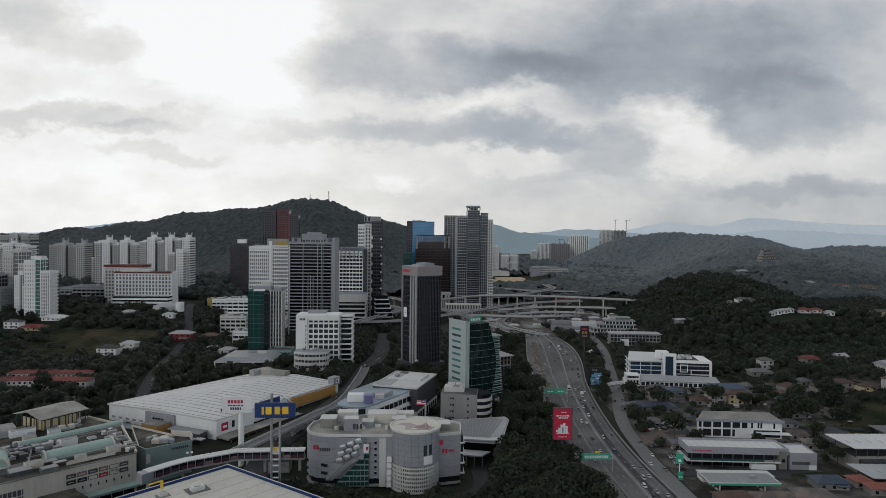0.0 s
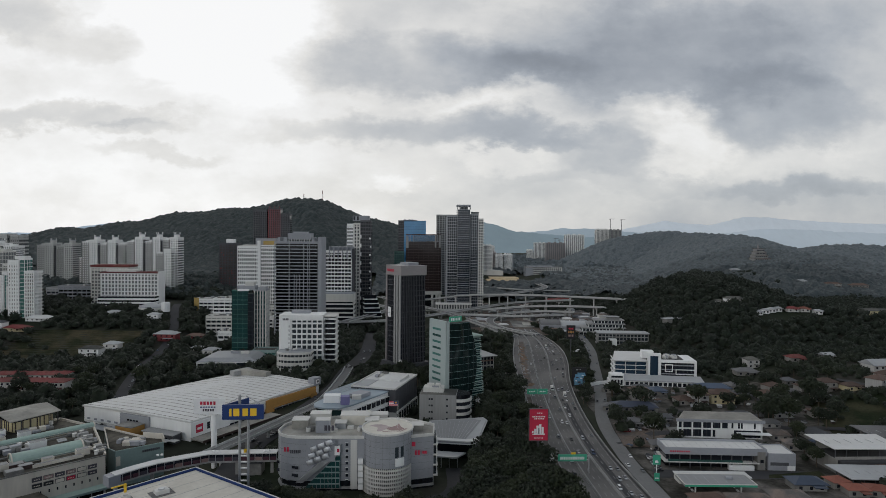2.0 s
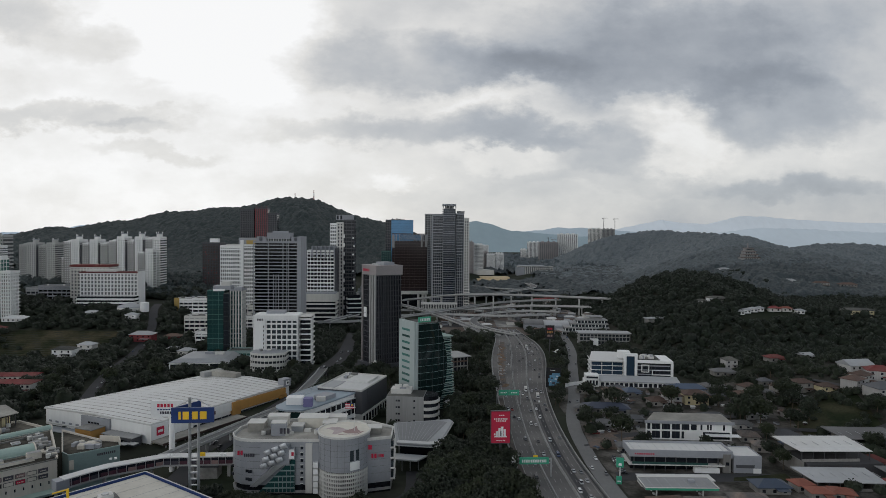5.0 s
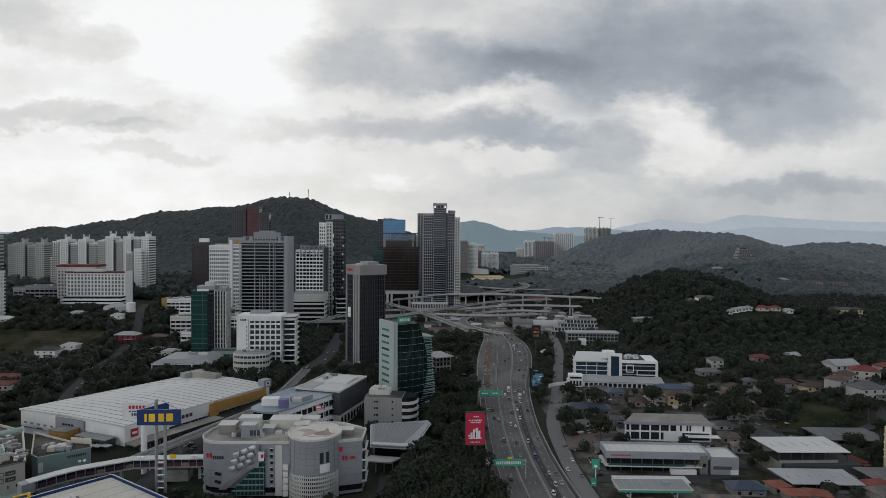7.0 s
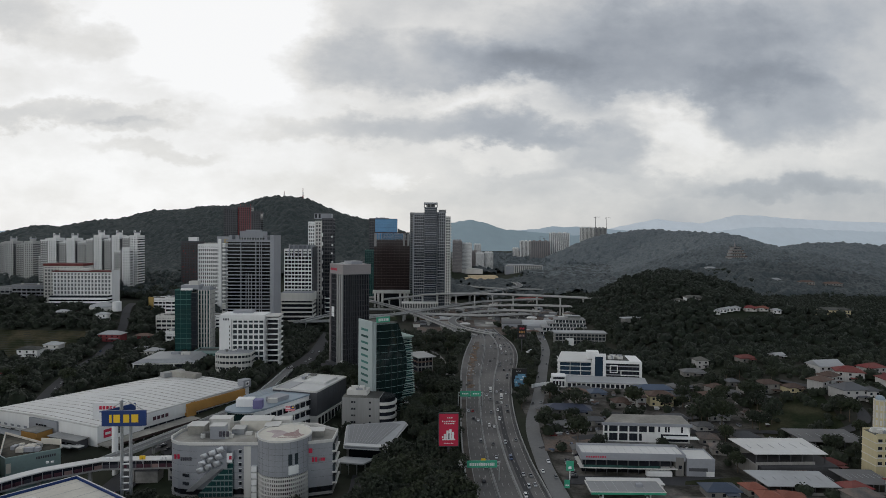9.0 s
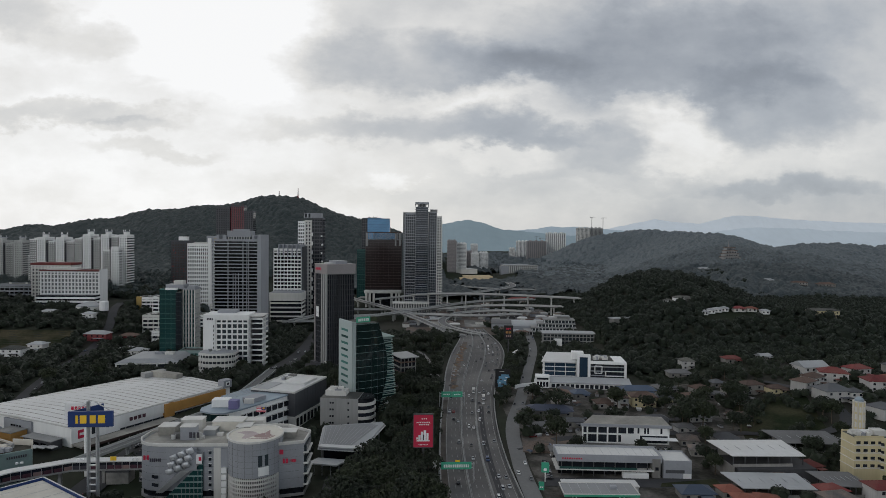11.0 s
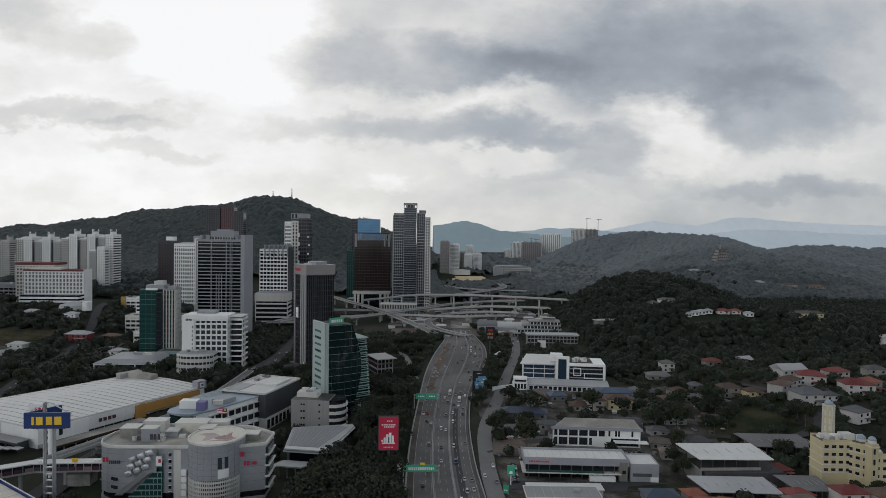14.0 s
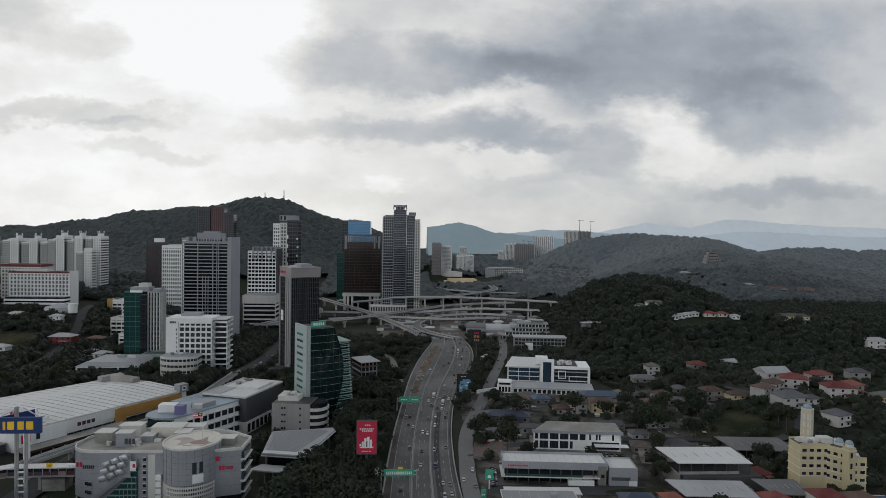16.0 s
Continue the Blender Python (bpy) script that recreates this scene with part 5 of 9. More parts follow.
def glass_tower():
    z0 = H(31, 346)
    t = thing("office_tower", (30.8, 345, z0), 31, "curved green glass office tower with pale ribbed end wall", "office tower")
    h = 50 - z0
    n = 13
    # end wall with a slit window on every storey
    box("end_wall", t, "wall_mint", -0.5, 8.6, 0, 1.2, 17.2, h + 1.2, label="pale end wall")
    for i in range(n):
        box("window_slit", t, "glass_teal", -1.06, 9.4, 3.0 + i * (h - 4) / n, 0.14, 8.6, 1.25)
        box("window_sill", t, "wall_mint", -1.16, 9.4, 2.75 + i * (h - 4) / n, 0.3, 9, 0.2)
    box("corner_pier", t, "wall_mint", 0.4, -0.4, 0, 1.2, 1.0, h + 1.2)
    # bulging front sheet
    steps = 24

    def edge(z):
        k = z / h
        return 14.4 + 6.6 * math.sin(math.pi * min(1, max(0, (k + 0.02) * 0.93))) ** 1.2 + (2.0 if k > 0.9 else 0) * 0
    v, f = [], []
    for i in range(steps + 1):
        z = h * i / steps
        for j in range(7):
            x = 1.0 + (edge(z) - 1.0) * j / 6
            v.append((x, -0.9 * math.sin(math.pi * j / 6) - 0.2, z))
    for i in range(steps):
        for j in range(6):
            a = i * 7 + j
            f.append((a, a + 1, a + 8, a + 7))
    me = bpy.data.meshes.new("glass_front")
    me.from_pydata(v, [], f)
    me.materials.append(M["glass_bottle"])
    me.polygons.foreach_set("use_smooth", [True] * len(me.polygons))
    put("glass_front", me, t, label="bowed dark green glass front")
    for i in range(1, n + 1):
        z = i * h / n - 0.3
        e = edge(z)
        ol = [(1.0 + (e - 1.0) * j / 6, -0.9 * math.sin(math.pi * j / 6) - 0.29) for j in range(7)]
        prism("transom", t, "teal", ol + [(e, 0.05), (1.0, 0.05)], z, z + 0.14)
    for j in range(1, 12):
        x = 1.0 + j * 1.9
        zs = [z for z in range(0, int(h), 2) if edge(z) > x + 0.3]
        if zs and j % 2:
            box("mullion", t, "grey_dark", x, -0.9 * math.sin(math.pi * min(1, (x - 1) / 22)) - 0.24, zs[0] + 0.3, 0.07, 0.07, zs[-1] - zs[0])
    box("core", t, "glass_black", 7.6, 9, 0, 13.2, 16.5, h - 0.3)
    box("roof", t, "flat_roof", 7.6, 9, h - 0.3, 14.6, 17, 0.3)
    box("roof_planting", t, "leaf", 15.5, 10, h, 6.5, 5.0, 2.0, taper=0.8, label="clipped hedge on the roof")
    box("roof_sign", t, "sign_green", 6.2, 1.0, h + 0.6, 8.4, 0.5, 3.0, label="green roof sign with pale lettering bars")
    bars(t, "sign_white", 6.2, 0.7, h + 1.3, 6.6, 1.5, 6, seed=9)
    for s in (3.2, 9.2):
        box("sign_post", t, "steel_dark", s, 1.4, h, 0.2, 0.2, 1.0)
    # banded wing behind the curve
    m = 11
    for i in range(m + 1):
        z = i * 3.75
        w = 28.5 - i * 0.3
        box("wing_band", t, "green_roof", 9 + (w - 9) / 2, 9 + 0.3, z, w - 9, 15.2, 0.55)
        if i < m:
            box("wing_glazing", t, "glass_green", 9 + (w - 9.6) / 2, 9.3, z + 0.55, w - 10.2, 14.2, 3.2)
            box("wing_slat", t, "green_roof", 9 + (w - 9) / 2, 9.3, z + 1.75, w - 9, 15.2, 0.42)
            box("wing_slat", t, "teal", 9 + (w - 9) / 2, 9.3, z + 2.85, w - 9, 15.0, 0.3)
    box("wing_roof", t, "green_roof", 17, 9, 42.4, 17.5, 17, 0.6, label="pale green projecting roof")
    for k in range(6):
        box("entrance_slat", t, "white", 20 + k * 1.4, -3 + k * 0.25, 4.6 + k * 0.15, 1.0, 9, 0.25)
    clear(37, 362, 24, 18, 31)
    p = thing("parking_block", (57, 411, H(57, 411)), 24, "tall brown concrete parking block in the trees", "parking")
    for k in range(6):
        box("slab", p, "roof_brown" if k % 2 else "concrete_dark", 0, 0, k * 3.3, 11, 18, 0.9)
        box("level", p, "glass_black", 0, 0, k * 3.3 + 0.9, 10.2, 17.2, 2.4)
    for k in range(5):
        box("upright", p, "concrete_dark", -5.1 + k * 2.55, -8.8, 0.9, 0.5, 0.4, 18.9)
    box("roof_slab", p, "concrete", 0.4, -1, 19.8, 13, 20, 0.5)
    clear(57, 411, 9, 12, 24)


glass_tower()


polyroad("forecourt", [(30, 270), (29, 248), (20, 238), (-4, 235.5), (-30, 241), (-52, 246)], 7, "asphalt_dark", 0.3, "dark asphalt drive round the mall")


M["mirror_steel"] = mat("polished_steel", (0.66, 0.67, 0.69), 0.34, 0.1, 0.06, 0.4, 2.0, metal=0.45, rand=0.1)
M["print_rose"] = mat("faded_rose_print", (0.40, 0.33, 0.325), 0.7, 0.2, 0.12, 0.3, 1.5)
M["mall_panel"] = mat("silver_grey_panel", (0.285, 0.295, 0.315), 0.45, 0.14, 0.08, 0.07, 0.9, rand=0.05)


def drum_mall():
    t = thing("mall", (0, 250, -4), 0, "silver-grey shopping mall with round drum and patterned roof", "mall")
    t.scale = (0.95, 1, 1)
    top = 21.5
    out = [(-46.5, 6), (-44.5, 1.5), (-41, -1.2), (-36, -2.2), (-22, -2.4), (-9, -2.6), (0, -2), (12, -2), (21.5, 0.5), (22, 13), (11, 21), (-22, 25), (-40, 22), (-45.5, 14)]
    prism("wall", t, "mall_panel", out, 4.2, top, label="silver-grey panelled wall")
    prism("ground_storey", t, "glass_dark", [(x * 0.985, y * 0.94 + 0.3) for x, y in out], 0, 4.2)
    prism("base_band", t, "concrete", [(x * 1.004, y * 1.01) for x, y in out], 0.9, 1.9)
    inner = [(x * 0.975, 9 + (y - 9) * 0.95) for x, y in out]
    prism("roof", t, "roof_stone", inner, top + 0.003, top + 0.15)
    for (x0, y0), (x1, y1) in zip(out, out[1:] + out[:1]):
        L = math.hypot(x1 - x0, y1 - y0)
        box("parapet", t, "offwhite", (x0 + x1) / 2, (y0 + y1) / 2, top, L, 0.5, 1.1, math.degrees(math.atan2(y1 - y0, x1 - x0)))
    # panel joints on the left volume
    for k in range(5):
        prism("panel_joint", t, "grey_dark", [(x * 1.0008, y * 1.008) for x, y in out], 8 + k * 2.8, 8.05 + k * 2.8)
    # ribbon windows of the rounded end
    for z in (6.0, 9.2):
        for k in range(6):
            a = k / 5
            x, y = -46 + 9 * a ** 0.7, 4.2 - 6.6 * a ** 0.6
            box("ribbon_window", t, "glass_dark", x, y - 0.1, z, 1.5, 0.5, 1.1, -35 + 30 * a)
    # slanting glazed stair
    v = [(-37, -3.6, 4.0), (-34, -3.6, 4.0), (-18.2, -3.6, 16.5), (-18.2, -3.6, 19.5), (-37, -2.2, 4.0), (-34, -2.2, 4.0), (-18.2, -2.2, 16.5), (-18.2, -2.2, 19.5)]
    me = bpy.data.meshes.new("slanting_stair")
    me.from_pydata(v, [], [(0, 1, 2, 3), (7, 6, 5, 4), (0, 4, 5, 1), (1, 5, 6, 2), (2, 6, 7, 3), (3, 7, 4, 0)])
    me.materials.append(M["steel"])
    put("slanting_stair", me, t, label="slanting steel-clad stair")
    me = bpy.data.meshes.new("atrium")
    v = [(-33.5, -2.9, 1.5), (-18.3, -2.9, 1.5), (-18.3, -2.9, 16.0)]
    v += [(x, -2.3, z) for x, y, z in v]
    me.from_pydata(v, [], [(0, 1, 2), (5, 4, 3), (0, 3, 4, 1), (1, 4, 5, 2), (2, 5, 3, 0)])
    me.materials.append(M["glass_green"])
    put("atrium", me, t, label="dark green glazed atrium")
    for k in range(6):
        z = 3.0 + k * 2.3
        x0 = -33.3 + (z - 1.5) * 1.05
        if -18.5 - x0 > 1:
            box("atrium_slat", t, "teal", (x0 - 18.5) / 2, -3.0, z, -18.5 - x0, 0.25, 0.5)
            for q in range(int((-18.5 - x0) / 1.6)):
                box("atrium_mullion", t, "grey", -18.7 - q * 1.6, -3.02, z - 1.6, 0.14, 0.14, 1.6)
    # cluster of polished bowed scales on a dark slanting field
    prism("scale_field", t, "mall_panel", [(-32.5, -3.75), (-20.5, -3.75), (-20.5, -3.5), (-32.5, -3.5)], 12.6, 21.4)

    def scale():
        v, f, n = [], [], 8
        for x in (-1.3, 1.3):
            for i in range(n + 1):
                a = math.pi * (0.02 + 0.68 * i / n)
                v.append((x, -1.5 * math.sin(a), 1.35 - 1.35 * math.cos(a) * 1.15))
        for i in range(n):
            f.append((i, n + 1 + i, n + 2 + i, i + 1))
        f += [tuple(range(n + 1)), tuple(range(2 * n + 1, n, -1)), (0, n, 2 * n + 1, n + 1)]
        return v, f
    me = mesh_of(("steel_scale",), scale, "mirror_steel")
    me.polygons.foreach_set("use_smooth", [k < 8 for k in range(len(me.polygons))])
    for r in range(3):
        for k in range(3):
            ob = put("steel_scale", me, t, (-30.4 + k * 3.2 + r * 0.8, -3.7, 11.6 + r * 2.7 + k * 1.25), 0, "polished steel scale")
            ob.rotation_euler = (0, radians(-21), 0)
    box("screen", t, "sign_white", -19.6, -3.6, 15.2, 2.2, 0.4, 3.6)
    box("screen_mark", t, "sign_red", -19.2, -3.83, 16.4, 1.0, 0.06, 1.4)
    bars(t, "sign_red", -41.4, -1.5, 16.0, 2.6, 1.8, 2, seed=11)
    bars(t, "ink", -37.4, -2.4, 15.6, 4.6, 1.3, 6, seed=12)
    # window column and stacked white boxes
    for k in range(7):
        box("small_window", t, "glass_dark", -15.6, -2.62, 3.5 + k * 2.5, 1.0, 0.3, 1.2)
        box("window_hood", t, "white", -15.6, -2.75, 4.75 + k * 2.5, 1.3, 0.4, 0.12)
    box("panel_bay", t, "offwhite", -12.6, -2.5, 1.0, 2.8, 1.2, top - 1.5)
    for k in range(5):
        box("stacked_box", t, "white", -9.7, -3.2, 1.2 + k * 2.6, 2.1, 1.8, 2.0)
    box("shaft", t, "mall_panel", -9.8, -2.2, 13.6, 3.2, 1.6, 7.0)
    # drum
    cx, cy, R = 1.5, 2.0, 11.0
    cyl("drum", t, "mall_panel", cx, cy, 11.2, R, 13.2, 48, label="grey panelled drum")
    cyl("drum_core", t, "glass_black", cx, cy, 0.0, R - 0.45, 11.2, 48)
    for k in range(7):
        cyl("lattice_ring", t, "offwhite", cx, cy, 0.3 + k * 1.62, R + 0.02, 0.62, 48)
    for k in range(44):
        a = math.pi * (0.97 + 1.06 * k / 43)
        box("lattice_rib", t, "offwhite", cx + (R - 0.12) * math.cos(a), cy + (R - 0.12) * math.sin(a), 0.1, 0.36, 0.42, 11.0, math.degrees(a) + 90)
    for k in range(5):
        cyl("panel_joint", t, "grey_dark", cx, cy, 13 + k * 2.2, R + 0.015, 0.05, 48)
    for k in range(12):
        a = math.pi * (1.02 + k / 11.5)
        box("panel_joint", t, "grey_dark", cx + R * math.cos(a), cy + R * math.sin(a), 11.3, 0.05, 0.08, 13, math.degrees(a) + 90)
    cyl("roof_disc", t, "roof_cream", cx, cy, 24.4, R + 0.1, 0.22, 48, label="pale roof disc with brown pattern")
    for k in range(48):
        a = 2 * math.pi * k / 48
        box("disc_rim", t, "offwhite", cx + R * math.cos(a), cy + R * math.sin(a), 24.4, 1.42, 0.4, 0.75, math.degrees(a) + 90)
    rose = [(-0.77, 0.15), (-0.53, 0.07), (-0.39, -0.07), (-0.42, -0.47), (-0.25, -0.5), (0.14, 0.0), (-0.1, 0.24), (-0.3, 0.36), (-0.53, 0.36)]
    brown = [(-0.05, -0.22), (0.1, -0.37), (0.53, -0.41), (0.68, -0.18), (0.54, 0.02), (0.44, 0.46), (0.32, 0.15), (0.04, -0.05)]
    rim = [(-0.2, -0.56), (0.2, -0.5), (0.56, -0.53), (0.8, -0.2), (0.72, -0.16), (0.54, -0.46), (0.2, -0.44), (-0.16, -0.5)]
    for sh, m in ((rose, "print_rose"), (brown, "print_grey"), (rim, "print_grey")):
        prism("roof_pattern", t, m, [(x * 10.7, y * 10.7) for x, y in sh], 24.63, 24.66, (cx, cy, 0))
    box("drum_window", t, "glass_grey", cx + 5.2, cy - 9.2, 15.5, 4.0, 0.8, 4.2, 30)
    box("drum_box", t, "white", cx + 5.4, cy - 9.4, 12.0, 4.0, 1.0, 3.2, 30)
    box("red_mark", t, "sign_red", 12.8, -2.1, 18.0, 1.5, 0.2, 1.8)
    bars(t, "sign_red", 14.4, -1.9, 14.4, 2.6, 1.8, 2, seed=13)
    bars(t, "sign_red", 17.5, -1.2, 14.6, 2.4, 1.2, 5, seed=14)
    # louvred right flank
    for k in range(4):
        box("flank_ledge", t, "offwhite", 22.3, 5.5, 5 + k * 4.2, 2.0, 11, 0.5)
        box("flank_glass", t, "glass_grey", 22.0, 5.5, 5.6 + k * 4.2, 1.2, 10, 2.4)
    # roof rooms
    for x, y, w, d, hh, m in ((-38, 13, 7, 6, 3.4, "roof_stone"), (-30, 19, 9, 5, 4.2, "offwhite"), (-14, 18, 13, 7, 4.0, "roof_cream"), (-6, 13, 6, 6, 3.2, "roof_stone"), (-20, 12, 5, 5, 2.2, "roof_grey"), (-4, 20, 9, 5, 3.4, "offwhite"), (14, 8, 6, 5, 2.4, "roof_stone"), (-27, 6, 6, 4, 5.2, "grey")):
        box("roof_room", t, m, x, y, top + 0.15, w, d, hh)
        box("room_coping", t, "offwhite", x, y, top + 0.15 + hh, w + 0.4, d + 0.4, 0.25)
    roof_clutter(t, -18, 10, top + 0.16, 40, 12, 16, 31)
    bars(t, "ink", -24, 3.2, top + 1.4, 4.5, 2.2, 3, seed=15)
    f = thing("flag", (5.6, 250.5, 20.6), 0, "red and white striped flag on a tall white pole", "flag")
    cyl("pole", f, "offwhite", 0, 0, 0, 0.09, 11.5, 6)
    for k in range(7):
        box("stripe", f, "sign_red" if k % 2 == 0 else "sign_white", -1.9, 0, 9.2 + k * 0.3, 3.6, 0.06, 0.3)
    box("canton", f, "sign_blue", -0.9, 0, 10.1, 1.7, 0.1, 1.2)
    box("crescent", f, "sign_yellow", -0.9, 0, 10.4, 0.8, 0.14, 0.6)
    clear(-12, 260, 38, 22)


drum_mall()


def annex():
    # building with pale blue curved roof
    t = thing("mall_annex", (-20, 312, -3.5), 0, "mall annex with pale blue curved roof and glazed round end", "mall")
    ol = [(-17, -6), (-16, -11), (-11, -14), (-4, -14.5), (1.5, -9), (19.5, 19), (7, 27), (-12, 6)]
    prism("wall", t, "white", [(x * 0.97, y * 0.97) for x, y in ol], 0, 18.5)
    prism("glazed_end", t, "glass_green", [(-16.7, -6), (-15.8, -10.9), (-11, -13.8), (-3, -14.8), (-3, -8)], 11.5, 18.0)
    for k in range(6):
        a = k / 5
        box("glazing_bar", t, "offwhite", -16.6 + 13.6 * a, -6 - 8.9 * a ** 0.6, 11.4, 0.3, 0.3, 6.6)
    prism("floor_band", t, "offwhite", [(x * 0.99, y * 0.99) for x, y in ol], 10.6, 11.4)
    prism("roof", t, "roof_blue_pale", [(x * 1.05, y * 1.05) for x, y in ol], 18.6, 19.3, label="pale blue curved roof")
    for i in range(8):
        for k in range(3):
            box("window", t, "glass_dark", 2.4 + i * 2.2, -8.0 + i * 3.42, 3.6 + k * 5.0, 2.7, 0.5, 2.6, 57.3)
            box("window_head", t, "offwhite", 2.5 + i * 2.2, -8.1 + i * 3.42, 6.3 + k * 5.0, 3.0, 0.7, 0.25, 57.3)
    box("purple_cube", t, "print_purple", -2, -8, 19.4, 4.2, 4, 4.0)
    box("roof_room", t, "white", -9, -4, 19.4, 8, 5, 3.6)
    box("roof_room", t, "grey", 4, 6, 19.4, 7, 9, 2.0, -32)
    roof_clutter(t, 2, 4, 19.31, 8, 10, 6, 51)
    d = thing("cinema_box", (-4.3, 349, -2.5), -19, "dark grey box with white flat roof and pale lower storey", "building")
    box("wall", d, "grey_dark", 0, 0, 0, 26, 36, 19)
    box("lower_wall", d, "offwhite", 0.4, 0, 0, 26, 36.3, 6.8)
    for k in range(9):
        box("opening", d, "glass_dark", 13.35, -15.6 + k * 3.9, 1.2, 0.3, 2.4, 4.4)
    for k in range(12):
        box("panel_joint", d, "steel_dark", 13.02, -16.5 + k * 3.0, 6.9, 0.08, 0.1, 12)
    box("roof", d, "roof_white", 0, 0, 19.05, 25.4, 35.4, 0.25)
    box("raised_roof", d, "roof_white", 3, 6, 19.3, 13, 15, 1.1)
    box("grey_roof", d, "roof_grey", -8, -9, 19.3, 8, 15, 0.3)
    for s in (-1, 1):
        box("parapet", d, "offwhite", s * 12.85, 0, 19.0, 0.4, 36.4, 0.9)
        box("parapet", d, "offwhite", 0, s * 17.95, 19.0, 25.2, 0.4, 0.9)
    roof_clutter(d, -6, 8, 19.32, 8, 12, 7, 52)
    q = thing("annex_wing", (-19, 338, -3), -30, "white annex wing with pale blue metal roof", "hall")
    box("wall", q, "offwhite", 0, 0, 0, 16, 34, 18)
    box("roof", q, "roof_blue_pale", 0, 0, 18.05, 17.4, 35, 0.5)
    for k in range(7):
        for f in range(4):
            box("window", q, "glass_dark", 8.02, -14.4 + k * 4.7, 2.4 + f * 4.0, 0.3, 3.2, 2.2)
    for k in range(8):
        box("roof_seam", q, "roof_grey", -7.4 + k * 2.1, 0, 18.55, 0.15, 34.6, 0.12)
    # plain grey block with rounded end
    s = thing("office_block", (26, 334, -2.0), -8, "plain light grey block with rounded balcony end", "building")
    box("wall", s, "concrete", 0, 0, 0, 20, 14, 16)
    for k in range(4):
        for x in (-4.5, -3.2, 5.0):
            box("small_window", s, "glass_dark", x, -7.03, 2.8 + k * 3.5, 0.9, 0.3, 0.9)
        cyl("round_balcony", s, "offwhite", 11, 0, 1.5 + k * 3.6, 7.0, 1.5, 24)
        cyl("round_glazing", s, "glass_dark", 11, 0, 3.0 + k * 3.6, 6.3, 2.1, 24)
    box("roof", s, "flat_roof", 0, 0, 16.02, 19.4, 13.4, 0.15)
    box("roof_room", s, "offwhite", -3, 1, 16.2, 11, 7, 2.6)
    roof_clutter(s, -3, 0, 18.8, 10, 6, 5, 61)
    # broad canopy
    c = thing("canopy", (34, 296, -4), 0, "broad light grey canopy roof with swept tip", "canopy")
    prism("roof", c, "roof_grey", [(-14, 12), (-12, -18), (3, -21), (7, -19.5), (15.5, 14), (14, 17.5), (8, 16)], 9.3, 10.0, label="light grey metal canopy roof")
    prism("roof_edge", c, "roof_white", [(-14.4, 12), (-12.4, -18.4), (3, -21.5), (7.4, -20), (16, 14), (14.4, 18), (8, 16.4)], 9.0, 9.3)
    prism("roof_deck", c, "roof_slate_pale", [(-13, 11), (-11, -14), (2, -16.5), (12.5, 12), (8, 14.5)], 10.0, 10.12, label="mid-grey ribbed metal deck")
    for k in range(11):
        x0, x1 = -10.6 + k * 1.2, -12.4 + k * 2.3
        v = [(x0, -13.6 - 0.18 * k, 10.12), (x0 + 0.12, -13.6 - 0.18 * k, 10.12), (x1 + 0.12, 10.8, 10.12), (x1, 10.8, 10.12)]
        me = bpy.data.meshes.new("deck_rib")
        me.from_pydata(v + [(a, b, z + 0.12) for a, b, z in v], [], QUADS)
        me.materials.append(M["roof_grey"])
        put("deck_rib", me, c)
    prism("front_lip", c, "roof_white", [(-12.2, -18.2), (3, -21.2), (7.2, -19.6), (8, -16.5), (2.4, -17.6), (-11.4, -15)], 10.0, 10.5)
    prism("porch_roof", c, "concrete_pale", [(-16, -25), (-3, -28), (2, -22), (-12, -19)], 5.2, 5.8)
    for k in range(4):
        box("porch_post", c, "concrete", -13 + k * 3.6, -24 - 0.6 * k, 0, 0.4, 0.4, 5.2)
    for k in range(5):
        box("column", c, "concrete", 6 + k * 1.7, -16 + k * 7, 0, 0.6, 0.6, 9.1)
        box("column", c, "concrete", -11, -15 + k * 6, 0, 0.6, 0.6, 9.1)
    box("hall", c, "glass_black", -2, -1, 0, 17, 24, 8.6)
    clear(-18, 312, 24, 20)
    clear(-4, 349, 16, 21, -19)
    clear(-19, 338, 11, 20, -30)
    clear(28, 334, 20, 11)
    clear(34, 294, 19, 22)


M["roof_slate_pale"] = mat("mid_grey_metal_deck", (0.23, 0.235, 0.24), 0.55, 0.2, 0.12, 0.06, 0.8)
M["roof_blue_pale"] = mat("pale_blue_roof", (0.27, 0.33, 0.38), 0.5, 0.15, 0.08, 0.06, 0.8)
M["print_purple"] = mat("purple_panel", (0.16, 0.15, 0.30), 0.6, 0.1, 0.05, 0.2, 1.0)
annex()


M["render_cream"] = mat("stained_cream_render", (0.56, 0.52, 0.455), 0.8, 0.22, 0.12, 0.08, 0.8, 0.02, streak=True, rand=0.08)
M["roof_moss"] = mat("mossy_flat_roof", (0.036, 0.034, 0.028), 0.95, 0.5, 0.4, 0.09, 0.6, 0.05, tint=(0.095, 0.087, 0.072), spec=0.15)
M["maroon"] = mat("maroon_print", (0.075, 0.028, 0.042), 0.6, 0.3, 0.15, 0.3, 1.5)


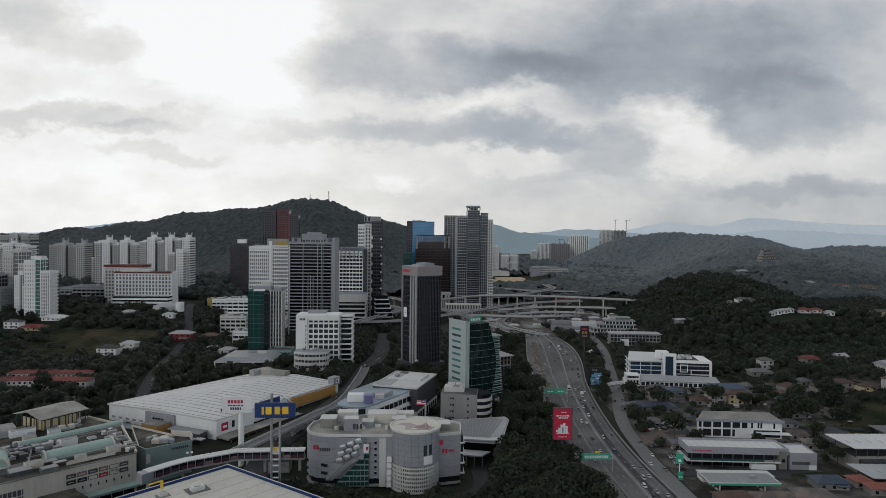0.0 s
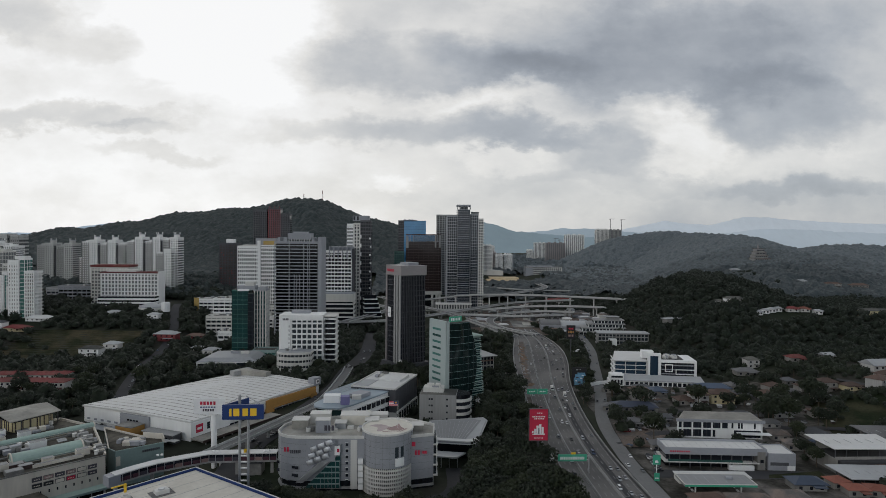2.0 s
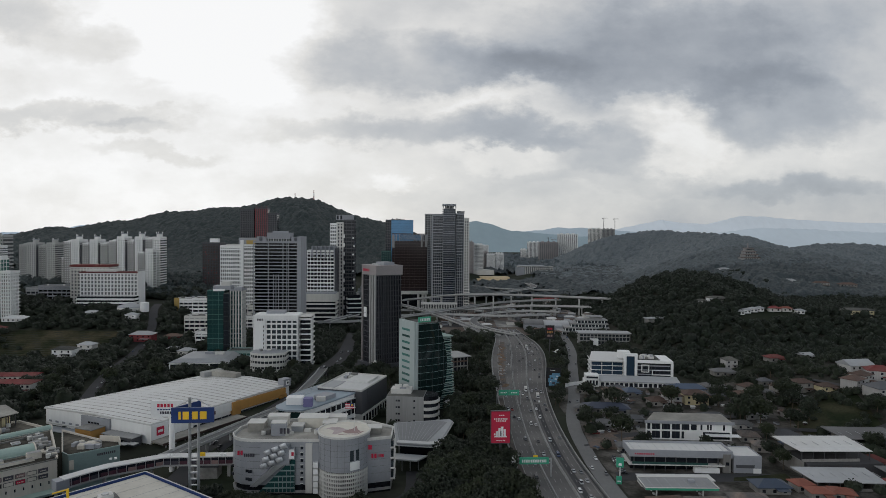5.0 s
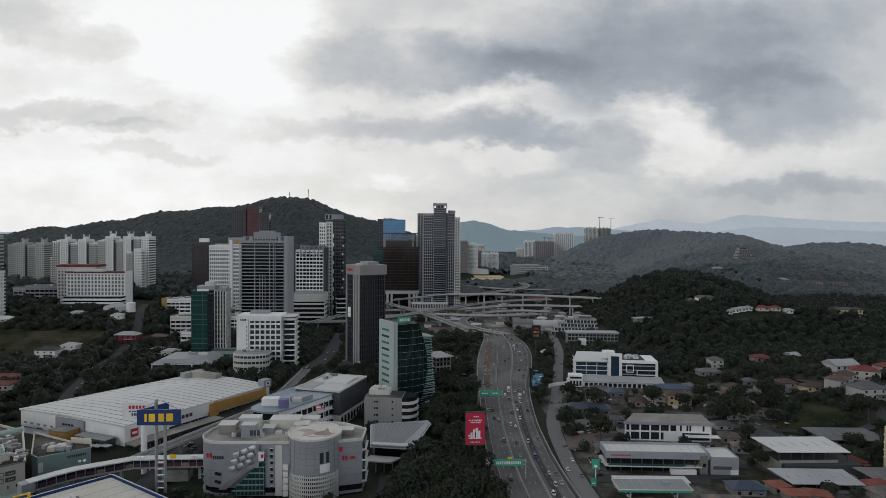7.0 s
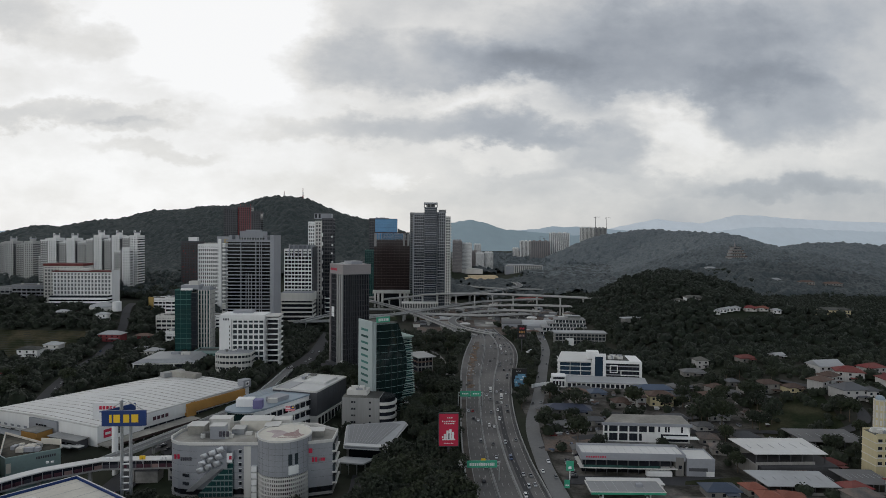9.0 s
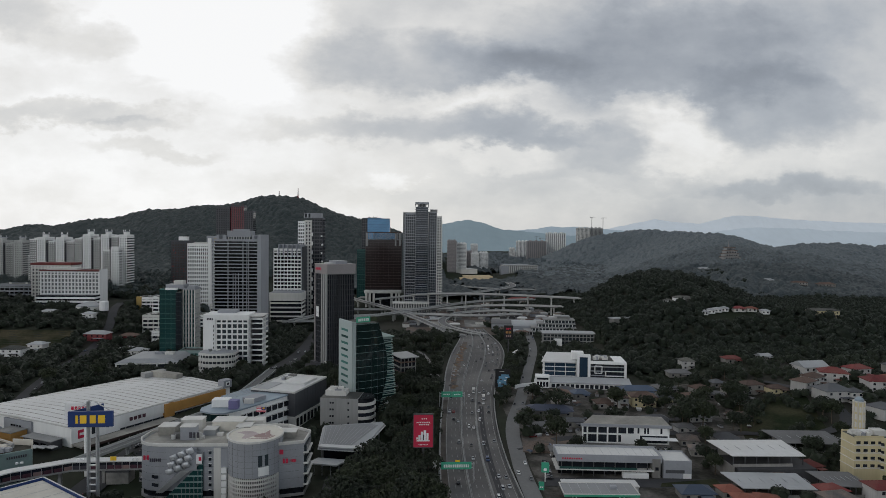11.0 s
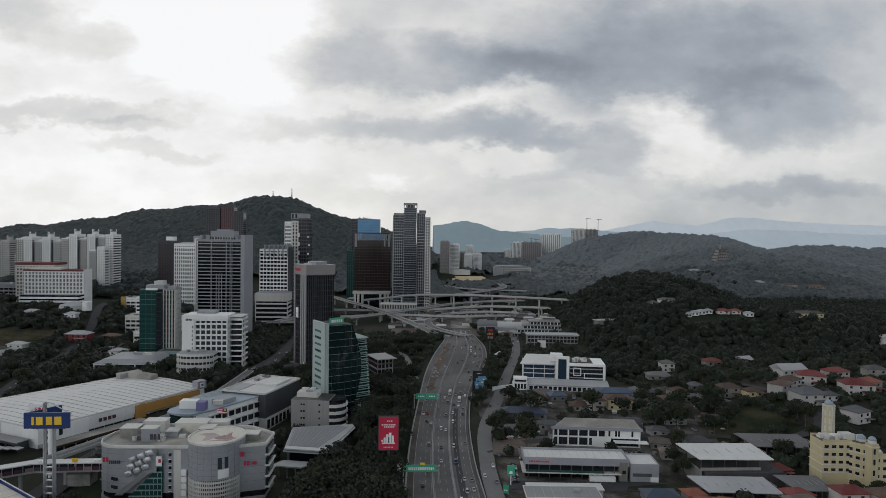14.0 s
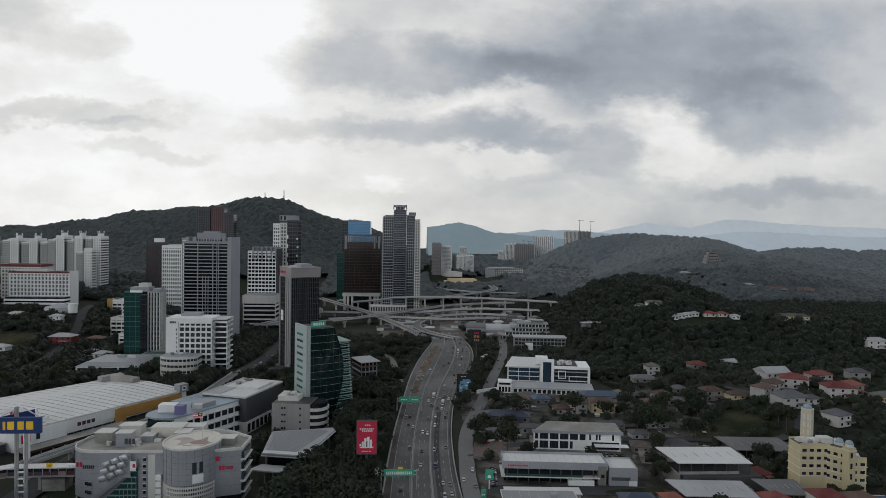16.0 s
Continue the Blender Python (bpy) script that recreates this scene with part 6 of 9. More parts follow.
def hypermarket():
    A, C, D, E = Vector((-166.6, 336)), Vector((-98.2, 305)), Vector((-46.8, 384.7)), Vector((-104.1, 413.4))
    o = Vector((-105, 355, -10))
    t = thing("hypermarket", tuple(o), 0, "huge white ribbed-roof hypermarket with orange front", "supermarket")
    ev = 17.0

    def at(p, z):
        return (p.x - o.x, p.y - o.y, z)
    inset = [p + (Vector((-104, 360)) - p).normalized() * 0.9 for p in (A, C, D, E)]
    prism("wall", t, "white", [at(p, 0)[:2] for p in inset], 0, ev - 0.7, label="white panelled wall")
    R0, R1 = (A + C) / 2, (E + D) / 2
    rise = 1.3
    v = [at(A, ev), at(R0, ev + rise * 0.6), at(C, ev), at(D, ev), at(R1, ev + rise), at(E, ev)]
    v += [(x, y, z - 0.8) for x, y, z in v]
    me = bpy.data.meshes.new("roof")
    me.from_pydata(v, [], [(0, 1, 4, 5), (1, 2, 3, 4), (11, 10, 7, 6), (10, 9, 8, 7), (0, 6, 7, 1), (1, 7, 8, 2), (2, 8, 9, 3), (3, 9, 10, 4), (4, 10, 11, 5), (5, 11, 6, 0)])
    me.materials.append(M["roof_white"])
    put("roof", me, t, label="white ribbed metal roof")
    n = 21
    for k in range(n):
        q = (k + 0.4) / n
        for p0, p1, z0, z1 in ((A.lerp(E, q), R0.lerp(R1, q), ev, ev + rise * (0.6 + 0.4 * q)), (R0.lerp(R1, q), C.lerp(D, q), ev + rise * (0.6 + 0.4 * q), ev)):
            d = (p1 - p0).normalized()
            w = Vector((-d.y, d.x)) * 0.15
            v = [at(p0 - w, z0 + 0.02), at(p0 + w, z0 + 0.02), at(p1 + w, z1 + 0.02), at(p1 - w, z1 + 0.02), at(p0, z0 + 0.16), at(p1, z1 + 0.16)]
            me = bpy.data.meshes.new("roof_seam")
            me.from_pydata(v, [], [(0, 4, 5, 3), (1, 2, 5, 4), (0, 1, 4), (2, 3, 5)])
            me.materials.append(M["roof_stone"])
            put("roof_seam", me, t)

    def along_wall(P, Q, name, m, u, out, z, lu, ls, lz, label=""):
        d = (Q - P).normalized()
        out_dir = Vector((d.y, -d.x))
        p = P + d * u + out_dir * out
        return box(name, t, m, p.x - o.x, p.y - o.y, z, lu, ls, lz, math.degrees(math.atan2(d.y, d.x)), label)
    # end wall towards the old mall
    along_wall(A, C, "grey_wall", "grey", 38, -0.2, 0, 20, 1.0, ev - 1.0, "grey panelled wall section")
    along_wall(A, C, "wall_band", "offwhite", 14, -0.7, 8.6, 27, 0.4, 0.5)
    for k in range(5):
        along_wall(A, C, "wall_vent", "grey", 4 + k * 5, -0.66, 9.6, 2.2, 0.3, 1.0)
    for k in range(4):
        along_wall(A, C, "small_sign", "glass_dark", 34 + k * 2.0, 0.36, 12.6, 1.5, 0.2, 0.9)
    along_wall(A, C, "orange_dock", "orange", 40, 4.5, 0, 11, 8, 12.4, "orange loading dock")
    along_wall(A, C, "dock_opening", "glass_black", 40, 8.56, 4.0, 6, 0.3, 5)
    along_wall(A, C, "dock_roof", "concrete_dark", 40, 4.5, 12.4, 11.4, 8.4, 0.3)
    along_wall(A, C, "yard_wall", "grey_dark", 60, 3.0, 0, 20, 5, 11.0)
    for k in range(3):
        along_wall(A, C, "yard_window", "glass_black", 54 + k * 5, 5.56, 7.6, 3.4, 0.2, 1.8)
    along_wall(A, C, "yard_roof", "concrete", 60, 3.4, 11.0, 20.6, 6.2, 0.35)
    along_wall(A, C, "lean_to", "concrete_dark", 16, 3.0, 0, 22, 5, 7.6)
    along_wall(A, C, "lean_to_roof", "roof_grey", 16, 3.2, 7.6, 23, 6, 0.4)
    for i in range(6):
        along_wall(A, C, "canopy_arc", "roof_white", 50 + i * 4.2, 9.5 - 0.18 * (i - 1) ** 2, 8.0 + 0.18 * i, 4.6, 3.2, 0.4)
    # long front
    L = (D - C).length
    along_wall(C, D, "white_fascia", "white", 12, 0.0, 9.0, 24, 1.0, 7.2)
    along_wall(C, D, "red_mark", "sign_red", 5.0, 0.6, 10.6, 4.0, 0.2, 4.0)
    along_wall(C, D, "pale_mark", "sign_white", 5.0, 0.72, 12.0, 2.6, 0.1, 1.2)
    along_wall(C, D, "mark", "glass_grey", 10.4, 0.6, 11.0, 1.6, 0.2, 3.4)
    along_wall(C, D, "upper_wall", "white", 38, -0.1, 11.4, 28, 0.8, 4.8)
    for k in range(4):
        along_wall(C, D, "letter_bar", "maroon", 30 + k * 2.4, 0.4, 12.2, 1.7, 0.2, 1.8)
    along_wall(C, D, "orange_fascia", "orange", 71, 0.1, 10.6, 38, 1.4, 5.0, "orange fascia panel")
    along_wall(C, D, "orange_leg", "orange", 52, 0.2, 4, 6, 1.8, 12)
    along_wall(C, D, "orange_leg", "orange", 88, 0.2, 4, 5, 1.8, 8)
    along_wall(C, D, "shopfront", "glass_dark", 48, 0.0, 4.4, 82, 0.5, 5.2)
    for k in range(16):
        along_wall(C, D, "shopfront_bar", "grey", 12 + k * 5, 0.3, 4.4, 0.25, 0.2, 5.2)
    along_wall(C, D, "arcade_roof", "roof_stone", 26, 5.0, 8.2, 52, 9, 0.7)
    along_wall(C, D, "arcade_edge", "brown", 26, 9.56, 7.9, 52, 0.2, 1.2)
    for k in range(10):
        along_wall(C, D, "arcade_post", "concrete", 2 + k * 5.4, 9.0, 2, 0.5, 0.5, 6.0)
    along_wall(C, D, "sign_box", "grey", L - 3, -2, ev - 1, 6, 5, 4.6)
    along_wall(C, D, "sign_ring", "white", L - 3, 0.6, ev, 2.8, 0.1, 2.6)
    along_wall(C, D, "sign_heart", "ink", L - 3, 0.68, ev + 0.7, 1.5, 0.06, 1.3)
    along_wall(C, D, "roof_hatch", "glass_black", 14, -7, ev + 0.5, 8, 3, 1.5)
    along_wall(C, D, "hatch_kerb", "white", 14, -5.4, ev + 0.1, 9, 0.5, 2.2)
    along_wall(E, A, "roof_room", "concrete", 4, -6, ev + 0.5, 14, 5, 3.0)
    along_wall(D, E, "roof_room", "roof_stone", 48, -5, ev + 0.5, 22, 5, 3.4)
    clear(-105, 358, 50, 62, -26)
    clear(-107, 345, 62, 40, 20)


hypermarket()


def long_mall():
    """The old mall whose flat roof is crowded with plant."""
    t = thing("mall", (-117.3, 261.3, -10), 43, "cream mall with crowded mossy flat roof and pale green vaults", "mall")
    h = 16.4
    ring = [(0, 0), (8, 44.5), (0, 69), (-75, 75), (-75, 0)]
    prism("wall", t, "render_cream", ring, 0, h, label="cream rendered wall")
    prism("roof", t, "roof_moss", [(-0.6, 0.6), (7.4, 44.4), (-0.6, 68.3), (-74, 74), (-74, 0.6)], h + 0.004, h + 0.1, label="stained dark mossy flat roof")
    for (x0, y0), (x1, y1) in zip(ring, ring[1:] + ring[:1]):
        box("parapet", t, "render_cream" if y1 > 40 or y0 > 40 else "concrete_dark", (x0 + x1) / 2, (y0 + y1) / 2, h, math.hypot(x1 - x0, y1 - y0), 0.7, 0.9 if y1 > 40 else 0.35, math.degrees(math.atan2(y1 - y0, x1 - x0)))
    for k in range(16):
        box("small_window", t, "glass_dark", -3 - k * 2.9, -0.06, 7.0, 0.45, 0.3, 1.1)
    g = random.Random(3)
    for r, ms in enumerate((("ink", "print_grey", "ink", "print_grey", "render_cream", "ink"), ("sign_black", "sign_black", "render_cream", "sign_red", "render_cream", "ink"))):
        for k in range(6):
            x, z = -24.5 + k * 3.9, 12.3 - r * 2.5
            box("shop_sign", t, "steel_dark", x, -0.1, z, 3.4, 0.24, 1.7)
            box("sign_face", t, ms[k], x, -0.25, z + 0.2, 3.0, 0.1, 1.3)
            if ms[k] != "render_cream":
                bars(t, "render_cream", x, -0.32, z + 0.6, 2.2, 0.4, 4, seed=r * 6 + k, thick=0.05)
    box("street_canopy", t, "green_roof", -30, -2.6, 4.4, 62, 5.0, 0.35, label="pale green street canopy")
    box("canopy_fascia", t, "teal", -30, -5.2, 3.9, 62, 0.3, 0.9)
    box("arcade", t, "glass_black", -34, -0.25, 0.2, 66, 0.5, 4.0)
    box("wall_grille", t, "grey_dark", -47, -0.1, 8.0, 13, 0.3, 4.6)
    for k in range(9):
        box("grille_bar", t, "render_cream", -53 + k * 1.5, -0.28, 8.0, 0.25, 0.12, 4.6)
    box("grille_bar", t, "render_cream", -47, -0.3, 10.2, 13, 0.12, 0.3)
    for k in range(13):
        box("canopy_post", t, "steel", -2 - k * 4.6, -4.8, 0, 0.3, 0.3, 4.4)
    # lower porch in front of the wall
    prism("porch_roof", t, "roof_moss", [(-36, -13), (-22, -13), (-24, -0.2), (-36, -0.2)], 5.0, 8.2)

    def vault(x, y, w, d, r, kerb, rz=0.0):
        p = put("vault", None, t, (x, y, h), rz)
        m = 10
        v, f = [], []
        for s in (-1, 1):
            for i in range(m + 1):
                q = math.pi * i / m
                v.append((s * w / 2, -d / 2 * math.cos(q), kerb + r * math.sin(q)))
        for i in range(m):
            f.append((i, i + 1, m + 2 + i, m + 1 + i))
        f += [tuple(range(m + 1)), tuple(range(2 * m + 1, m, -1))]
        me = bpy.data.meshes.new("vault_skin")
        me.from_pydata(v, [], f)
        me.materials.append(M["green_roof"])
        put("vault_skin", me, p, label="pale green barrel-vaulted sheet")
        box("vault_kerb", p, "render_cream", 0, 0, 0, w + 0.5, d + 0.5, kerb)
        for s in (-1, 1):
            box("ridge_gutter", p, "teal", 0, s * (d / 2 + 0.4), kerb * 0.7, w, 0.3, 0.3)
            vv = []
            for q0 in range(m + 1):
                q = math.pi * q0 / m
                for rr in (1.0, 1.14):
                    vv.append((s * w / 2, -d / 2 * rr * math.cos(q), kerb + r * rr * math.sin(q)))
            vv += [(a + s * 0.5, b, c) for a, b, c in vv]
            k0 = 2 * (m + 1)
            ff = []
            for i in range(m):
                a = 2 * i
                ff += [(a, a + 2, a + 3, a + 1), (k0 + a, k0 + a + 1, k0 + a + 3, k0 + a + 2), (a + 1, a + 3, k0 + a + 3, k0 + a + 1)]
            me = bpy.data.meshes.new("end_arch")
            me.from_pydata(vv, [], ff)
            me.materials.append(M["render_cream"])
            put("end_arch", me, p)
    vault(-17.5, 16.2, 25, 7.6, 2.9, 0.9)
    vault(-13.2, 43.4, 42, 3.6, 1.5, 1.0, 3.3)
    vault(-47, 24, 14, 12, 4.0, 1.0, 80)

    def unit(x, y, w, d, hh, m, rz=0.0):
        box("plant_room", t, m, x, y, h + 0.1, w, d, hh, rz)
        box("unit_top", t, "concrete" if m != "concrete" else "grey", x, y, h + 0.1 + hh, w * 0.92, d * 0.9, 0.12, rz)
    for x, y, w, d, hh, m in ((-17.9, 30.6, 6.6, 3.6, 2.8, "white"), (-29.5, 59, 10, 3.4, 2.8, "white"), (-28.5, 50.6, 5, 3, 1.8, "render_cream"), (-18.7, 51, 5, 3, 2.4, "white"), (-37, 68, 12, 8, 3.4, "render_cream"), (-6.6, 7.4, 5, 3, 2.6, "render_cream"), (-31.4, 2.8, 6, 4, 1.5, "concrete_dark"), (-27, 6, 5, 3, 1.6, "brown"), (-35, 10.4, 6, 4, 2.4, "render_cream"), (-31, 11, 9, 4.5, 1.4, "brown"), (-25.8, 31, 4, 3, 2.6, "concrete"), (-29.5, 33, 3, 4, 2.0, "grey_dark"), (-23, 27, 3, 2.4, 1.6, "grey"), (-8, 33, 3.4, 3, 0.6, "white"), (-16, 4.6, 18, 1.2, 1.2, "render_cream"), (-40, 8, 8, 6, 1.4, "grey_dark"), (-19, 8, 4, 3, 1.8, "render_cream"), (-38, 62, 9, 3, 3.0, "roof_grey")):
        unit(x, y, w, d, hh, m)
    box("roof_patch", t, "grey_dark", -40, 14, h + 0.1, 15, 10, 0.25)
    for x, y, L, rz in ((-33, 26, 30, 75), (-12, 24, 22, 4), (-2, 24, 20, 82), (-22, 22.5, 26, 2), (-10, 36, 24, 3), (-38, 44, 18, 10), (-24, 38, 16, 60)):
        box("duct", t, "concrete_dark", x, y, h + 0.5, L, 0.7, 0.6, rz)
    roof_clutter(t, -1, 28, h + 0.11, 9, 26, 20, 82, ("grey", "concrete_dark", "grey_dark", "concrete"))
    roof_clutter(t, 0, 9, h + 0.11, 8, 14, 14, 83, ("render_cream", "concrete_dark", "grey", "concrete"))
    roof_clutter(t, -26, 33, h + 0.11, 26, 14, 16, 84, ("grey_dark", "concrete_dark", "grey"))
    roof_clutter(t, -18, 60, h + 0.11, 30, 16, 12, 85, ("render_cream", "concrete_dark", "grey"))
    roof_clutter(t, -40, 34, h + 0.11, 18, 26, 12, 86, ("grey_dark", "concrete_dark", "grey"))
    # open-sided hall on the roof
    s = thing("roof_hall", (-177, 303, 6.5), 60, "open hall with shallow pale gabled roof", "hall")
    box("wall", s, "cream", 0, 0, 0, 17.6, 17.6, 4.4)
    # black slab stands in for the shade under the open eaves
    box("shade", s, "glass_black", 0, 0, 4.4, 17.0, 17.0, 1.6)
    v = [(-11.4, -11.4, 6.0), (11.4, -11.4, 6.0), (11.4, 11.4, 6.0), (-11.4, 11.4, 6.0), (0, -11.4, 8.3), (0, 11.4, 8.3)]
    me = bpy.data.meshes.new("roof")
    me.from_pydata(v + [(x, y, z - 0.35) for x, y, z in v], [], [(0, 4, 5, 3), (4, 1, 2, 5), (6, 9, 11, 10), (10, 11, 8, 7), (0, 6, 10, 4), (4, 10, 7, 1), (3, 5, 11, 9), (5, 2, 8, 11), (0, 3, 9, 6), (1, 7, 8, 2)])
    me.materials.append(M["roof_stone"])
    ob = put("roof", me, s, label="pale shallow gabled roof")
    ob.rotation_euler = (0, 0, radians(90))
    for k in range(6):
        q = -10.4 + k * 4.16
        for a, b in ((q, -10.4), (q, 10.4), (-10.4, q), (10.4, q)):
            if abs(a) != 10.4 or abs(b) != 10.4 or a == q and b != q:
                box("post", s, "steel_dark", a, b, 0, 0.35, 0.35, 5.9)
        box("wall_bay", s, "brown", -8 + k * 3.2, -8.9, 0.2, 0.4, 0.3, 5.0)
        box("wall_bay", s, "brown", -8.9, -8 + k * 3.2, 0.2, 0.3, 0.4, 5.0)
    # grey-green corner block
    q = thing("mall_wing", (-116.4, 268, -10), 0, "grey-green windowless mall wing with white coping", "mall")
    pts = [(-116.4, 268), (-100.6, 279.6), (-103.4, 284.6), (-112.6, 286.2), (-137.0, 300.0), (-121.1, 271.7)]
    ol = [(x + 116.4, y - 268) for x, y in pts]
    prism("wall", q, "teal", ol, 0, 15.4, label="grey-green rendered wall")
    cx, cy = sum(p[0] for p in ol) / 6, sum(p[1] for p in ol) / 6
    prism("roof", q, "roof_moss", [(cx + (x - cx) * 0.96, cy + (y - cy) * 0.96) for x, y in ol], 15.404, 15.5)
    for i in range(6):
        (x0, y0), (x1, y1) = ol[i], ol[(i + 1) % 6]
        tall = 0.35 if i in (0, 5, 4) else 2.6 if i in (1, 2) else 0.9
        box("coping", q, "teal" if i in (0, 5) else "render_cream", (x0 + x1) / 2, (y0 + y1) / 2, 15.4, math.hypot(x1 - x0, y1 - y0), 0.5, tall, math.degrees(math.atan2(y1 - y0, x1 - x0)))
    roof_clutter(q, 2, 11, 15.5, 14, 9, 16, 91, ("concrete", "grey", "render_cream"))
    d = math.degrees(math.atan2(11.6, 15.8))
    for k in range(9):
        box("letter_bar", q, "ink", 9.0 + k * 0.66, 9.0 * 0.734 + k * 0.485 - 0.55, 13.0, 0.5, 0.1, 1.0, d)
    box("white_door", q, "render_cream", 1.0, 0.3, 9.2, 1.6, 0.5, 4.0, d)
    box("street_band", q, "glass_dark", 8.2, 5.4, 3.0, 19, 0.9, 2.2, d)
    clear(-150, 285, 60, 44, 37)
    clear(-114, 279, 18, 14, 58)
    clear(-183, 313, 20, 14)


long_mall()


def blue_store():
    c = (-72, 239)
    u, w = Vector((-0.69, -0.72)), Vector((0.80, -0.60))
    pts = [Vector(c), Vector(c) + u * 80, Vector(c) + u * 80 + w * 96, Vector(c) + w * 96]
    t = thing("furniture_store", (c[0], c[1], -4), 0, "blue furniture store with pale flat roof", "store")
    ol = [(p.x - c[0], p.y - c[1]) for p in pts]
    prism("wall", t, "sign_blue", ol, -7, 12.6, label="deep blue metal wall")
    mid = sum((Vector(p) for p in ol), Vector((0, 0))) / 4
    inn = [tuple(mid + (Vector(p) - mid) * 0.985) for p in ol]
    prism("roof", t, "roof_cream", inn, 12.604, 12.75, label="pale cream membrane roof")
    for i in range(4):
        a, b = Vector(ol[i]), Vector(ol[(i + 1) % 4])
        d = b - a
        m = (a + b) / 2
        ang = math.degrees(math.atan2(d.y, d.x))
        box("parapet", t, "sign_blue", m.x, m.y, 12.6, d.length, 0.7, 1.0, ang)
        box("parapet_cap", t, "roof_white", m.x, m.y, 13.6, d.length, 0.45, 0.08, ang)
    for k in range(14):
        p = Vector(inn[0]) + (Vector(inn[3]) - Vector(inn[0])) * (k + 0.5) / 14
        q = u * 38
        box("roof_seam", t, "roof_grey", p.x + q.x, p.y + q.y, 12.75, 76, 0.12, 0.05, math.degrees(math.atan2(u.y, u.x)))
    for (du, dw, s) in ((20, 12, 3.4), (26, 34, 3.0), (12, 52, 2.4), (30, 8, 2.0)):
        p = u * du + w * dw
        box("plant_kerb", t, "concrete_dark", p.x, p.y, 12.75, s * 2.2, s * 1.8, 0.15, 40)
        box("plant_unit", t, "offwhite", p.x, p.y, 12.9, s * 1.3, s, 1.3, 40)
        cyl("fan_housing", t, "steel", p.x, p.y, 14.2, s * 0.35, 0.4, 12)
    y = thing("yellow_post_sign", (-88, 216, 9.8), 47, "yellow post on the roof edge", "sign")
    box("post", y, "sign_yellow", 0, 0, 0, 0.7, 0.7, 3.0)
    box("cap", y, "sign_yellow", -2.4, 0, 2.6, 4.4, 0.4, 0.4)
    clear(-61, 181, 42, 50, 46)
    # tall sign on a steel ladder mast
    s = thing("pylon_sign", (-52.5, 236, -4), 0, "tall lattice pylon with blue sign and yellow lettering bars", "sign")
    for x in (-1.9, 1.3):
        for yy in (-0.6, 0.6):
            cyl("mast_pole", s, "steel", x, yy, 0, 0.36, 42.5 if x < 0 else 38.5, 10)
    for k in range(8):
        box("rung", s, "steel", -0.3, 0, 2.0 + k * 2.4, 3.0, 1.0, 0.35)
    box("panel", s, "sign_blue", -0.2, -1.6, 33.6, 15.4, 0.9, 5.6, 2, "deep blue sign panel")
    for k, ww in enumerate((1.0, 2.6, 2.4, 2.8)):
        ang = radians(2)
        xx = (-4.6, -2.4, 0.9, 3.9)[k]
        px, py = -0.2 + xx * math.cos(ang), -1.6 + xx * math.sin(ang)
        box("letter_bar", s, "sign_yellow", px - 0.48 * math.sin(-ang), py - 0.50, 34.9, ww * 0.86, 0.12, 2.9, 2)
    box("panel", s, "sign_blue", -4.0, 3.6, 33.7, 12, 0.5, 5.4, 58)
    box("back_frame", s, "steel_dark", -0.2, -0.9, 33.2, 12, 0.5, 0.4)
    for a, b in ((-6.5, -0.7), (6, 0.4)):
        v = [(a, -1.0, 39.2), (a, -0.6, 39.2), (b, 0.2, 42), (b, -0.2, 42), (a, -1.0, 39.5), (a, -0.6, 39.5), (b, 0.2, 42.3), (b, -0.2, 42.3)]
        me = bpy.data.meshes.new("stay")
        me.from_pydata(v, [], QUADS)
        me.materials.append(M["steel"])
        put("stay", me, s)
    h = thing("pylon_sign", (-80, 284, -11), 0, "white billboard on a single white column", "sign")
    cyl("column", h, "white", 0.3, 0, 0, 1.3, 30, 18)
    box("panel", h, "sign_white", -1.1, -1.7, 28.6, 13.7, 1.0, 7.2)
    bars(h, "sign_red", -1.8, -2.26, 32.9, 7.4, 1.5, 5, seed=19)
    bars(h, "sign_blue", -1.8, -2.26, 31.6, 7.2, 0.5, 6, seed=20)
    bars(h, "ink", -1.6, -2.26, 29.9, 5.4, 1.1, 5, seed=21)


blue_store()


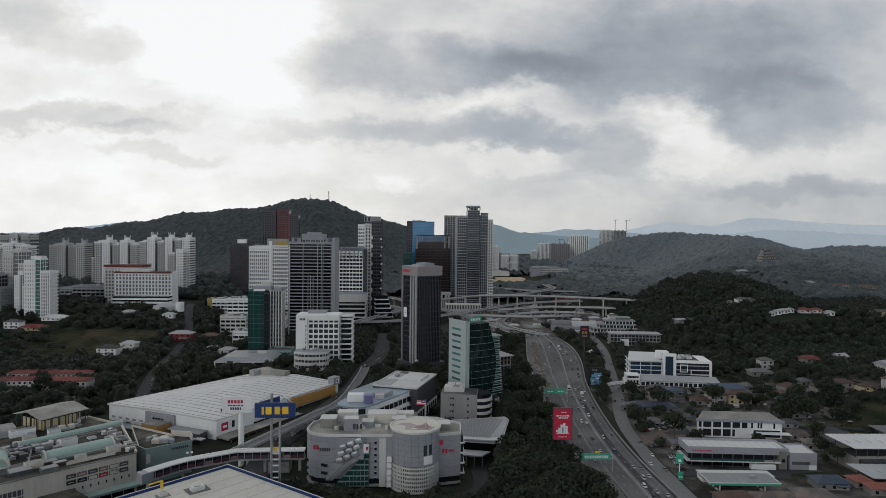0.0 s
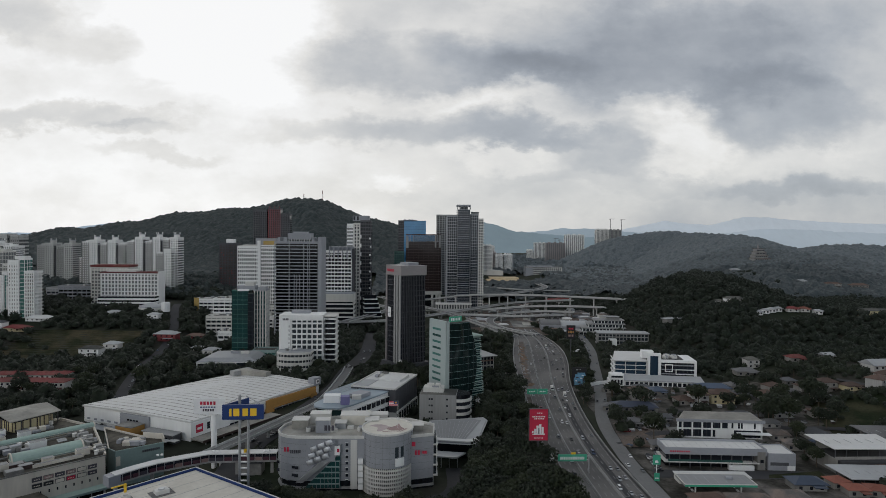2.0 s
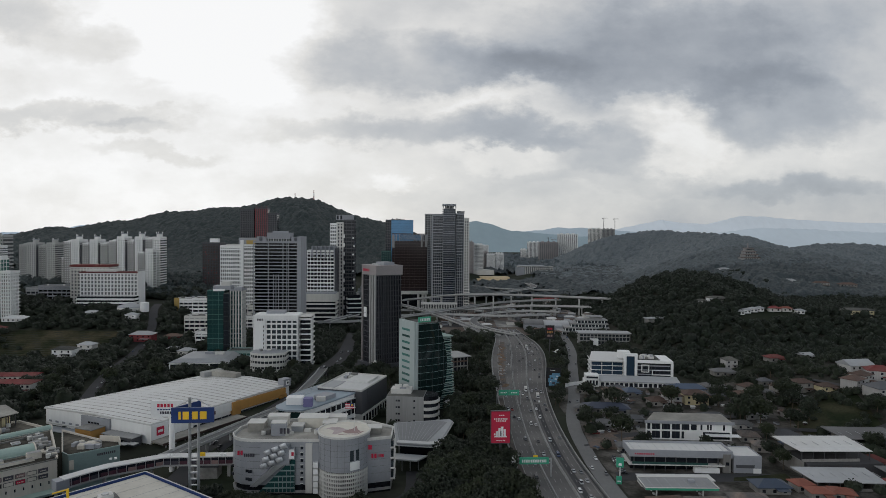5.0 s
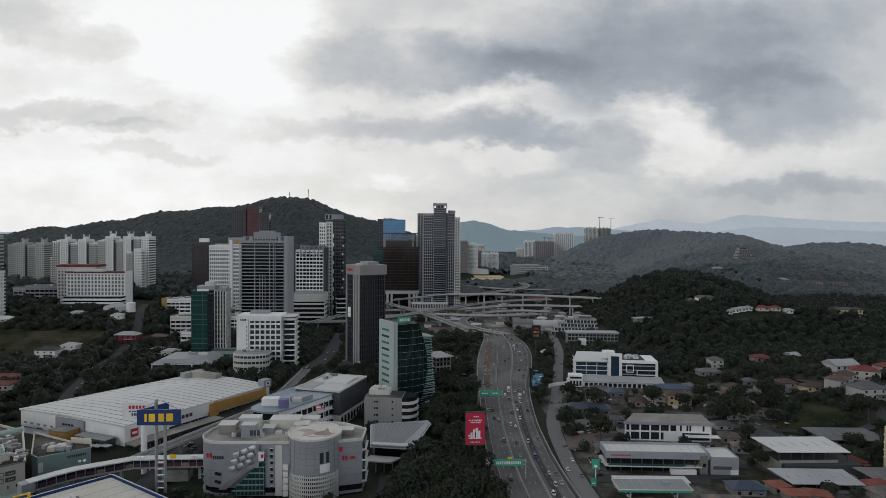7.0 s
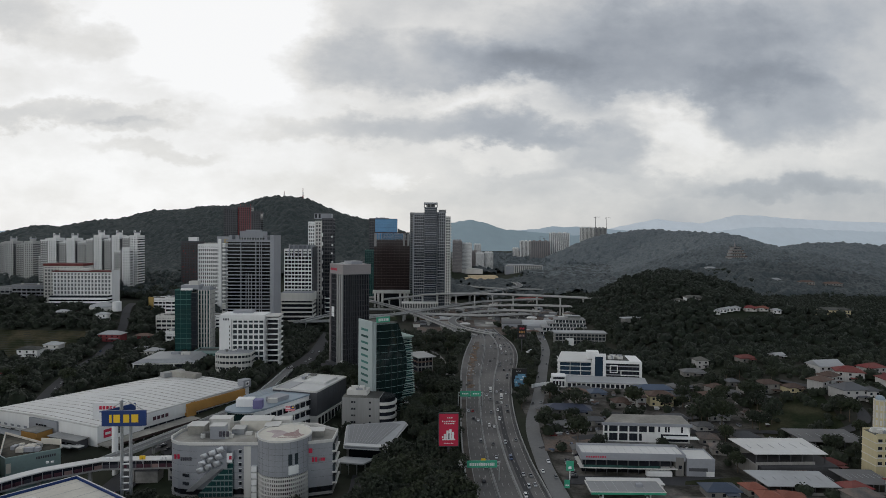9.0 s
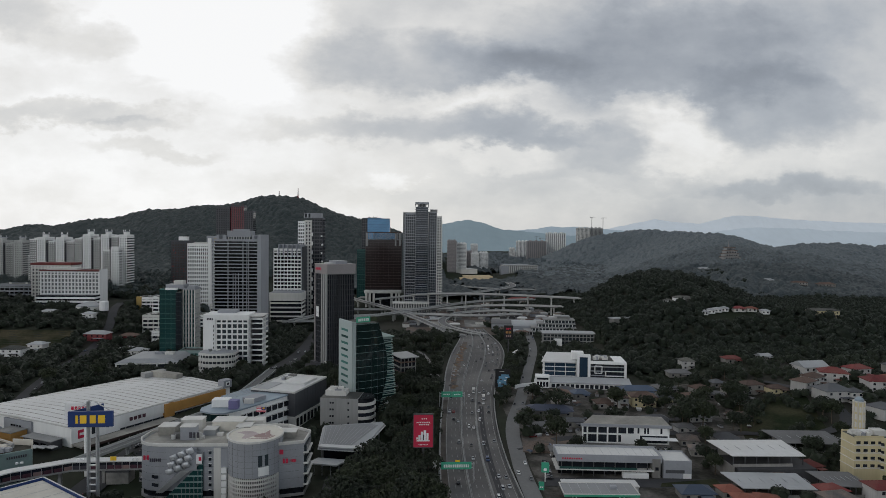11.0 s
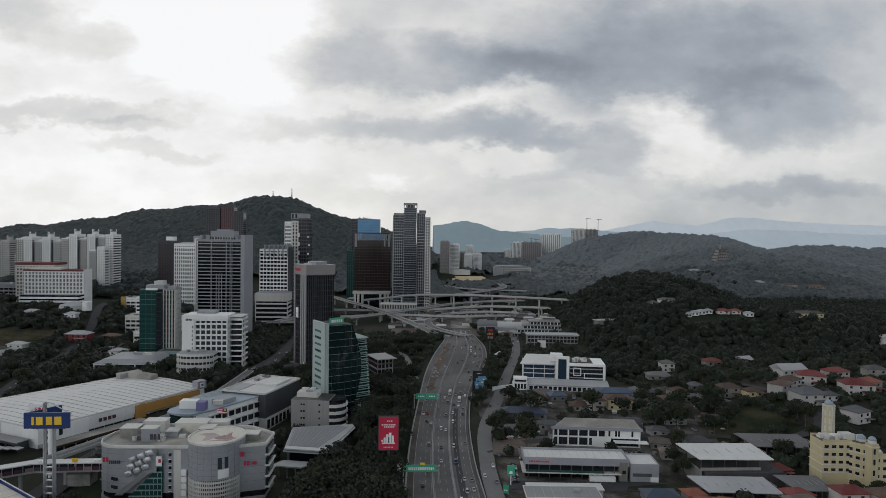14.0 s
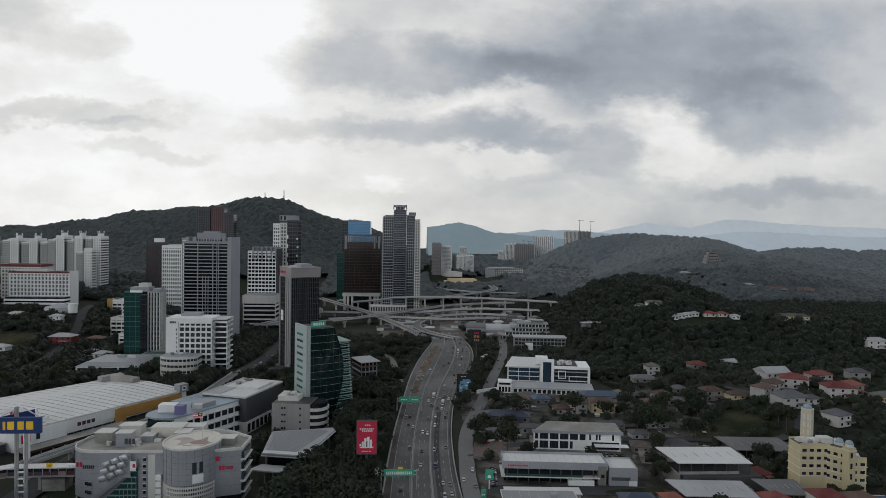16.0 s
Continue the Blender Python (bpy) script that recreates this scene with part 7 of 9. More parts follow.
def skywalk():
    t = thing("skywalk", (-76.5, 266.9, 2.0), 0, "covered white footbridge with printed side panels", "footbridge")
    pts = [(-29.2, -23.2), (-23, -15.5), (-18, -10.5), (0, 0), (14, 0.6), (29.3, 1.0)]
    cols = ["maroon", "maroon", "ink", "maroon", "maroon", "print_grey"]
    g = random.Random(6)
    pts = [Vector(p) for p in pts]
    ways = [(q - p).normalized() for p, q in zip(pts, pts[1:])]
    mitre = []
    for p, q in zip(ways[:1] + ways, ways + ways[-1:]):
        n = Vector((-p.y - q.y, p.x + q.x)).normalized()
        mitre.append(n / max(0.5, n.dot(Vector((-q.y, q.x)))))
    for k, ((x0, y0), (x1, y1)) in enumerate(zip(pts, pts[1:])):
        L, a = math.hypot(x1 - x0, y1 - y0), math.degrees(math.atan2(y1 - y0, x1 - x0))
        # inner_shade: a dark filling in place of the shade inside the covered way
        for name, m, wd, z0, z1 in (("floor_beam", "concrete", 4.2, -0.6, 0.1), ("roof", "roof_white", 4.8, 3.0, 3.45), ("inner_shade", "glass_dark", 3.2, 0.1, 3.0)):
            prism(name, t, m, [tuple(pts[k + e] + mitre[k + e] * q * wd / 2) for e, q in ((0, -1), (1, -1), (1, 1), (0, 1))], z0, z1)
        n = max(2, int(L / 3))
        for e in range(n):
            f = (e + 0.5) / n
            px, py = x0 + (x1 - x0) * f, y0 + (y1 - y0) * f
            o = Vector((math.sin(radians(a)), -math.cos(radians(a)))) * 2.0
            box("side_panel", t, g.choice(cols), px + o.x, py + o.y, 0.15, L / n * 0.9, 0.12, 1.5, a)
            box("post", t, "steel", px + o.x * 1.02 + L / n * 0.5 * math.cos(radians(a)), py + o.y * 1.02, 0.1, 0.2, 0.2, 2.9, a)
    for x, y in ((-28.6, -22.4), (-19, -11.6), (-4, -2.4), (12, 0.6), (27, 1.0)):
        box("pier", t, "concrete", x, y, -14, 1.2, 1.2, 13.5)
    box("end_box", t, "grey", -29.4, -23.4, -0.8, 4.6, 4.6, 4.0, 50)
    for x in (-20, 2, 24):
        cyl("roof_fan", t, "white", x, 0 if x > 0 else -4, 3.45, 0.55, 0.6, 10)
        cyl("roof_fan", t, "white", x + 1.6, 0 if x > 0 else -3.4, 3.45, 0.55, 0.6, 10)
    k = thing("kiosk", (-58, 268, H(-58, 268)), 0, "small dark-roofed restaurant pavilion with yellow sign", "shop")
    box("wall", k, "concrete_dark", 0, 0, 0, 9, 6, 5)
    box("roof", k, "roof_dark", 0, 0, 5.0, 9.6, 6.6, 0.4)
    box("sign_pole", k, "steel", -2, -2, 5.4, 0.3, 0.3, 5)
    box("yellow_arch", k, "sign_yellow", -2, -2, 9.4, 2.4, 0.3, 1.8)
    for kx, m in ((-3, "sign_yellow"), (-1.4, "orange"), (0.2, "sign_yellow"), (1.8, "sign_red")):
        f = thing("banner", (-66 + kx * 2, 247, H(-66 + kx * 2, 247)), 0, "upright coloured roadside banner", "banner", "banners")
        cyl("pole", f, "steel", 0, 0, 0, 0.07, 5, 6)
        box("cloth", f, m, 0.6, 0, 1.2, 1.1, 0.05, 3.6)
    clear(-70, 262, 40, 12)


skywalk()

# ---- east side: offices, showrooms, houses ----


def east_offices():
    z0 = H(182, 422)
    t = thing("office_building", (182, 428, z0), -9, "white-framed office building with blue glass ribbons", "office building")
    h = 14.6
    # left glass wing with oversailing roof
    tower(t, 22, 20, h - 2, 4, "glass_blue_dark", "white", bay=7, band=0.13, pier=0.3, rec=0.6, x=-16, y=1, parapet=0)
    v = [(-29, -11.5, h - 1.6), (-5, -11.5, h - 1.6), (-5, 12, h + 0.6), (-24, 12, h + 0.6)]
    v += [(x, y, z + 0.5) for x, y, z in v]
    me = bpy.data.meshes.new("roof")
    me.from_pydata(v, [], QUADS)
    me.materials.append(M["roof_white"])
    put("roof", me, t, label="white oversailing roof")
    # centre portal
    for x in (-4.2, 3.2):
        box("portal_leg", t, "white", x, -10.8, 0, 1.8, 2.0, h + 2.6)
    box("portal_head", t, "white", -0.5, -10.8, h + 2.6, 9.2, 2.0, 1.8)
    box("portal_glass", t, "glass_blue_dark", -0.5, -10.4, 0, 5.6, 1.0, h + 2.4)
    box("lift_tower", t, "white", -4, -4, h, 8, 6, 5.0)
    # right framed wing
    box("frame_top", t, "white", 16, -1, h - 1.8, 24, 22, 1.6)
    box("frame_side", t, "white", 27.3, -1, 0, 1.6, 22, h - 1.8)
    box("frame_base", t, "white", 16, -1, 0, 21, 21, 1.4)
    box("glazing", t, "glass_dark", 15.6, -0.8, 1.4, 22, 20.6, h - 3.2)
    for k in range(3):
        box("floor_band", t, "grey", 15.4, -0.9, 4.6 + k * 3.0, 21.6, 21.2, 0.7)
    for x, z, w, hh in ((9.4, 6.4, 5.2, 4.8), (20.5, 4.6, 13, 3.2)):
        box("white_frame", t, "white", x, -11.7, z, w, 0.5, 0.5)
        box("white_frame", t, "white", x, -11.7, z + hh, w, 0.5, 0.5)
        for s in (-1, 1):
            box("white_frame", t, "white", x + s * (w / 2 - 0.25), -11.7, z + 0.5, 0.5, 0.5, hh - 0.5)
    for k in range(7):
        box("mullion", t, "grey_dark", 8 + k * 2.8, -11.2, 1.4, 0.14, 0.2, h - 3.2)
    box("roof_deck", t, "flat_roof", 12, 0, h - 0.15, 16, 18, 0.2)
    roof_clutter(t, 11, 0, h + 0.06, 14, 16, 16, 101)
    p = thing("podium_building", (172, 404, H(172, 404)), -9, "low white podium with long grey shed roof", "podium")
    box("wall", p, "white", 2, 0, 0, 60, 9, 3.6)
    v = [(-18, -5.5, 3.6), (34, -5.5, 3.6), (34, 5, 5.4), (-18, 5, 5.4), (-18, -5.5, 3.9), (34, -5.5, 3.9), (34, 5, 5.7), (-18, 5, 5.7)]
    me = bpy.data.meshes.new("roof")
    me.from_pydata(v, [], QUADS)
    me.materials.append(M["roof_grey"])
    put("roof", me, p)
    for k in range(16):
        box("opening", p, "glass_dark", -16 + k * 3.1, -4.56, 0.4, 2.2, 0.3, 2.4)
    box("gatehouse", p, "white", -23, -2, 0, 9, 8, 7.6)
    for k in range(4):
        box("gate_window", p, "glass_dark", -26 + k * 2, -6.02, 1.0, 1.3, 0.3, 3.2)
    box("gate_top", p, "glass_dark", -23, -6.05, 5.6, 7.4, 0.3, 1.2)
    for i in range(6):
        box("curved_wall", p, "white", -29 - i * 2.2, -2.4 - i * 0.9 - i * i * 0.12, 0, 2.6, 0.5, 2.6, 22 + i * 4)
    clear(180, 418, 40, 28, -9)
    # stepped offices farther on
    for x, y, w, d, hh, n, lab in ((203, 618, 52, 20, 15, 4, "stepped white office building with terraces"), (206, 560, 46, 14, 12, 3, "long white two-storey office with glazed front"), (190, 640, 44, 26, 11, 2, "grey hall with vaulted metal roof"), (163, 650, 30, 24, 10, 2, "grey workshop with curved metal roof")):
        z0 = H(x, y)
        t = thing("office_building", (x, y, z0), -6, lab, "office building", "offices by the interchange")
        if "stepped" in lab:
            for k in range(4):
                box("terrace", t, "concrete", 3 * k, 1.5 * k, k * 3.7 + 2.6, w - 7 * k, d - 2 * k, 1.2)
                box("storey", t, "glass_grey", 3 * k, 1.5 * k, k * 3.7, w - 7 * k - 1.5, d - 2 * k - 1.2, 2.6)
                for q in range(int((w - 7 * k) / 3.4)):
                    box("post", t, "white", 3 * k - (w - 7 * k) / 2 + 1 + q * 3.4, 1.5 * k - (d - 2 * k) / 2 + 0.35, k * 3.7, 0.5, 0.4, 2.6)
            box("roof_room", t, "concrete", 14, 4, 15.0, 12, 6, 2.6)
            box("roof_slab", t, "roof_grey", 12, 3, 17.6, 16, 9, 0.4)
        elif "glazed" in lab:
            tower(t, w, d, 10.5, 3, "glass_grey", "concrete", bay=3.2, band=0.2, pier=0.5, rec=0.8, parapet=0.4)
            box("roof_slab", t, "roof_grey", 0, 0, 10.7, w + 2, d + 2, 0.5)
            box("white_wing", t, "white", -10, -8, 0, 7, 5, 6)
        else:
            box("wall", t, "grey", 0, 0, 0, w, d, 6)
            me = bpy.data.meshes.new("roof")
            v = []
            for i in range(9):
                q = math.pi * i / 8
                v += [(-w / 2 - 0.5, -d / 2 * math.cos(q), 6 + 4 * math.sin(q)), (w / 2 + 0.5, -d / 2 * math.cos(q), 6 + 4 * math.sin(q))]
            me.from_pydata(v, [], [(2 * i, 2 * i + 1, 2 * i + 3, 2 * i + 2) for i in range(8)] + [tuple(range(0, 18, 2)), tuple(range(17, 0, -2))])
            me.materials.append(M["roof_grey" if w > 40 else "roof_slate"])
            put("roof", me, t)
        clear(x, y, w / 2 + 3, d / 2 + 3, -6)
    g = random.Random(77)
    for i in range(210):
        x, y = g.uniform(50, 235), g.uniform(605, 870)
        if blocked(x, y):
            continue
        if y < 650 and x < 156:
            continue
        t = thing("workshop_shed", (x, y, H(x, y)), g.uniform(-15, 10), "small workshop shed with low pitched metal roof", "shed", "sheds by the interchange")
        w, d, hh = g.uniform(6, 13), g.uniform(5, 9), g.uniform(2.6, 4.4)
        box("wall", t, g.choice(["concrete_dark", "grey", "offwhite"]), 0, 0, 0, w, d, hh)
        box("roof", t, g.choice(["roof_grey", "roof_white", "roof_rust", "roof_dark", "roof_brown", "roof_rust"]), 0, 0, hh, w + 1, d + 1, 1.1, taper=0.55)
        clear(x, y, w / 2 + 1, d / 2 + 1)


M["glass_blue_dark"] = glassy("deep_blue_glass", (0.028, 0.055, 0.09), 0.14, 0.5)
M["roof_slate"] = mat("slate_grey_roof", (0.13, 0.13, 0.132), 0.7, 0.25, 0.15, 0.08, 0.8)
east_offices()


M["turf"] = mat("rough_turf", (0.018, 0.027, 0.012), 0.95, 0.45, 0.4, 0.06, 0.8, 0.1, tint=(0.042, 0.042, 0.024), spec=0.1)


def showrooms():
    z0 = H(168, 310) - 0.2
    t = thing("showroom", (168.2, 308.5, -1.6), -6.5, "two-storey showroom with white frame and grey sloped roof", "showroom")
    w, d = 42, 15

    def slab(name, m, z, hh, e, label=""):
        prism(name, t, m, [(-w / 2 - e, -d / 2 - e), (w / 2 + e, -d / 2 - e), (w / 2 + e, d / 2 + e), (-w / 2 + 9 - e, d / 2 + e)], z, z + hh, label=label)
    slab("body", "glass_dark", 0, 8.2, -0.5)
    box("plinth", t, "concrete_dark", 0, 0, -4, w + 1, d + 3, 4)
    box("rear_wall", t, "offwhite", 6, 1.5, 0, w - 12.4, d - 3.4, 8.9)
    for z, hh in ((0, 0.5), (4.2, 0.7), (8.2, 0.6)):
        slab("floor_band", "white", z, hh, 0)
    for x in (-20.7, -18.4, -13.5, -8.6, -3.8, 0.8, 20.7):
        box("frame_post", t, "white", x, -d / 2 + 0.2, 0, 0.7, 0.5, 8.7)
    box("white_wall", t, "white", 12.6, -d / 2 + 0.3, 4.9, 17, 0.7, 3.4)
    box("white_wall", t, "white", 2.5, -d / 2 + 0.25, 0.5, 9, 0.7, 3.7)
    for k in (6.2, 9.4, 10.8, 17.2):
        box("slot_window", t, "glass_dark", k, -d / 2 - 0.08, 5.2, 0.9, 0.12, 2.8)
    for s in range(11):
        box("mullion", t, "grey_dark", -20 + s * 1.95, -d / 2 + 0.52, 0.5, 0.1, 0.12, 7.6)
    v = [(-w / 2 - 0.8, -d / 2 - 0.8, 8.8), (w / 2 + 0.8, -d / 2 - 0.8, 8.8), (w / 2 - 2, d / 2 - 2, 9.7), (-w / 2 + 9, d / 2 - 2, 9.7), (-w / 2 + 8, d / 2 + 1, 9), (w / 2 + 0.8, d / 2 + 1, 9)]
    me = bpy.data.meshes.new("roof")
    me.from_pydata(v, [], [(0, 1, 2, 3), (0, 3, 4), (1, 5, 2), (3, 2, 5, 4), (0, 4, 5, 1)])
    me.materials.append(M["roof_stone"])
    put("roof", me, t, label="grey sloped metal roof")
    box("eaves_band", t, "grey", 0, -d / 2 - 0.9, 8.2, w + 1.8, 0.3, 1.5)
    box("awning", t, "white", 16, -d / 2 - 2.2, 3.2, 16, 4, 0.3)
    clear(168, 309, 26, 12)
    t = thing("showroom", (148.6, 273.0, -5.0), -5.0, "long showroom with white flat roof and grey fascia", "showroom")
    w, d, hh = 45.0, 12.5, 9.6
    box("upper_storey", t, "grey", 0, 0, 7.4, w, d, hh - 7.4)
    box("roof", t, "roof_white", 0, 0, hh + 0.004, w - 1, d - 1, 0.12, label="white flat metal roof")
    for s in (-1, 1):
        box("parapet", t, "grey", 0, s * (d / 2 - 0.2), hh, w, 0.4, 0.9)
        box("parapet", t, "grey", s * (w / 2 - 0.2), 0, hh, 0.4, d - 0.8, 0.9)
    for k in range(12):
        box("roof_seam", t, "roof_grey", -20 + k * 3.6, 0, hh + 0.12, 0.1, d - 1.4, 0.06)
    box("gallery_glass", t, "glass_dark", -2, 0.8, 4.4, w - 6, d - 2.4, 3.0)
    box("gallery_slab", t, "offwhite", -2, -0.6, 3.9, w - 3, d + 0.2, 0.5)
    box("gallery_rail", t, "glass_teal", -5, -d / 2 - 0.6, 4.4, w - 12, 0.1, 1.0)
    box("ground_glass", t, "glass_black", -2, 1.2, 0, w - 6, d - 3, 3.9)
    for k in range(9):
        box("column", t, "steel_dark", -20.5 + k * 4.6, -d / 2 + 0.2, 0, 0.35, 0.35, 7.4)
    box("white_block", t, "white", 11, -d / 2 - 0.3, 0.2, 11, 2.0, 3.0)
    box("end_wall", t, "plaster", 20.0, -0.2, 0, 3.4, d + 0.2, hh - 0.4)
    box("end_window", t, "glass_dark", 20.2, -d / 2 - 0.36, 4.4, 1.4, 0.2, 1.4)
    bars(t, "sign_red", -16, -d / 2 - 0.08, 8.4, 9, 0.7, 9, seed=31)
    s = thing("annex_shed", (179.0, 270.3, -5.0), -5.0, "lower grey annex with white flat roof", "shed")
    box("wall", s, "grey", -1.5, 0, 0, 12, 13, 8.2)
    box("roof", s, "roof_white", -1.5, 0, 8.204, 11.4, 12.4, 0.12)
    for q in (-1, 1):
        box("parapet", s, "grey", -1.5 + q * 5.85, 0, 8.2, 0.3, 13, 0.6)
        box("parapet", s, "grey", -1.5, q * 6.35, 8.2, 11.4, 0.3, 0.6)
    box("door", s, "white", 2.6, -6.5, 0.1, 3.4, 0.2, 3.2)
    box("band", s, "roof_dark", -2.6, -6.5, 3.4, 8, 0.2, 1.4)
    clear(156, 275, 38, 11)
    # car showroom forecourt
    polyroad("forecourt", [(118, 262), (150, 260), (186, 258)], 9, "asphalt_dark", 0.3, "dark asphalt forecourt of the showroom")
    # filling station
    p = thing("filling_station", (137, 243.5, -5.2), -3, "filling station with flat grey canopy edged green", "filling station")
    for x, w, yy in ((-1, 29, 0),):
        box("canopy", p, "roof_slate_pale", x, yy, 5.2, w, 11, 0.9, label="flat grey canopy")
        for k in range(7):
            box("canopy_seam", p, "roof_grey", x - w / 2 + (k + 1) * w / 8, yy, 6.1, 0.12, 10.6, 0.06)
        box("roof_unit", p, "grey", x + 6, yy + 1, 6.1, 2.6, 1.8, 0.9)
        box("canopy_edge", p, "sign_green", x, yy - 5.55, 5.25, w, 0.12, 0.8)
        for q in (-1, 1):
            box("canopy_rim", p, "offwhite", x, yy + q * 5.5, 6.1, w + 0.3, 0.3, 0.25)
            box("canopy_rim", p, "offwhite", x + q * w / 2, yy, 6.1, 0.3, 10.6, 0.25)
        for k in (-1, 1):
            for q in (-3, 3):
                box("column", p, "white", x + k * w * 0.32, yy + q, 0, 0.5, 0.5, 5.2)
            box("pump", p, "sign_white", x + k * w * 0.32, yy, 0, 0.8, 1.6, 1.8)
    box("shop", p, "offwhite", 2, 10, 0, 30, 6, 4)
    box("shop_roof", p, "roof_white", 2, 10, 4, 31, 7, 0.3)
    g = thing("filling_station_sign", (119, 262, -4), -8, "green and white price sign on a white pole", "sign")
    cyl("pole", g, "white", 0, 0, 0, 0.22, 4.4, 8)
    box("panel", g, "sign_green", 0, 0, 4.2, 3.2, 0.4, 4.2)
    cyl("drop_mark", g, "sign_white", 0, -0.16, 5.2, 0.8, 0.9, 10, 0.55)
    g = thing("filling_station_sign", (115.5, 253, -4), -8, "low green board with pale bars", "sign")
    box("panel", g, "sign_green", 0, 0, 0.6, 2.2, 0.3, 3.4)
    bars(g, "sign_white", 0, -0.2, 1.6, 1.6, 0.5, 2, seed=33)
    clear(138, 247, 26, 14)
    # open sheds
    for x, y, w, d, hh, m, lab, rz in ((217, 271, 33, 15, 5.2, "roof_white", "open-sided shed with white metal roof", 0), (256, 296, 30, 14, 5.6, "roof_slate", "open-sided shed with grey metal roof", -3), (211, 251, 30, 12, 4.2, "roof_grey", "long low shed with pale metal roof", -3), (240, 250, 16, 11, 5, "roof_slate", "low shed with grey metal roof", -3)):
        z0 = 1.5 if x == 217 else H(x, y)
        t = thing("open_shed", (x, y, z0), rz, lab, "shed", "open sheds")
        if x == 217:
            box("terrace", t, "asphalt_dark", 1.5, -1.5, -8, w + 5, d + 7, 8.0, 0, "", 0.9)
            box("retaining_wall", t, "plaster", -w / 2 - 0.9, -1.0, -6, 0.6, d + 5, 6.9, 0, "stained pale retaining wall")
        v = [(-w / 2, -d / 2, hh - 1.0), (w / 2, -d / 2, hh - 1.4), (w / 2 - 2, d / 2, hh + 0.6), (-w / 2 - 4, d / 2, hh + 0.8)]
        v += [(a, b, c + 0.3) for a, b, c in v]
        me = bpy.data.meshes.new("roof")
        me.from_pydata(v, [], QUADS)
        me.materials.append(M[m])
        put("roof", me, t, label=lab.split("with ")[1])
        for k in range(7):
            f = -w / 2 + 1 + k * (w - 2) / 6
            box("roof_seam", t, "roof_grey", f, 0, hh + 0.25, 0.16, d * 0.4, 0.12)
            box("post", t, "steel_dark", f, -d / 2 + 0.6, 0, 0.3, 0.3, hh - 1.1)
            box("post", t, "steel_dark", f, d / 2 - 0.6, 0, 0.3, 0.3, hh + 0.3)
        box("back_wall", t, "concrete_dark", 0, d / 2 - 1.4, 0, w - 2, 0.3, hh - 1.4)
        box("front_wall", t, "plaster", -w * 0.1, -d / 2 - 1.0, 0, w * 0.8, 0.4, 1.2)
        clear(x, y, w / 2 + 3, d / 2 + 3, rz)
    lw = thing("lawn", (180, 259.5, -3.95), 0, "small mown green lawn", "lawn")
    prism("turf", lw, "turf", [(-14, -4), (12, -5), (13, 3), (-12, -0.5)], 0, 0.35)
    clear(180, 259, 14, 5)
    lw = thing("lawn", (262, 330, H(262, 330)), 0, "rough open green plot among houses", "lawn")
    ax, ay = np.linspace(-22, 22, 12), np.linspace(-20, 24, 12)
    v = [(a + 0.35 * b, b, H(262 + a + 0.35 * b, 330 + b) - H(262, 330) + 0.3) for b in ay for a in ax]
    me = bpy.data.meshes.new("turf")
    me.from_pydata(v, [], [(j * 12 + i, j * 12 + i + 1, j * 12 + i + 13, j * 12 + i + 12) for j in range(11) for i in range(11)])
    me.materials.append(M["turf"])
    put("turf", me, lw)
    clear(264, 330, 11, 10, 20)


showrooms()


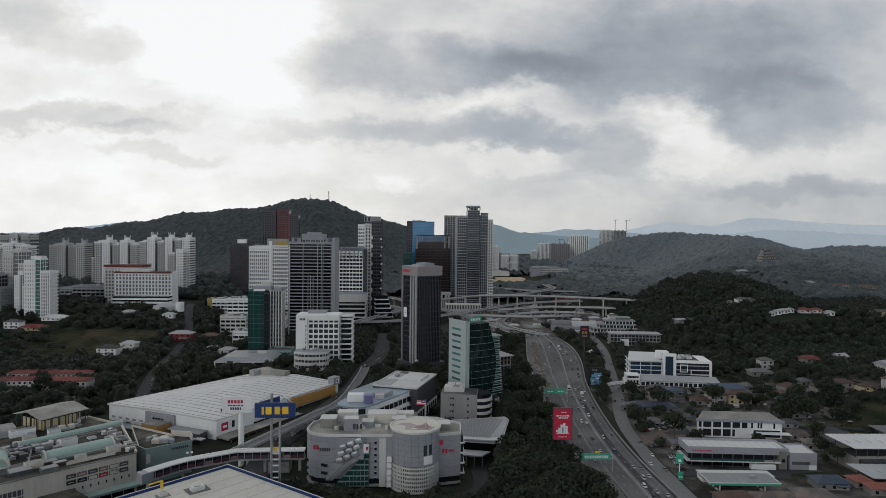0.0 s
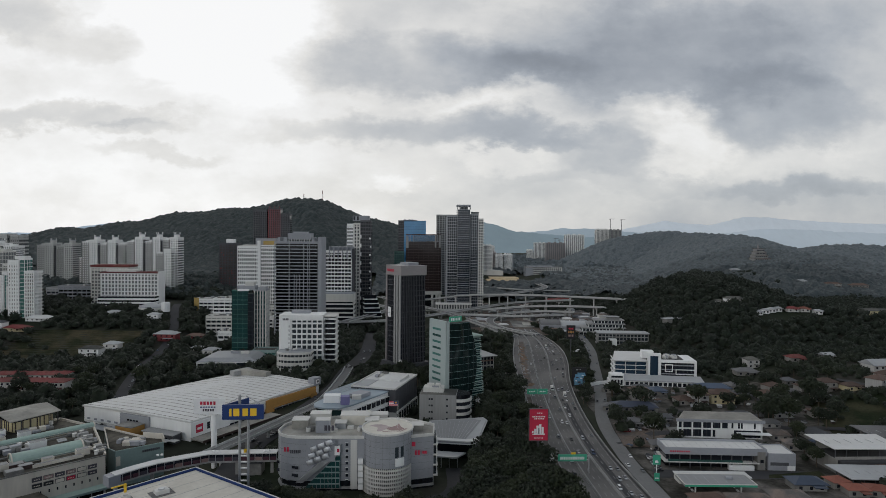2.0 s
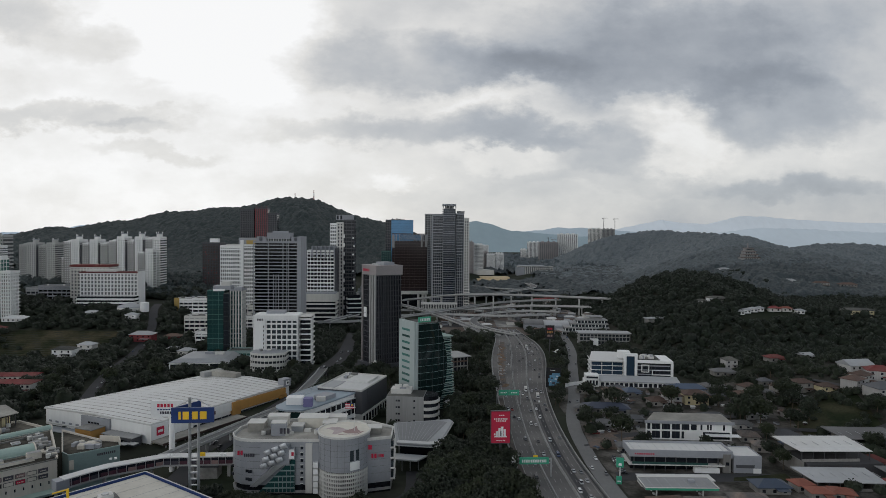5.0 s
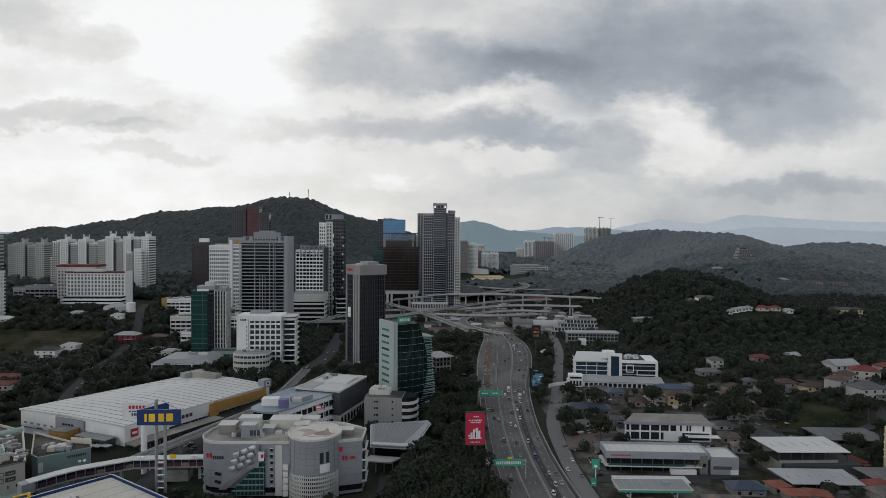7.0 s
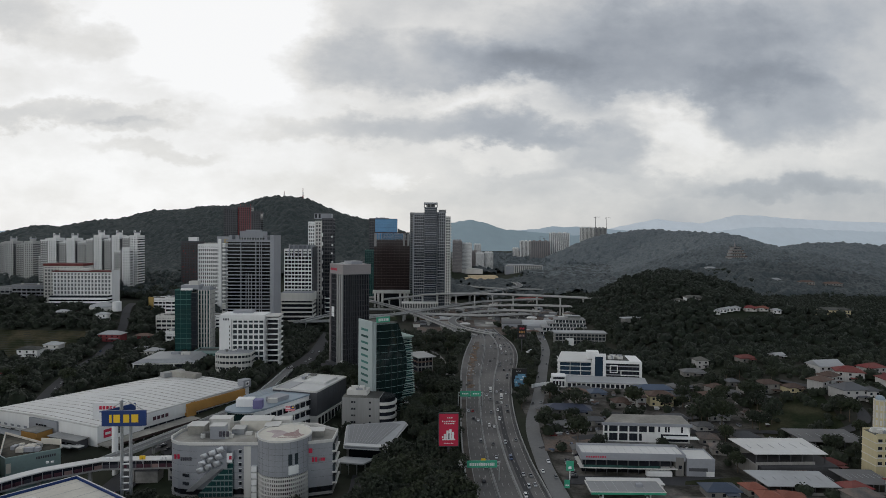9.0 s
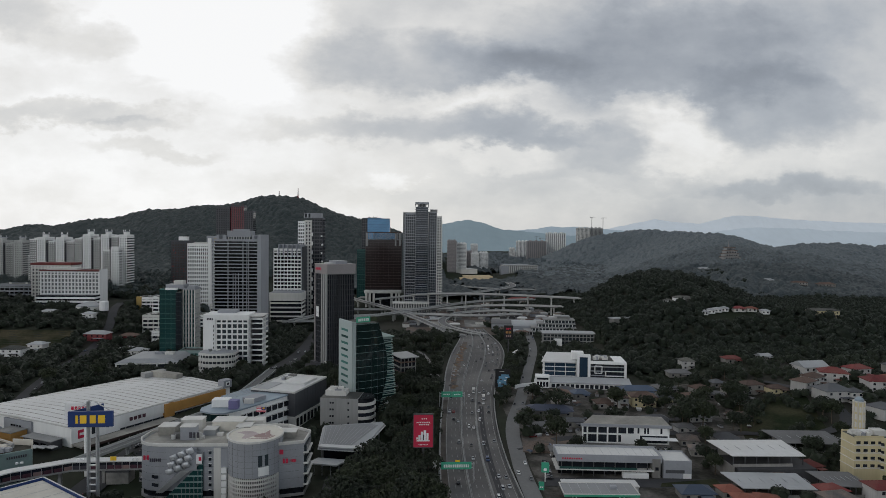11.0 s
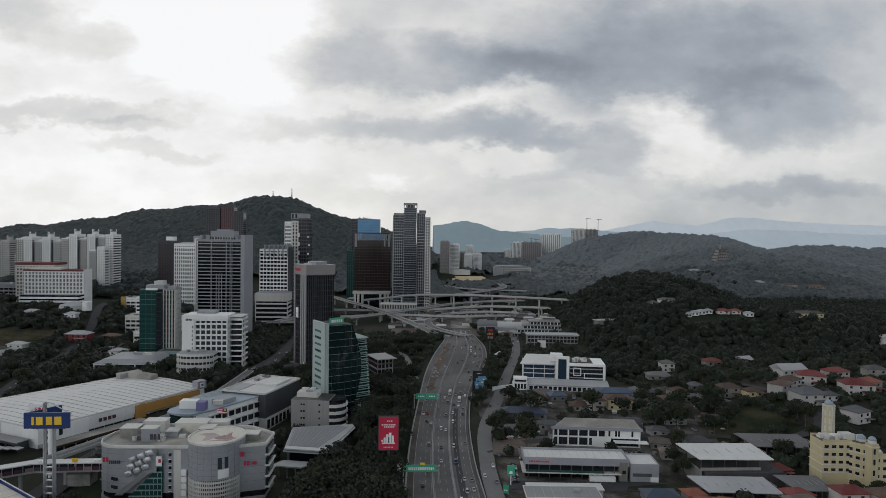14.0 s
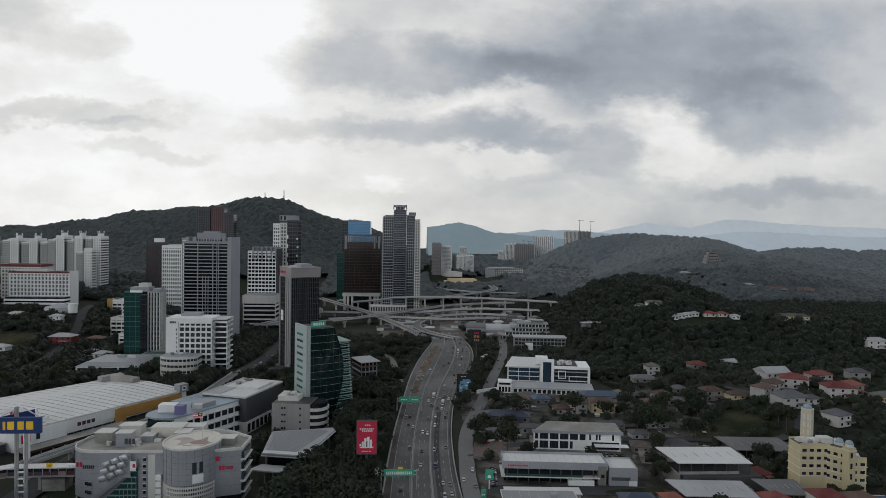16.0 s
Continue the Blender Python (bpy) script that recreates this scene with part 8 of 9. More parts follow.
def cream_mosque():
    t = thing("mosque", (262, 260, -4.5), 0, "cream four-storey mosque with angled wings and grey domes", "mosque")

    def wing(x, y, w, d, h, rz, n):
        box("wall", t, "cream", x, y, 0, w, d, h, rz)
        ca, sa = math.cos(radians(rz)), math.sin(radians(rz))
        for k in range(n):
            for f in range(4):
                u = -w / 2 + (k + 0.5) * w / n
                px, py = x + u * ca + (d / 2 + 0.02) * sa, y + u * sa - (d / 2 + 0.02) * ca
                box("window", t, "glass_dark", px, py, h - 2.6 - f * 3.3, w / n * 0.55, 0.3, 1.2, rz)
                box("window_ledge", t, "roof_cream", px, py, h - 2.9 - f * 3.3, w / n * 0.7, 0.7, 0.25, rz)
        for f in range(1, 5):
            box("ledge_band", t, "roof_cream", x, y, h - f * 3.3, w + 0.5, d + 0.5, 0.3, rz)
        box("roof", t, "flat_roof", x, y, h + 0.01, w - 0.6, d - 0.6, 0.1, rz)
        for s in (-1, 1):
            box("parapet", t, "cream", x - s * (d / 2 - 0.15) * -sa, y - s * (d / 2 - 0.15) * ca, h, w, 0.3, 0.9, rz)
    wing(-3.6, 3.4, 12.5, 9, 19.3, -3, 4)
    wing(6.6, -1.2, 8, 9, 18.8, -52, 3)
    wing(11.2, -2.6, 6.6, 9, 15.4, -4, 2)
    box("corner_tower", t, "cream", 5.4, -8.6, 0, 3.3, 3.3, 21.4, 8)
    for k in range(4):
        box("tower_slot", t, "glass_dark", 5.2, -10.3, 4 + k * 4.4, 0.9, 0.3, 2.2, 8)
    box("tower_cornice", t, "roof_cream", 5.4, -8.6, 20.0, 3.9, 3.9, 0.4, 8)
    box("rear_hall", t, "cream", 4, 8, 0, 12, 8, 18.6)
    box("roof_house", t, "offwhite", 3.5, 4, 18.7, 5, 4, 2.8)
    for x, y, z, r in ((5.4, -8.6, 21.4, 1.55), (8.4, 1.4, 18.8, 1.8)):
        cyl("dome_drum", t, "offwhite", x, y, z, r, 1.2, 16)
        for k in range(4):
            cyl("dome", t, "roof_blue_pale", x, y, z + 1.2 + r * math.sin(k * 0.39), r * math.cos(k * 0.39), r * (math.sin((k + 1) * 0.39) - math.sin(k * 0.39)), 16, r * math.cos((k + 1) * 0.39) + 0.02)
    m = (0.5, 11)
    cyl("minaret", t, "cream", *m, 19, 2.3, 12.5, 8)
    for k in range(8):
        a = k * math.pi / 4 + math.pi / 8
        for f in range(3):
            box("minaret_slot", t, "offwhite", m[0] + 2.16 * math.cos(a), m[1] + 2.16 * math.sin(a), 20.5 + f * 3.4, 0.75, 0.2, 2.3, math.degrees(a) + 90)
        box("minaret_rib", t, "roof_cream", m[0] + 2.3 * math.cos(a + math.pi / 8), m[1] + 2.3 * math.sin(a + math.pi / 8), 19, 0.35, 0.35, 12.4, math.degrees(a))
    cyl("minaret_cap", t, "roof_cream", *m, 31.5, 2.6, 0.5, 8)
    for k in range(4):
        cyl("minaret_dome", t, "roof_blue_pale", *m, 32 + 1.9 * math.sin(k * 0.39), 1.9 * math.cos(k * 0.39), 1.9 * (math.sin((k + 1) * 0.39) - math.sin(k * 0.39)), 12, 1.9 * math.cos((k + 1) * 0.39) + 0.02)
    roof_clutter(t, -3.6, 3.4, 19.42, 11, 7, 14, 121, ("grey", "offwhite", "white"))
    roof_clutter(t, 6, 4, 18.9, 8, 7, 9, 122, ("grey", "offwhite", "white"))
    roof_clutter(t, 11.2, -2.6, 15.5, 5, 7, 8, 123, ("grey", "offwhite", "white"))
    w = thing("garden_wall", (264, 247, -4.2), -3, "low cream boundary wall with tiled coping", "wall")
    box("wall", w, "cream", 0, 0, 0, 30, 0.5, 2.6)
    box("coping", w, "roof_cream", 0, 0, 2.6, 30.4, 0.8, 0.25)
    clear(264, 260, 18, 13)


cream_mosque()


def house(x, y, w, d, storeys, wall, roof, rz, label, hip=True, group="houses"):
    """A house: walls, hipped or gabled roof with eaves, windows, door, porch."""
    z0 = H(x, y) - 0.2
    t = thing("house", (x, y, z0), rz, label, "house", group)
    h = storeys * 3.0 + 0.3
    box("wall", t, wall, 0, 0, 0, w, d, h)
    e, rh = 0.8, min(w, d) * 0.26
    a, b = w / 2 + e, d / 2 + e
    k = max(0.4, (a - b) if hip else a)
    if hip and w < d:
        k = 0.4
    kx = k if hip else a

    def build():
        v = [(-a, -b, 0), (a, -b, 0), (a, b, 0), (-a, b, 0), (-kx, 0, rh), (kx, 0, rh), (-a, -b, -0.18), (a, -b, -0.18), (a, b, -0.18), (-a, b, -0.18)]
        return v, [(0, 1, 5, 4), (1, 2, 5), (2, 3, 4, 5), (3, 0, 4), (9, 8, 7, 6), (6, 7, 1, 0), (7, 8, 2, 1), (8, 9, 3, 2), (9, 6, 0, 3)]
    put("roof", mesh_of(("roof", round(a, 2), round(b, 2), round(kx, 2), roof), build, roof), t, (0, 0, h))
    n = max(2, int(w / 4.2))
    for s in range(storeys):
        for i in range(n):
            box("window", t, "glass_dark", -w / 2 + (i + 0.5) * w / n, -d / 2, 1.0 + s * 3.0, 1.3, 0.16, 1.3)
    if storeys == 1 and group == "houses of the low town" and "small" in label:
        clear(x, y, max(w, d) / 2 + 1.5, max(w, d) / 2 + 1.5)
        return t
    box("porch_roof", t, roof, w * 0.2, -d / 2 - 1.6, 2.7, w * 0.4, 3.2, 0.25)
    clear(x, y, max(w, d) / 2 + 1.5, max(w, d) / 2 + 1.5)
    return t


WORDS = {"roof_red": "red tiled", "roof_orange": "orange tiled", "roof_brown": "brown tiled", "roof_dark": "dark metal", "roof_grey": "grey metal", "roof_blue": "blue metal", "roof_white": "white metal", "roof_rust": "rusty iron", "flat_roof": "flat grey"}
for x, y, w, d, s, wall, roof, rz in [
        (185, 362, 10, 8, 2, "white", "roof_brown", -5), (200, 364, 14, 9, 2, "cream", "roof_brown", -5), (206, 388, 22, 9, 1, "offwhite", "roof_blue", -4), (226, 393, 14, 9, 1, "offwhite", "roof_grey", 8),
        (261, 438, 9, 8, 2, "white", "flat_roof", 0), (249, 424, 15, 8, 1, "offwhite", "roof_grey", -3), (268, 367, 12, 8, 2, "offwhite", "roof_brown", 6), (260, 374, 10, 8, 1, "offwhite", "roof_brown", 4), (280, 361, 10, 7, 1, "cream", "roof_brown", 10),
        (292, 433, 12, 8, 1, "offwhite", "roof_red", 0), (295, 358, 11, 9, 2, "white", "roof_brown", 30), (306, 366, 10, 9, 2, "white", "roof_brown", 30), (322, 392, 17, 12, 2, "white", "roof_white", 6), (326, 376, 15, 11, 2, "white", "roof_red", -24),
        (302, 343, 16, 12, 2, "grey", "roof_dark", 4), (312, 340, 8, 7, 2, "grey", "roof_dark", 4), (349, 386, 14, 9, 2, "white", "roof_red", 12), (341, 357, 16, 11, 2, "white", "roof_red", -10), (352, 362, 12, 9, 2, "offwhite", "roof_orange", 10),
        (314, 322, 10, 10, 2, "white", "roof_dark", 20), (192, 239, 8, 6, 1, "offwhite", "roof_orange", -6), (190, 247, 7, 6, 1, "offwhite", "roof_orange", 5), (201, 238, 8, 6, 1, "offwhite", "roof_orange", -20), (240, 272, 9, 8, 1, "offwhite", "roof_red", 10), (250, 241, 11, 8, 2, "white", "roof_red", 0), (262, 238, 10, 8, 2, "white", "roof_brown", 6), (276, 240, 13, 8, 1, "cream", "roof_blue", -4), (232, 246, 10, 8, 1, "offwhite", "roof_red", 12),
        (141, 350, 25, 9, 1, "concrete_dark", "roof_blue_dark", -8), (152, 371, 11, 8, 2, "offwhite", "roof_brown", -4), (167, 381, 10, 8, 1, "offwhite", "roof_blue", 8), (176, 362, 10, 8, 1, "offwhite", "roof_brown", 5),
        (160, 388, 10, 7, 1, "offwhite", "roof_dark", -10), (139, 386, 11, 6, 1, "concrete_dark", "roof_grey", -18), (233, 372, 11, 8, 1, "offwhite", "roof_brown", 0), (216, 372, 10, 8, 1, "cream", "roof_dark", -6),
        (245, 386, 10, 7, 1, "offwhite", "roof_brown", 20), (222, 338, 12, 7, 1, "white", "roof_grey", 4), (196, 334, 12, 7, 1, "offwhite", "roof_dark", 0), (206, 322, 9, 6, 1, "white", "roof_grey", 5),
        (150, 331, 10, 6, 1, "concrete_dark", "roof_dark", -5), (131, 325, 8, 6, 1, "concrete_dark", "roof_grey", 0), (127, 350, 8, 6, 1, "offwhite", "roof_grey", -15), (366, 350, 16, 10, 1, "cream", "flat_roof", 4), (380, 392, 12, 9, 2, "offwhite", "roof_dark", -8), 
        (318, 438, 9, 6, 1, "offwhite", "roof_white", 15), (176, 246, 13, 8, 1, "concrete_dark", "roof_blue", -3), (160, 233, 14, 8, 1, "concrete_dark", "roof_rust", -5), (143, 230, 16, 8, 1, "concrete_dark", "roof_rust", -3), (127, 231, 13, 8, 1, "concrete_dark", "roof_brown", 4), (218, 258, 10, 7, 1, "offwhite", "roof_brown", 3), (230, 239, 12, 8, 1, "concrete_dark", "roof_rust", 8)]:
    if roof == "roof_blue_dark" and roof not in M:
        M[roof] = mat("dark_blue_metal_roof", (0.05, 0.06, 0.09), 0.6, 0.2, 0.12, 0.1, 1.2)
    wd = {"white": "white", "yellow": "yellow", "cream": "cream", "grey": "grey", "concrete_dark": "weathered"}.get(wall, "pale")
    house(x, y, w, d, s, {"offwhite": "plaster", "white": "plaster_pale", "grey": "plaster_pale"}.get(wall, wall), {"roof_grey": "roof_slate", "roof_white": "roof_grey"}.get(roof, roof), rz, "%s %s house with %s roof" % (wd, ("low", "two-storey", "three-storey")[s - 1], WORDS.get(roof, "dark blue metal")), roof != "roof_white", "houses of the low town")
gh = random.Random(19)
made = 0
for i in range(900):
    x, y = gh.uniform(118, 430), gh.uniform(243, 480)
    if made >= 84 or x > 0.78 * y + 95 or any(blocked(x + a, y + b) for a in (-6, 0, 6) for b in (-5, 0, 5)):
        continue
    if y > 400 or x > 262:
        continue
    roof = gh.choice(["roof_brown", "roof_dark", "roof_rust", "roof_grey", "roof_rust", "roof_dark", "roof_grey", "roof_blue"])
    house(x, y, gh.uniform(7, 12), gh.uniform(6, 8), 1, gh.choice(["plaster", "concrete_dark", "plaster"]), {"roof_grey": "roof_slate"}.get(roof, roof), gh.uniform(-25, 25), "small single-storey house with %s roof" % WORDS[roof], True, "houses of the low town")
    made += 1

# open field and houses west of the hypermarket
for k in range(11):
    house(-272 + k * 6.2, 398 - abs(k - 5) * 0.5, 6.2, 11, 2, "offwhite", "roof_red", 0, "terraced house with red tiled roof", True, "red terrace")
for k in range(8):
    house(-266 + k * 6.4, 416, 6.4, 10, 2, "offwhite", "roof_red", 0, "terraced house with red tiled roof", True, "red terrace")
for x, y, w, d, s, wall, roof in [(-247, 500, 16, 9, 2, "white", "flat_roof"), (-236, 512, 12, 8, 2, "offwhite", "roof_grey"), (-205, 543, 19, 10, 2, "redbrown", "roof_grey"), (-335, 580, 22, 9, 1, "white", "roof_white"), (-275, 596, 14, 8, 1, "offwhite", "roof_grey"), (-340, 556, 20, 9, 1, "cream", "roof_red"), (-360, 560, 14, 8, 2, "white", "roof_dark"), (-232, 582, 10, 7, 2, "white", "roof_grey"), (-186, 560, 14, 8, 1, "redbrown", "roof_brown"), (-170, 520, 12, 8, 1, "offwhite", "roof_grey"), (-152, 500, 12, 8, 2, "offwhite", "roof_grey")]:
    house(x, y, w, d, s, wall, roof, -4, "%s house with %s roof among trees" % ({"redbrown": "red brick"}.get(wall, "white" if wall == "white" else "pale"), WORDS[roof]), True, "houses among the trees")
# villas and a temple on the hills
for x, y, w, d, s, wall, roof in [(319, 572, 17, 7, 1, "white", "flat_roof"), (306, 575, 8, 6, 1, "white", "flat_roof"), (316, 524, 6, 5, 1, "white", "roof_grey"), (323, 526, 6, 5, 1, "white", "roof_grey"), (330, 528, 6, 5, 1, "white", "roof_grey"), (337, 530, 6, 5, 1, "white", "roof_grey"), (350, 530, 10, 7, 1, "offwhite", "roof_red"), (362, 531, 8, 6, 1, "offwhite", "roof_orange"), (372, 527, 7, 5, 1, "white", "roof_grey"), (640, 886, 22, 9, 2, "plaster", "roof_brown"), (684, 890, 24, 10, 2, "plaster", "roof_brown"), (600, 900, 16, 8, 1, "white", "roof_grey"), (540, 980, 16, 8, 1, "offwhite", "roof_grey"), (425, 528, 26, 8, 2, "cream", "flat_roof"), (215, 880, 26, 12, 2, "offwhite", "roof_red"), (235, 900, 22, 12, 2, "redbrown", "roof_red"), (455, 470, 16, 9, 2, "offwhite", "roof_grey")]:
    clear(x, y - 9, w / 2 + 2, 10)
    house(x, y, w, d, s, wall, roof, -6, "%s hillside villa with %s roof" % ("white" if wall == "white" else "pale", WORDS[roof]), True, "hillside villas")
z = H(620, 1046)
# temple walls take grey concrete, the dimming by haze put into their colour
t = thing("temple", (620, 1046, z), 0, "tiered pale grey hillside temple with slender spire", "temple")
for k in range(4):
    box("tier", t, "concrete", 0, k, k * 5.4, 30 - 5 * k, 16 - 2 * k, 4.6)
    box("tier_roof", t, "roof_brown", 0, k, k * 5.4 + 4.6, 32 - 5 * k, 18 - 2 * k, 0.8)
    for q in range(6):
        box("tier_window", t, "glass_dark", -10 + k * 1.6 + q * (4.0 - 0.6 * k), k - 8.1 + k, k * 5.4 + 1.2, 1.6, 0.4, 2.2)
box("lower_hall", t, "concrete", 18, -12, -8, 24, 10, 8)
box("lower_roof", t, "roof_brown", 18, -12, 0, 26, 12, 1.2, taper=0.7)
cyl("spire", t, "beige", -2, 2, 22, 1.6, 9, 8, 0.2)
clear(622, 1040, 26, 18)
w = thing("garden_wall", (262, 566, H(262, 566)), 20, "long low roof line of a house in the trees", "house")
box("wall", w, "concrete_dark", 0, 0, 0, 32, 6, 4)
box("roof", w, "roof_grey", 0, 0, 4, 34, 8, 0.5)

# ---- billboards and road signs ----


def billboards():
    z0 = H(67, 268)
    t = thing("billboard", (67.6, 268, z0), 0, "tall red billboard with white print on a steel post", "billboard")
    cyl("post", t, "steel_dark", 0, 0.6, 0, 0.55, 14, 12)
    base = 9.4 - z0
    box("panel", t, "sign_red", 0, -0.3, base, 8.2, 0.5, 13.8, 0, "red printed face")
    for s in (-1, 1):
        box("frame_side", t, "steel_dark", s * 4.25, -0.2, base - 0.2, 0.3, 0.8, 14.4)
    for z in (base - 0.3, base + 13.9):
        box("frame_rail", t, "steel_dark", 0, -0.2, z, 8.8, 0.8, 0.3)
    bars(t, "sign_white", 0.4, -0.6, base + 11.9, 2.6, 0.5, 3, seed=41)
    bars(t, "sign_white", 0, -0.6, base + 10.3, 6.0, 0.55, 8, seed=42)
    bars(t, "sign_white", 0.2, -0.6, base + 9.4, 4.6, 0.55, 6, seed=43)
    for x, z, w, h in ((-1.6, 3.0, 0.9, 2.2), (-0.5, 3.0, 1.0, 3.6), (0.7, 3.0, 1.0, 4.2), (1.8, 3.0, 0.9, 3.0), (0, 2.5, 5.6, 0.5), (-2.6, 3.4, 0.7, 0.8)):
        box("white_block", t, "sign_white", x, -0.6, base + z, w, 0.12, h)
    box("dark_bottle", t, "ink", 0.1, -0.68, base + 3.0, 0.5, 0.06, 2.4)
    bars(t, "sign_white", 0, -0.6, base + 0.9, 4.2, 0.35, 7, seed=44)
    clear(67.6, 268, 4, 4)
    z0 = H(122, 398)
    t = thing("billboard", (121.5, 398, z0), -6, "black billboard with pale blue abstract print", "billboard")
    cyl("post", t, "steel_dark", 0, 0.8, 0, 0.5, 6, 10)
    box("panel", t, "sign_black", 0, 0, 0.8, 9.6, 0.5, 12.6)
    for x, z, w, h, m in ((0.8, 1.2, 7.6, 2.0, "print_blue"), (0.6, 3.2, 8.0, 2.0, "print_blue"), (0.9, 5.2, 7.0, 1.8, "print_blue"), (1.4, 7.0, 5.0, 1.0, "print_blue"), (0.0, 2.2, 1.9, 1.0, "ink"), (2.8, 3.2, 1.0, 1.8, "ink"), (-1.2, 5.0, 1.6, 0.7, "ink"), (1.0, 1.3, 1.2, 0.7, "ink"), (1.4, 4.6, 1.5, 0.6, "sign_white"), (-1.9, 3.2, 1.0, 0.7, "sign_white"), (2.4, 6.2, 1.4, 0.5, "sign_white")):
        box("print_patch", t, m, x, -0.32 - (0.06 if m != "print_blue" else 0), z * 1.22 + 0.2, w, 0.1, h * 1.22)
    bars(t, "sign_white", -0.6, -0.32, 11.6, 3.2, 0.35, 4, seed=45)
    clear(121.5, 391, 5, 12)
    z0 = H(140, 492)
    t = thing("billboard", (140.2, 492, z0), -6, "black billboard with red and cream print on a post", "billboard")
    cyl("post", t, "steel_dark", 0, 0.6, 0, 0.5, 17, 10)
    box("panel", t, "sign_black", 0, 0, 16.4 - z0, 7.2, 0.8, 11)
    bars(t, "sign_red", 0, -0.46, 24.0 - z0, 4, 1.4, 3, seed=46)
    bars(t, "orange", 0, -0.46, 21.0 - z0, 4.6, 1.8, 4, seed=47)
    bars(t, "print_grey", 0, -0.46, 18.2 - z0, 4.4, 1.6, 3, seed=48)
    t = thing("tent_canopy", (150, 505, H(150, 505)), 0, "small white tensile canopy", "canopy")
    cyl("cloth", t, "white", 0, 0, 3, 5, 2.4, 6, 0.3)
    for k in range(6):
        box("post", t, "steel", 4.6 * math.cos(k * 1.047), 4.6 * math.sin(k * 1.047), 0, 0.2, 0.2, 3.1)
    for y, k0, k1, n in ((262, 0.0, 0.42, 7), (362, -0.02, 0.40, 2)):
        x0, x1 = across(y, k0), across(y, k1)
        z0 = H(95, y) + 0.4
        t = thing("sign_gantry", (x0, y, z0), 0, "green direction sign on a steel gantry over the road", "road sign", "green gantries")
        w = x1 - x0
        cyl("post", t, "steel", -0.6, 0, 0, 0.3, 8.2, 10)
        cyl("post", t, "steel", w + 0.6, 0, 0, 0.3, 8.2, 10)
        box("beam", t, "steel", w / 2, 0.3, 7.4, w + 1.4, 0.4, 0.5)
        box("beam", t, "steel", w / 2, 0.3, 5.9, w + 1.4, 0.4, 0.4)
        if n == 2:
            for s in (0.26, 0.74):
                box("panel", t, "sign_green", w * s, -0.1, 5.5, w * 0.46, 0.2, 3.3)
                bars(t, "sign_white", w * s, -0.24, 6.8, w * 0.3, 0.7, 4, seed=50)
        else:
            box("panel", t, "sign_green", w / 2, -0.1, 5.6, w * 0.94, 0.2, 3.0)
            bars(t, "sign_white", w / 2, -0.24, 6.4, w * 0.8, 1.2, n * 2, seed=51)
            box("top_plate", t, "sign_yellow", w / 2 + 0.5, -0.1, 8.65, 2.0, 0.2, 0.8)
    t = thing("road_sign", (72.5, 262, H(72, 262)), 0, "small white roadside board on a post", "road sign")
    cyl("post", t, "steel", 0, 0.2, 0, 0.12, 8, 8)
    for k in range(2):
        box("panel", t, "sign_white", 0, 0, 6.0 + k * 2.0, 2.0, 0.2, 1.7)


billboards()

# ---- traffic ----


def hull(key, L, W, z0, belt, roof, xs, m, gm):
    """A car body and its glazed cabin: lofted boxes. xs: bonnet, screen foot, roof front, roof rear, rear foot."""
    a, b, c, d, e = xs

    def body():
        w = W / 2
        pr = [(-L / 2, z0), (-L / 2, belt * 0.86), (b, belt), (e, belt), (L / 2, belt * 0.9), (L / 2, z0)]
        v = [(x, -w, z) for x, z in pr] + [(x, w, z) for x, z in pr]
        n = len(pr)
        return v, [tuple(range(n)), tuple(range(2 * n - 1, n - 1, -1))] + [(i, n + i, n + (i + 1) % n, (i + 1) % n) for i in range(n)]

    def cabin():
        w, t = W / 2 - 0.06, W / 2 - 0.22
        v = [(b, -w, belt), (e, -w, belt), (e, w, belt), (b, w, belt), (c, -t, roof), (d, -t, roof), (d, t, roof), (c, t, roof)]
        return v, QUADS

    def top():
        t = W / 2 - 0.2
        v = [(c - 0.05, -t, roof), (d + 0.05, -t, roof), (d + 0.05, t, roof), (c - 0.05, t, roof), (c + 0.1, -t + 0.1, roof + 0.06), (d - 0.1, -t + 0.1, roof + 0.06), (d - 0.1, t - 0.1, roof + 0.06), (c + 0.1, t - 0.1, roof + 0.06)]
        return v, QUADS
    return mesh_of((key, "body", m), body, m), mesh_of((key, "cabin"), cabin, gm), mesh_of((key, "top", m), top, m)


def wheel_mesh(W):
    """The two wheels of one axle."""
    def build():
        n = 10
        c = [(0.32 * math.cos(2 * math.pi * i / n), 0.32 * math.sin(2 * math.pi * i / n)) for i in range(n)]
        v, f = [], []
        for o in (-W / 2 + 0.1, W / 2 - 0.1):
            k = len(v)
            v += [(x, o - 0.11, z) for x, z in c] + [(x, o + 0.11, z) for x, z in c]
            f += [tuple(k + i for i in range(n)), tuple(k + i for i in range(2 * n - 1, n - 1, -1))] + [(k + i, k + n + i, k + n + (i + 1) % n, k + (i + 1) % n) for i in range(n)]
        return v, f
    return mesh_of(("wheels", W), build, "tyre")


NAMES = ["white", "silver", "black", "dark grey", "red", "blue"]
CARS = {}


